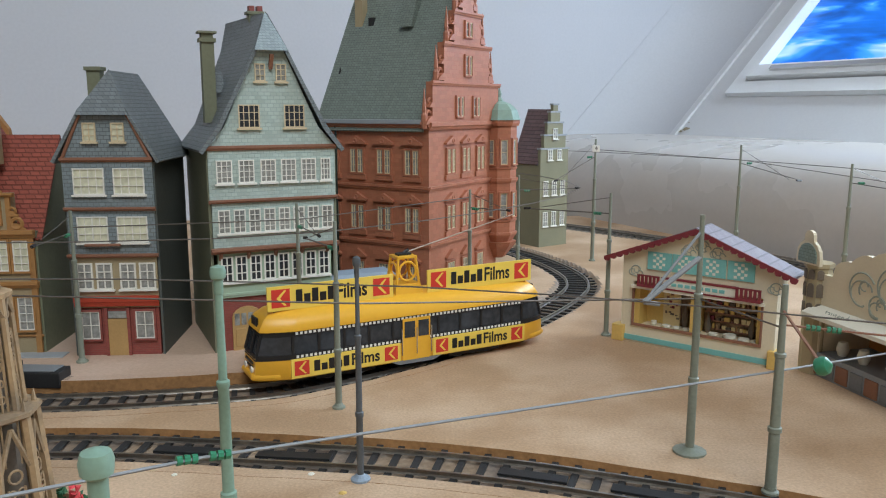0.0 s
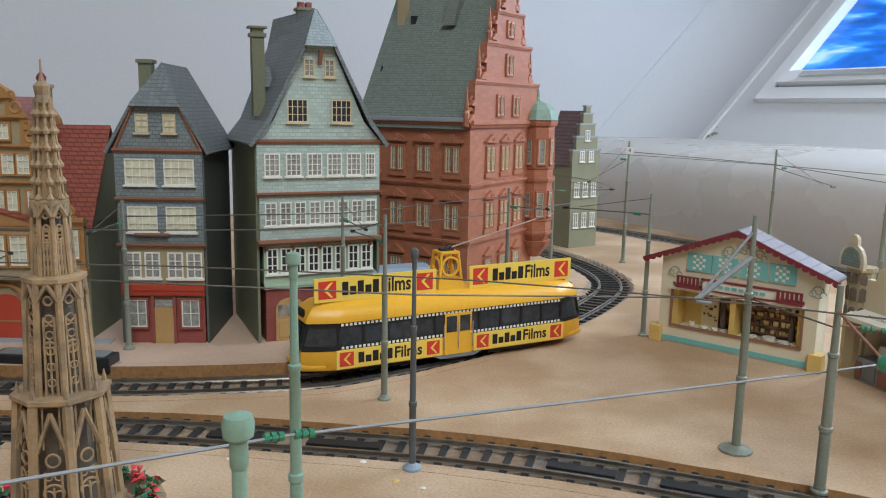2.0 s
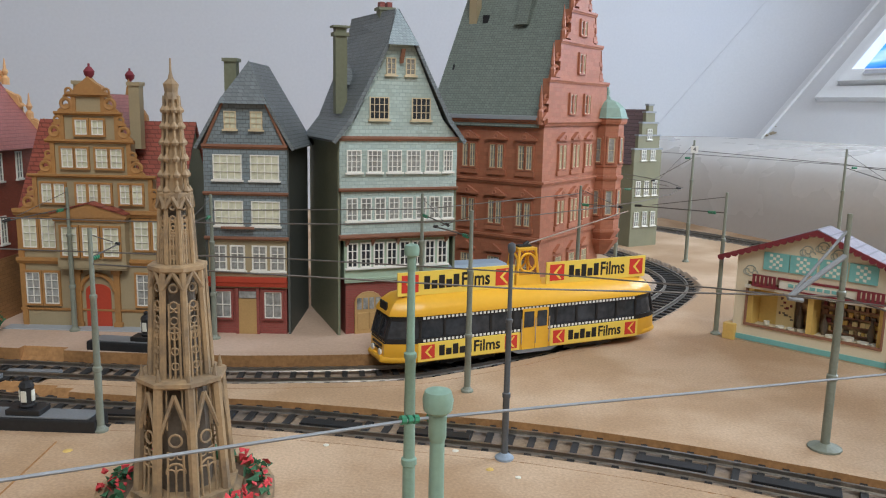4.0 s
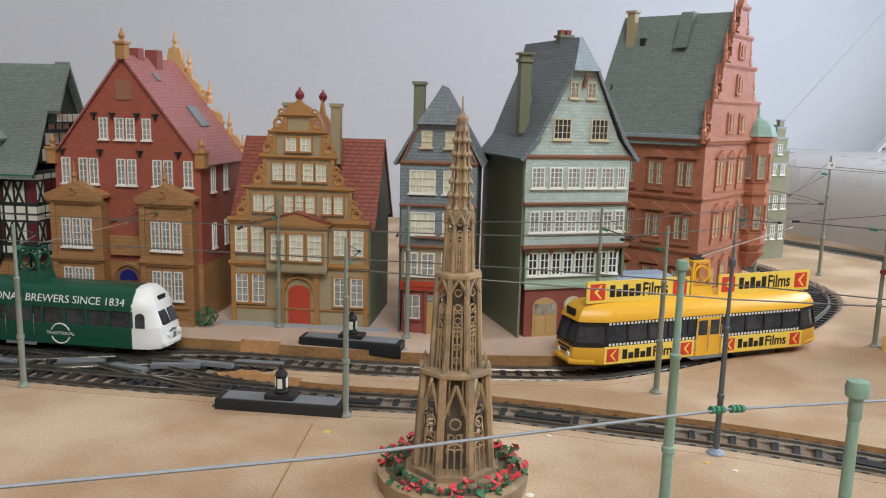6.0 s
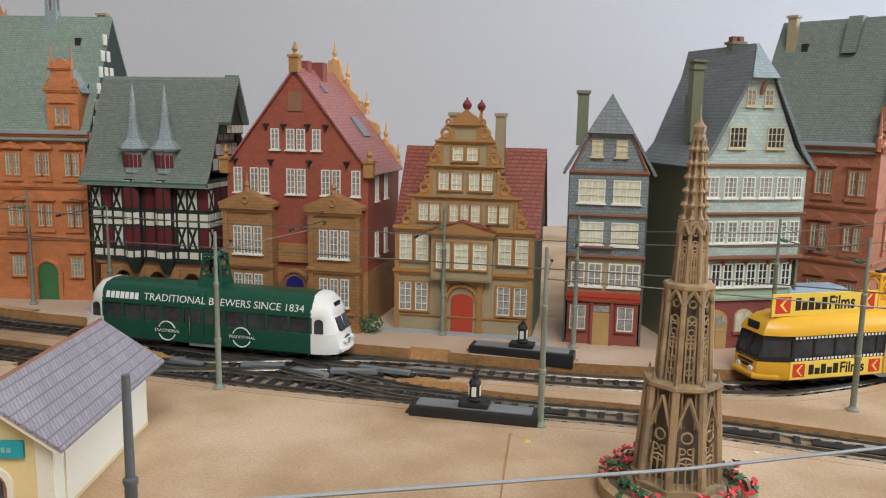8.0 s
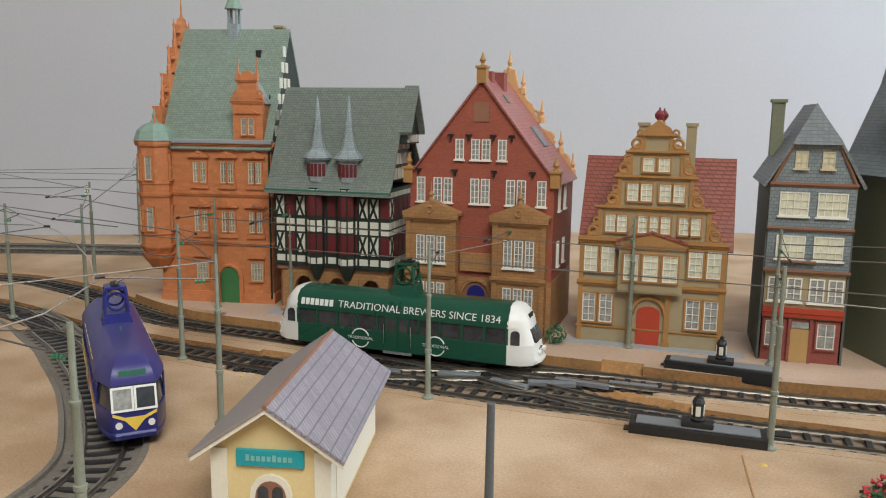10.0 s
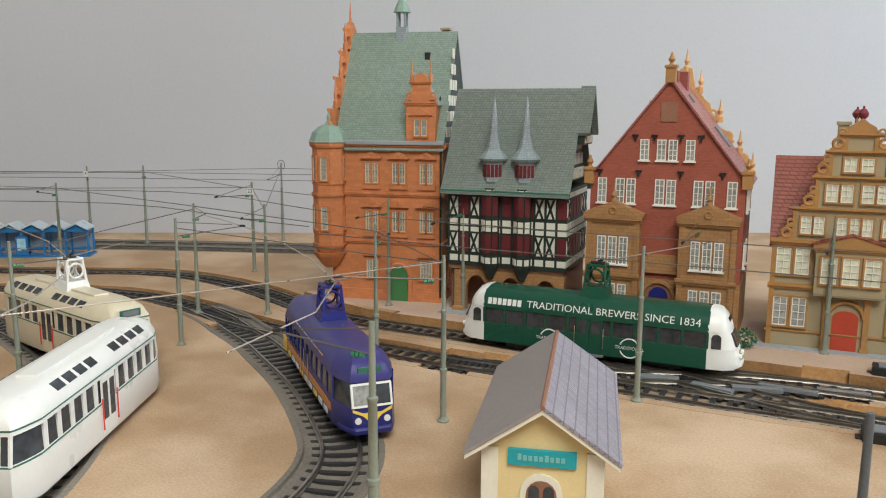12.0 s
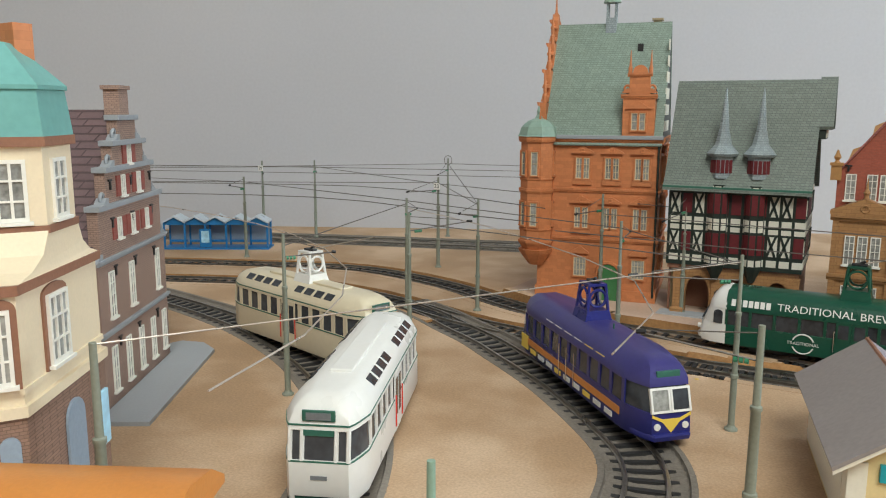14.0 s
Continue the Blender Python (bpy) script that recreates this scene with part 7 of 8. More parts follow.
# ---- fairground stalls ----
def stall():
    th = thing("market_stall", pm(104, 452, 0, 0, 0, -38.5), "cream painted fairground stall with goods behind glass", "stall")
    W, D = 86, 17
    b = NB(); box(b, 0, W, 0, D, 0, 10); part("counter_wall", b, M_STALL, th)
    for x in (0, W - 7):
        b = NB(); box(b, x, x + 7, 0, D, 10, 36); part("side_pier", b, M_STALL, th)
    b = NB(); box(b, 7, W - 7, D - 3, D, 10, 36); part("painted_backdrop", b, M_STALLB, th, "dark painted backdrop")
    for x in (7, W - 10):
        b = NB(); box(b, x, x + 3, 2, D - 3, 10, 34); part("inner_side", b, M_STALLY, th)
    b = NB(); prism(b, [(0, 36), (W, 36), (W, 50), (W / 2, 68), (0, 50)], 0, D); part("gable_wall", b, M_STALL, th, "cream painted gable")
    for s in (-1, 1):
        b = NB(); c = W / 2; prism(b, [(c, 69), (c + s * 51, 48), (c + s * 51, 49.2), (c, 70.4)], -4, D + 1); part("roof_slope", b, M_HUTROOF, th, "pale grey roof slope")
        for i in range(14):
            x, z = c + s * (3.8 * i + 1.9), 69 - (3.8 * i + 1.9) * 21 / 54
            b = NB(); prism(b, [(x - 2, z + 0.8 - s * -0.7), (x + 2, z + 0.8 + s * -0.7), (x + 1.9, z - 1.4), (x + 1, z - 2.4), (x - 1, z - 2.4), (x - 1.9, z - 1.4)], -4.6, -3.6)
            part("valance_scallop", b, M_STALLR, th)
    for x in (22, 36.5, 52, 67):
        b = NB(); box(b, x - 7, x + 7, -0.8, 0.3, 44, 54); sh = part("shutter_panel", b, M_TEALP, th, "painted teal shutter with lattice")
        for i in range(4):
            for k in range(5):
                if (i + k) % 2 == 0:
                    b = NB(); box(b, x - 3.6 + i * 1.8, x - 2 + i * 1.8, -1.0, -0.6, 45 + k * 1.7, 46.4 + k * 1.7); part("lattice_square", b, M_HUTW, sh)
    for x in (11, 66):
        b = NB(); box(b, x, x + 13, -5, -4, 35, 35.8); box(b, x, x + 13, -5, -4, 40.4, 41.2)
        for i in range(6):
            box(b, x + i * 2.3, x + i * 2.3 + 1.5, -4.8, -4.2, 35.8, 40.4)
        box(b, x, x + 13, -5, 0.2, 34.2, 35)
        part("balcony", b, M_STALLR, th, "dark red toy balcony")
    b = NB(); box(b, 24, 66, -2.2, 0.2, 39.6, 40.6); box(b, 24, 66, -2.6, 0.2, 33.9, 34.7); part("rail_strip", b, M_STALLR, th, "dark red strip along the sign")
    b = NB(); box(b, 25, 65, -1.8, 0.3, 34.7, 39.6, 0.2); sg = part("sign", b, M_HUTW, th, "pale name board")
    for i in range(8):
        b = NB(); box(b, 30 + i * 3.8, 32.8 + i * 3.8, -2.1, -1.6, 36.2, 38.0); part("word_bar", b, M_TEALP, sg)
    b = NB(); box(b, 6, W - 6, -2, 0.3, 32.2, 33.8); part("lintel", b, M_HUTW, th)
    b = NB(); box(b, 6.5, W - 6.5, -0.8, 0.4, 10, 11.4); box(b, 6.5, 7.6, -0.8, 0.4, 11.4, 32); box(b, W - 7.6, W - 6.5, -0.8, 0.4, 11.4, 32); part("opening_frame", b, M_BROWN, th)
    b = NB(); box(b, 2, W - 2, -0.6, 0.2, 1.2, 4.2); part("painted_grass_strip", b, M_TEALP, th)
    for x in (-1, W + 1):
        b = NB(); box(b, x - 3.5, x + 3.5, -3, 5, 0, 9.5, 0.4); part("corner_block", b, M_STALLY, th)
    for x, r, k in ((17, 1.6, 1.5), (25, 2.4, 0.4), (31, 1.8, 0.4), (37, 2.4, 0.4), (52, 2.4, 0.5), (61, 3.2, 1.2), (69, 2.8, 0.4), (75, 2.4, 0.4)):
        b = NB(); lathe(b, [(r * 0.6, 10.2), (r, 10.6), (r * 1.05, 11.2 + k), (r * 0.8, 11.0 + k)], 12, (x, 5 + (x % 3))); part("bowl", b, M_HUTW, th, "cream plate or bowl", smooth=True)
    b = NB(); box(b, 40.5, 43.5, 0.8, D - 3, 10, 33); part("centre_post", b, M_STALLY, th, "yellow centre post")
    b = NB(); box(b, 10, 20, D - 4.2, D - 3.2, 10, 32); part("painted_panel", b, M_STALLY, th, "plain yellow wall panel")
    b = NB(); box(b, 20, 30, D - 4.4, D - 3.2, 10, 32); pn = part("painted_panel", b, M_HUT, th, "pale panel painted with wares")
    rnd = random.Random(8)
    for i in range(16):
        x, z = rnd.uniform(21, 28), rnd.uniform(13, 29)
        b = NB(); box(b, x, x + rnd.uniform(0.8, 2.2), D - 4.7, D - 4.3, z, z + rnd.uniform(0.5, 1.6)); part("painted_ware", b, rnd.choice((M_BROWN, M_STALLR, M_STONED)), pn)
    for row in range(4):
        z = 13 + row * 4.6
        b = NB(); box(b, 45, 74, D - 5.4, D - 3.2, z - 0.8, z - 0.2); shf = part("wall_shelf", b, M_BROWN, th)
        x = 45.5
        while x < 73:
            w, h = rnd.uniform(1.0, 3.2), rnd.uniform(1.2, 3.2)
            b = NB(); box(b, x, x + w, D - 5.2, D - 3.4, z - 0.2, z - 0.2 + h, 0.2); part("packet", b, rnd.choice((M_BROWN, M_STALLB, M_STALLY, M_STALLR, M_HUT, M_STONED)), shf)
            x += w + rnd.uniform(0.2, 1.6)
    for x, z in ((34, 24), (47, 22), (71, 23)):
        b = NB(); lathe(b, [(1.2, 10), (2.0, 14), (1.8, z - 6), (0.9, z - 3), (0.3, z)], 10, (x, D - 6)); part("dark_jar", b, M_STONED, th, "tall dark jar", smooth=True)
    for x, z in ((46, 60), (38, 57), (54, 57), (8, 42), (85, 42)):
        b = NB(); torus(b, (x, -0.1, z), 3.0, 0.35, "y", 14, 5, 20, 300); torus(b, (x + 2.6, -0.1, z - 1.2), 1.5, 0.3, "y", 10, 5, 0, 250); torus(b, (x - 2.4, -0.1, z - 0.8), 1.7, 0.3, "y", 10, 5, 60, 330); torus(b, (x + 0.2, -0.1, z + 0.3), 1.4, 0.3, "y", 10, 5, 150, 400); part("painted_scroll", b, M_SCROLL, th)


def second_stall():
    th = thing("market_stall", pm(187, 396, 0, 0, 0, -76), "fairground stall with a painted scalloped front and domed tower", "stall")
    W, D = 92, 34
    b = NB(); box(b, 0, W, 0, D, 0, 12); part("counter_wall", b, M_GREYT, th)
    for x in (0, W - 8):
        b = NB(); box(b, x, x + 8, 0, D, 12, 34); part("side_pier", b, M_STALL, th)
    b = NB(); box(b, 8, W - 8, D - 3, D, 12, 34); part("painted_backdrop", b, M_ORANGEP, th, "warm orange inside wall")
    prof = [(0, 34), (W, 34), (W, 55)]
    for i in range(24):
        x = W - (i + 0.5) * (W - 14) / 24
        prof.append((x, 56 + 12 * math.sin((x - 14) / (W - 14) * math.pi) + 1.8 * abs(math.sin(i * math.pi / 4))))
    prof += [(14, 52), (0, 52)]
    b = NB(); prism(b, prof, 0, 3); part("painted_front", b, M_STALL, th, "painted scalloped front")
    b = NB(); box(b, 0, W, 3, D, 34, 37); part("roof", b, M_BLUEGREY, th)
    for x, z, r in ((34, 50, 8), (52, 54, 9), (70, 50, 8), (44, 44, 5)):
        b = NB(); torus(b, (x, -0.1, z), r, 0.45, "y", 18, 5, 30, 280); torus(b, (x + 2, -0.1, z), r * 0.5, 0.4, "y", 14, 5, 0, 220); torus(b, (x - 1, -0.1, z - 2), r * 0.75, 0.4, "y", 14, 5, 90, 300); torus(b, (x + 1, -0.1, z + 2), r * 0.3, 0.4, "y", 12, 5, 0, 300); part("painted_scroll", b, M_SCROLL, th)
    b = NB(); lathe(b, [(6.4, 0), (6.4, 54), (7.2, 55), (7.2, 57)], 8, (2, 2)); tw = part("tower", b, M_PUTTY, th, "small arcaded corner tower")
    for z in (32, 42, 51):
        for ang in (-60, -20, 20, 60):
            a = radians(ang)
            # solid panels, coloured dark for the shade inside the openings
            b = NB(); prism(b, arch(-1.6, 1.6, 0, 7 if z < 50 else 5), -0.4, 0.3); part("tower_opening", b, M_STONED, tw, m=pm(2 + 6.2 * math.sin(a), 2 - 6.2 * math.cos(a), z - 2, 0, 0, ang))
    b = NB(); prism(b, arch(-6.6, 10.6, 56.5, 69), -5.2, -3.4); prism(b, arch(-1.4, 5.4, 68, 73.5), -5.2, -3.4); part("tower_crest", b, M_STALL, tw, "cream arched crest")
    b = NB(); prism(b, arch(-4.4, 8.4, 57.5, 67.2), -5.8, -5.0); part("crest_arch", b, M_VERDI, tw, "dull green painted arch")
    b = NB(); prism_x(b, [(-8, 31), (0, 35), (0, 36.5), (-8, 33)], 4, W); aw = part("sign_board", b, M_HUTW, th, "slanted cream name board")
    lettering("lettering", "tausend", 5.0, M_SCROLL, aw, pm(24, -4.3, 35.0, 63, 0, 0))
    for x in (16, 30, 48, 62):
        b = NB(); lathe(b, [(2, 12), (3.2, 15), (2.2, 19)], 10, (x, 8)); part("cup", b, M_HUTW, th, smooth=True)
    for i in range(9):
        b = NB(); box(b, 3 + i * 9.5, 11 + i * 9.5, -0.8, 0.3, 1, 9.5, 0.5); part("stone_panel", b, M_GREYP if i % 2 else M_BROWN, th)


stall()
second_stall()


def news_kiosk():
    th = thing("news_kiosk", pm(-62, 437, 3.6, 0, 0, 24), "dark slatted news kiosk with a blue-grey roof", "kiosk")
    W, D = 46, 24
    b = NB(); box(b, 0, W, 0, D, 0, 25); part("wall", b, M_NAVY, th)
    for i in range(10):
        b = NB(); box(b, -0.3, W + 0.3, -0.5, 0.2, 0.6 + i * 1.15, 1.3 + i * 1.15); part("slat", b, M_GREYP, th)
    b = NB(); loft(b, [[(-7, -7, 22), (W + 7, -7, 22), (W + 7, D + 5, 24), (-7, D + 5, 24)], [(-7, -7, 23.2), (W + 7, -7, 23.2), (W + 7, D + 5, 25.4), (-7, D + 5, 25.4)], [(2, 6, 36), (W - 8, 6, 36), (W - 8, D - 4, 36), (2, D - 4, 36)]]); part("roof", b, M_BLUEGREY, th, "blue-grey hipped roof")
    b = NB(); box(b, 10, 36, -7.4, -4, 23.6, 27, 0.5); part("sign", b, M_SKYBLUE, th, "bright blue name board")
    for x in (6, 26):
        b = NB(); box(b, x, x + 15, -0.7, 0.3, 13.5, 22.5); f = part("display_window", b, M_INK, th)
        for i in range(4):
            for k in range(2):
                b = NB(); box(b, x + 0.8 + i * 3.5, x + 3.6 + i * 3.5, -1.0, -0.6, 14.3 + k * 4.1, 17.6 + k * 4.1); part("magazine", b, M_PASTE, f)
    b = NB(); box(b, 3, W - 3, -3, 0.3, 12.2, 13, 0.2); part("counter", b, M_TEALP, th, "pale teal counter")


news_kiosk()


# ---- point motor boxes with lanterns ----
def point_box(x, y, ang, z=0.0, length=60):
    th = thing("point_lever_box", pm(x, y, z, 0, 0, ang), "black point motor box with a small lantern", "point box", "point motor boxes")
    b = NB(); box(b, -length / 2, length / 2, -6, 6, -3, 5, 0.8); part("case", b, M_BLACK, th)
    b = NB(); box(b, -length / 2 + 3, length / 2 - 3, -5, 5, 5, 5.6, 0.2); part("lid", b, M_GREYP, th, "dark grey ribbed lid")
    b = NB(); box(b, -7, 7, -4.5, 4.5, 5.6, 8, 0.5); part("lantern_base", b, M_BLACK, th)
    b = NB(); lathe(b, [(3, 8), (3.4, 9), (2.6, 9.6), (2.6, 16), (3, 16.6), (2.2, 18.4), (1.2, 19), (1.2, 20.4), (0.3, 21)], 8, turn=radians(22.5)); ln = part("lantern", b, M_BLACK, th, smooth=False)
    for a in (0, 90, 180, 270):
        b = NB(); box(b, -1.1, 1.1, -0.3, 0.3, 10.6, 15.2, 0.2); part("lantern_pane", b, M_PANEL, ln, "white lantern pane", m=pm(0, 0, 0, 0, 0, a) @ pm(0, -2.5, 0))
    for x_ in (-length / 2 - 1, length / 2 + 1):
        b = NB(); box(b, x_ - 1.5, x_ + 1.5, -3, 3, -3, 0.5, 0.3); part("mounting_lug", b, M_BLACK, th)


point_box(-222, 281, 2)
point_box(-214, 374, -2, 3.2)

# ---- shrub by the sandstone bay ----
th = thing("shrub", pm(-312, 394, 3.6), "small dark green foam shrub on the pavement", "shrub")
rnd = random.Random(9)
b = NB()
for i in range(170):
    v = Vector((rnd.gauss(0, 1), rnd.gauss(0, 1), rnd.gauss(0, 1))).normalized() * rnd.uniform(4.5, 7.2)
    c, s = (v.x, v.y, max(0.8, v.z * 0.85 + 5.8)), rnd.uniform(0.7, 1.5)
    q = [b.verts.new((c[0] + s * rnd.uniform(-1, 1), c[1] + s * rnd.uniform(-1, 1), c[2] + s * rnd.uniform(-1, 1))) for _ in range(5)]
    bmesh.ops.convex_hull(b, input=q)
part("foliage", b, M_LEAF, th)


# ---- houses at the left end ----
def corner_house():
    th = thing("corner_house", Matrix(), "cream rendered corner house with brown brick base and verdigris roof", "house")
    low = [(-577, -57), (-562, -31), (-590, 12), (-650, 12), (-650, -57)]
    high = [(-585, -32), (-574, -13), (-585, 3), (-642, 3), (-642, -32)]

    def ring(poly, z, out=0.0):
        c = sum((Vector(p) for p in poly), Vector((0, 0))) / 5
        return [tuple(Vector(p) + (Vector(p) - c).normalized() * out) + (z,) for p in poly]

    def slab(poly, z0, z1, out):
        b_ = NB(); loft(b_, [ring(poly, z0, out), ring(poly, z1, out)])
        return b_

    part("brick_base", slab(low, 0, 63, 0.6), M_BUFFB, th, "brown brick ground floor")
    part("first_floor", slab(low, 63, 95, 0), M_CREAMB, th)
    b = NB()
    pairs = list(zip(ring(low, 97, 1.2), ring(high, 109, 0.4)))
    loft(b, [[(*Vector(p[:2]).lerp(Vector(q[:2]), k), 97 + 12 * h) for p, q in pairs] for k, h in ((0, 0), (0.45, 0.15), (0.78, 0.42), (1.0, 1.0))])
    part("flared_band", b, M_CREAMB, th, "cream flared band between the storeys")
    part("upper_floor", slab(high, 108, 133, 0), M_CREAMB, th)
    for poly, z0, z1, out, mt in ((low, 62, 65, 1.8, M_CREAMB), (low, 68, 69.6, 0.8, M_CREAMB), (low, 94.5, 97.2, 1.6, M_BROWN), (high, 107.5, 109.6, 1.0, M_BROWN), (high, 131.5, 134.2, 1.6, M_BROWN)):
        part("moulding", slab(poly, z0, z1, out), mt, th)
    b = NB(); loft(b, [ring(high, 134.2, 1.2), ring(high, 147, -0.4)]); part("mansard_roof", b, M_TEALR, th, "verdigris mansard roof")
    b = NB(); loft(b, [ring(high, 147, 0.4), ring(high, 148.2, 0.4), ring(high, 160, -13)]); part("roof_top", b, M_TEALR, th)
    b = NB(); box(b, -598, -591, -8, -2, 146, 166, 0.3); part("chimney", b, M_ORANGE, th, "orange chimney")

    def face(poly, i, fx):
        p, q = Vector(poly[i]), Vector(poly[i + 1])
        d = q - p
        k = p + d * fx
        return pm(k.x, k.y, 0, 0, 0, math.degrees(math.atan2(d.y, d.x)))

    for i, fx, w in ((1, 0.40, 12), (0, 0.86, 5), (0, 0.45, 6)):
        f = face(low, i, fx)
        b = NB(); prism(b, arch(-w / 2 - 1.6, w / 2 + 1.6, 69.6, 93.8, rise=3), -0.7, 0.3); part("window_surround", b, M_BROWN, th, m=f)
        window(th, 0, 71, w, 20, m=f, cols=2 if w < 10 else 3, rows=3, gm=M_NET, bar=0.8, y=-0.8)
        b = NB(); prism(b, arch(-w / 2, w / 2, 26, 57), -0.5, 0.3); part("arched_opening", b, M_BLUEGREY, th, m=face(low, i, fx + (0.12 if i else 0)) @ pm(0, -0.9, 0))
    for i, fx, w in ((1, 0.46, 9), (0, 0.62, 8)):
        window(th, 0, 111, w, 17, m=face(high, i, fx), cols=2, rows=3, gm=M_NET, bar=0.8)
    b = NB(); box(b, -2.6, 2.6, -1.6, 0.2, 34, 52, 0.3); part("poster_case", b, M_POSTER, th, "pale blue poster", m=face(low, 1, 0.93))


def stepped_house():
    ang = math.degrees(math.atan2(80, -51))
    th = thing("stepped_gable_house", pm(-684, 78, 0, 0, 0, ang), "mauve brick house with a stepped gable and plum tiled roof", "house")
    W, D = 92, 90
    b = NB(); box(b, 0, W, 0, D, 0, 72); part("wall", b, M_MAUVEB, th)
    steps = [(4, 72, 97), (15, 97, 114), (25, 114, 126), (34, 126, 138)]
    for ins, z0, z1 in steps:
        b = NB(); box(b, ins, W - ins, 0, 5, z0, z1); part("gable_step", b, M_MAUVEB, th)
        b = NB(); box(b, ins - 1.5, W - ins + 1.5, -1.6, 5.6, z1 - 1.8, z1 + 0.8, 0.3); part("step_coping", b, M_GREYT, th)
        for s, x in ((-1, ins), (1, W - ins)):
            b = NB(); scroll(b, x + s * 1.5, z0 + 3.6, 3.0, s, -1.2, 4); part("volute", b, M_GREYT, th, smooth=True)
    b = NB(); box(b, W / 2 - 6, W / 2 + 6, 0.5, 8, 137, 151); box(b, W / 2 - 7, W / 2 + 7, -0.5, 9, 151, 153); part("chimney", b, M_MAUVEB, th)
    gable_roof(th, M_PLUMT, 0, W, 3, D, 72, 139, 1.0)
    for z0, z1 in ((36, 38.5), (70.5, 73)):
        band(th, M_GREYT, -1, W + 1, z0, z1, 1.8)
    for z, xs in ((8, (12, 30, 48, 66, 84)), (44, (14, 40, 78))):
        for x in xs:
            window(th, x, z, 6, 22, cols=2, rows=4, gm=M_NET)
    for z, xs, s in ((80, (28, 46, 66), 1), (100, (36, 57), 1), (115, (46,), 1)):
        for x in xs:
            window(th, x, z, 5, 10, cols=2, rows=3, gm=M_NET)
            for dx in (-6, 6):
                b = NB(); box(b, x + dx - 2.4, x + dx + 2.4, -0.7, 0.2, z, z + 10); part("shutter", b, M_BRICKR, th, "red shutter")
    for z in (32, 67, 90, 108):
        for x in (20, 46, 74):
            b = NB(); box(b, x - 0.6, x + 0.6, -0.8, 0.2, z - 4, z); box(b, x - 2, x + 2, -0.8, 0.2, z, z + 0.9); part("wall_anchor", b, M_BLACK, th)
    b = NB()
    prism_z(b, [(-14, -24), (W + 6, -24), (W + 20, -14), (W + 24, 0), (W + 14, 12), (W + 2, 14), (W + 2, -0.2), (-14, -0.2)], 0, 2); part("pavement_slab", b, M_PLATFORM, th, "rounded grey pavement slab")


corner_house()
stepped_house()


def bus_shelter():
    th = thing("tram_shelter", pm(-1028, 396, 0, 0, 0, 32), "blue tram shelter with a zigzag frosted roof", "shelter")
    n, w = 5, 21
    for i in range(n + 1):
        for y in (0, 18):
            b = NB(); box(b, i * w - 0.9, i * w + 0.9, y - 0.9, y + 0.9, 0, 28); part("post", b, M_SHELTER, th)
    for i in range(n):
        b = NB(); prism(b, [(i * w - 1, 27), (i * w + w / 2, 33), (i * w + w + 1, 27), (i * w + w + 1, 28.4), (i * w + w / 2, 34.6), (i * w - 1, 28.4)], -3, 21); part("roof_bay", b, M_CLEAR, th, "frosted peaked roof bay")
        b = NB(); prism(b, [(i * w, 25), (i * w + w, 25), (i * w + w, 27), (i * w + w / 2, 32.6), (i * w, 27)], 0, 1); part("roof_truss", b, M_SHELTER, th)
        b = NB(); box(b, i * w + 1, i * w + w - 1, 17.6, 18.4, 4, 24); part("back_glass", b, M_BLUEGREY, th)
        b = NB(); box(b, i * w + 2, i * w + w - 2, 10, 15, 6, 7.6); part("bench", b, M_SHELTER, th)
    b = NB(); box(b, -2, n * w + 2, -3, 21, -0.4, 1.6); part("platform", b, M_SHELTER, th)
    b = NB(); box(b, 36, 48, -1.6, -0.4, 2, 21); p = part("notice_case", b, M_SHELTER, th)
    b = NB(); box(b, 38, 46, -2.0, -1.5, 7, 19); part("poster", b, M_POSTER, p)


bus_shelter()


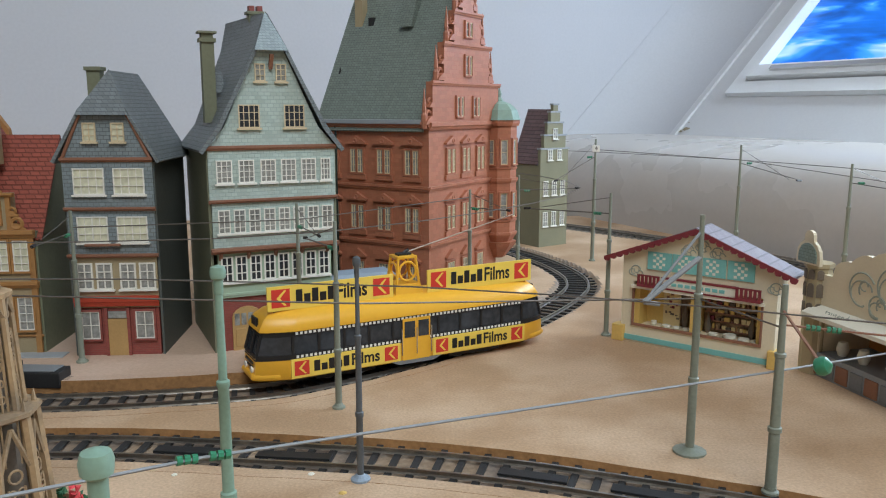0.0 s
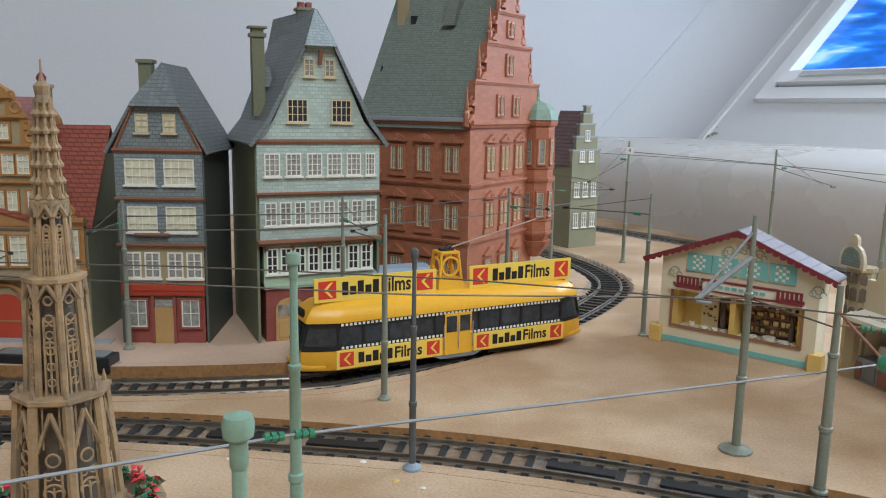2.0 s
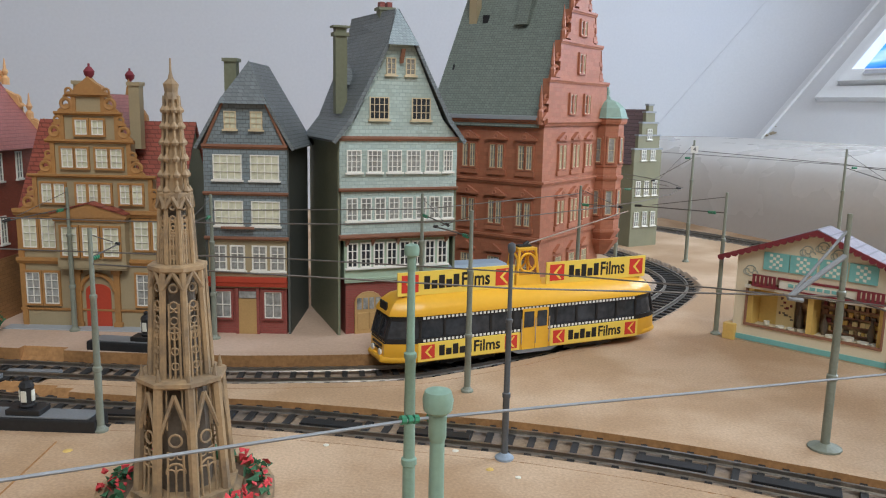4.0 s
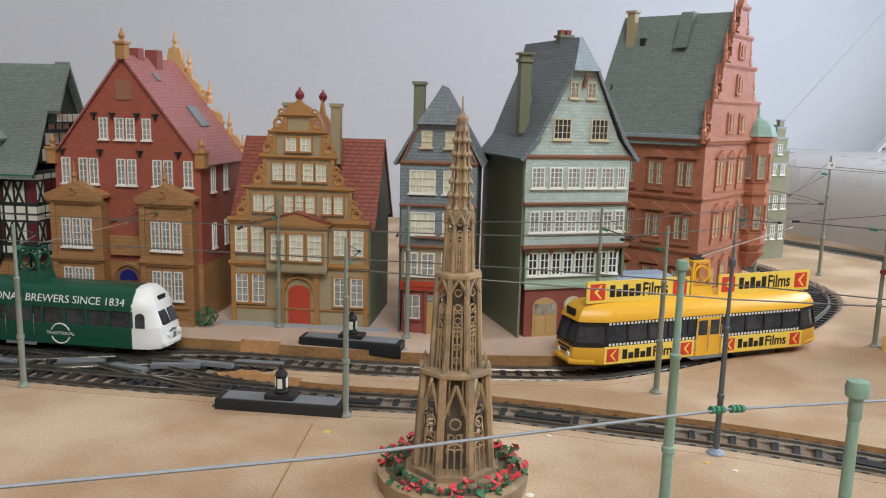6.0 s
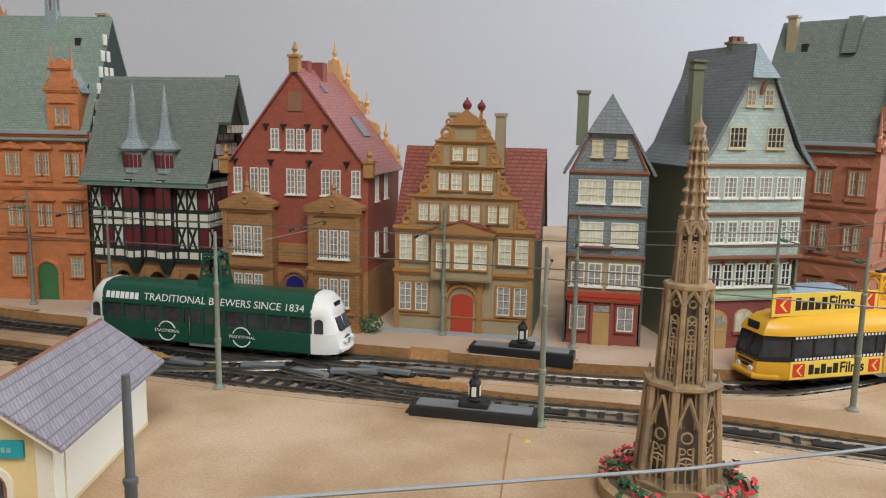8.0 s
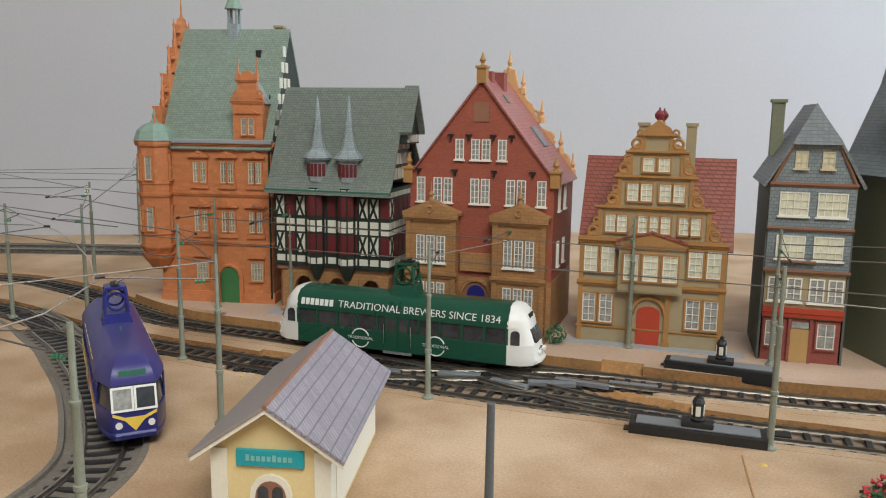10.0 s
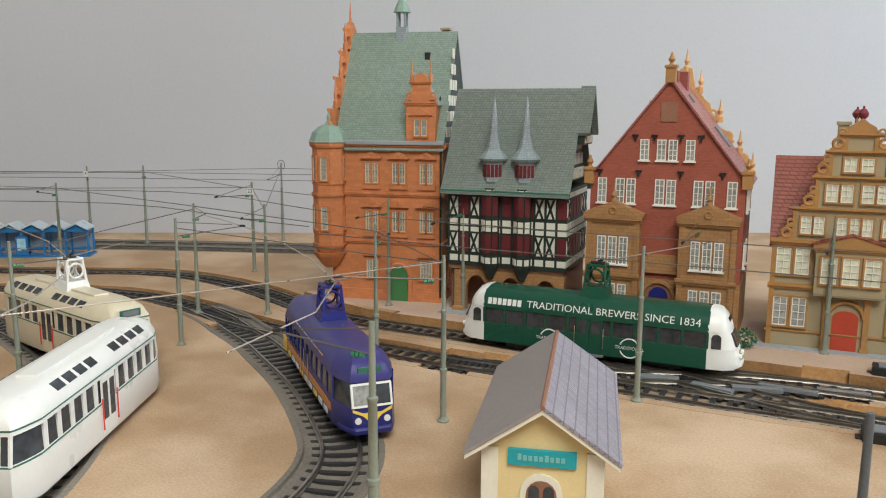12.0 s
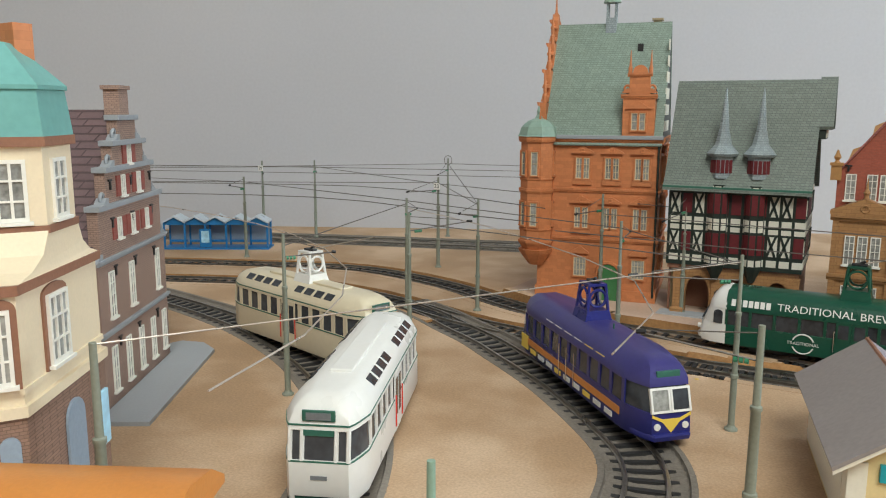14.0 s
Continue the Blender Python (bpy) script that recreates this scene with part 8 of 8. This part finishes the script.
def far_house():
    th = thing("stepped_gable_house", pm(93, 765, 0, 0, 0, 35), "khaki stepped-gable house behind the tram line", "house")
    W, D = 36, 40
    b = NB(); box(b, 0, W, 0, D, 0, 82); part("wall", b, M_KHAKI, th)
    for i, (ins, z0, z1) in enumerate(((0, 82, 95), (4, 95, 108), (8, 108, 120), (12, 120, 130), (15, 130, 137))):
        b = NB(); box(b, ins, W - ins, 0, 4, z0, z1); part("gable_step", b, M_KHAKI, th)
        b = NB(); box(b, ins - 0.8, W - ins + 0.8, -0.8, 4.6, z1 - 1, z1 + 0.6); part("step_coping", b, M_GREYT, th)
    gable_roof(th, M_PLUMT, 0, W, 3, D, 82, 130, 1.0)
    for z in (20, 50, 84, 104):
        for x in ((7, 18, 29) if z < 80 else (12, 24) if z < 100 else (18,)):
            window(th, x, z, 6, 14 if z < 80 else 10, cols=2, rows=3, gm=M_NET)


far_house()

# ---- an orange moulding close by, pale board seam, glue spots ----
th = thing("orange_canopy", pm(-505, -48, 0, 0, 0, 28), "orange plastic canopy roof close to the board's edge", "canopy")
b = NB(); prism_x(b, [(-20, 56), (20, 56), (20, 58), (12, 63), (0, 65), (-12, 63), (-20, 58)], -60, 18); part("canopy_roof", b, M_ORANGEP, th, smooth=True)
for x in (-50, 8):
    for y in (-14, 14):
        b = NB(); cyl(b, (x, y, 0), (x, y, 56), 1.4, n=8); part("canopy_post", b, M_ORANGEP, th)
b = NB(); box(b, -0.3, 0.3, -62, 62, 0.0, 0.25)
tagged(part("board_seam", b, M_CUT, None, m=pm(-196, 205, 0, 0, 0, 6)), "thin dark joint between two boards", "joint", kind="structure")
rnd = random.Random(3)
for i in range(10):
    b = NB(); lathe(b, [(1.6 * rnd.uniform(0.6, 1.3), 0), (1.1, 0.3), (0.2, 0.45)], 9)
    tagged(part("glue_spot", b, M_HUTW if i % 2 else M_STALLY, None, m=pm(rnd.uniform(-480, 120), rnd.uniform(215, 285), 0)), "small pale glue spot on the board", "glue", "glue spots")
# damp stain in the corner above the ledge
b = NB()
for i in range(14):
    a = rnd.uniform(0, 6.28)
    s = rnd.uniform(1.5, 6)
    y, u = -113 + rnd.gauss(0, 9), 6 + abs(rnd.gauss(0, 10))
    slope_pts = [on_slope(y + s * math.cos(a + k * 1.05) * rnd.uniform(0.6, 1.2), u + s * 0.7 * math.sin(a + k * 1.05) * rnd.uniform(0.6, 1.2), 0.6 + i * 0.05) for k in range(6)]
    b.faces.new([b.verts.new(p) for p in slope_pts])
st = part("damp_stain", b, M_MOULD)
st.matrix_world = ROOM
tagged(st, "dark mould stain in the wall corner", "stain", kind="structure")
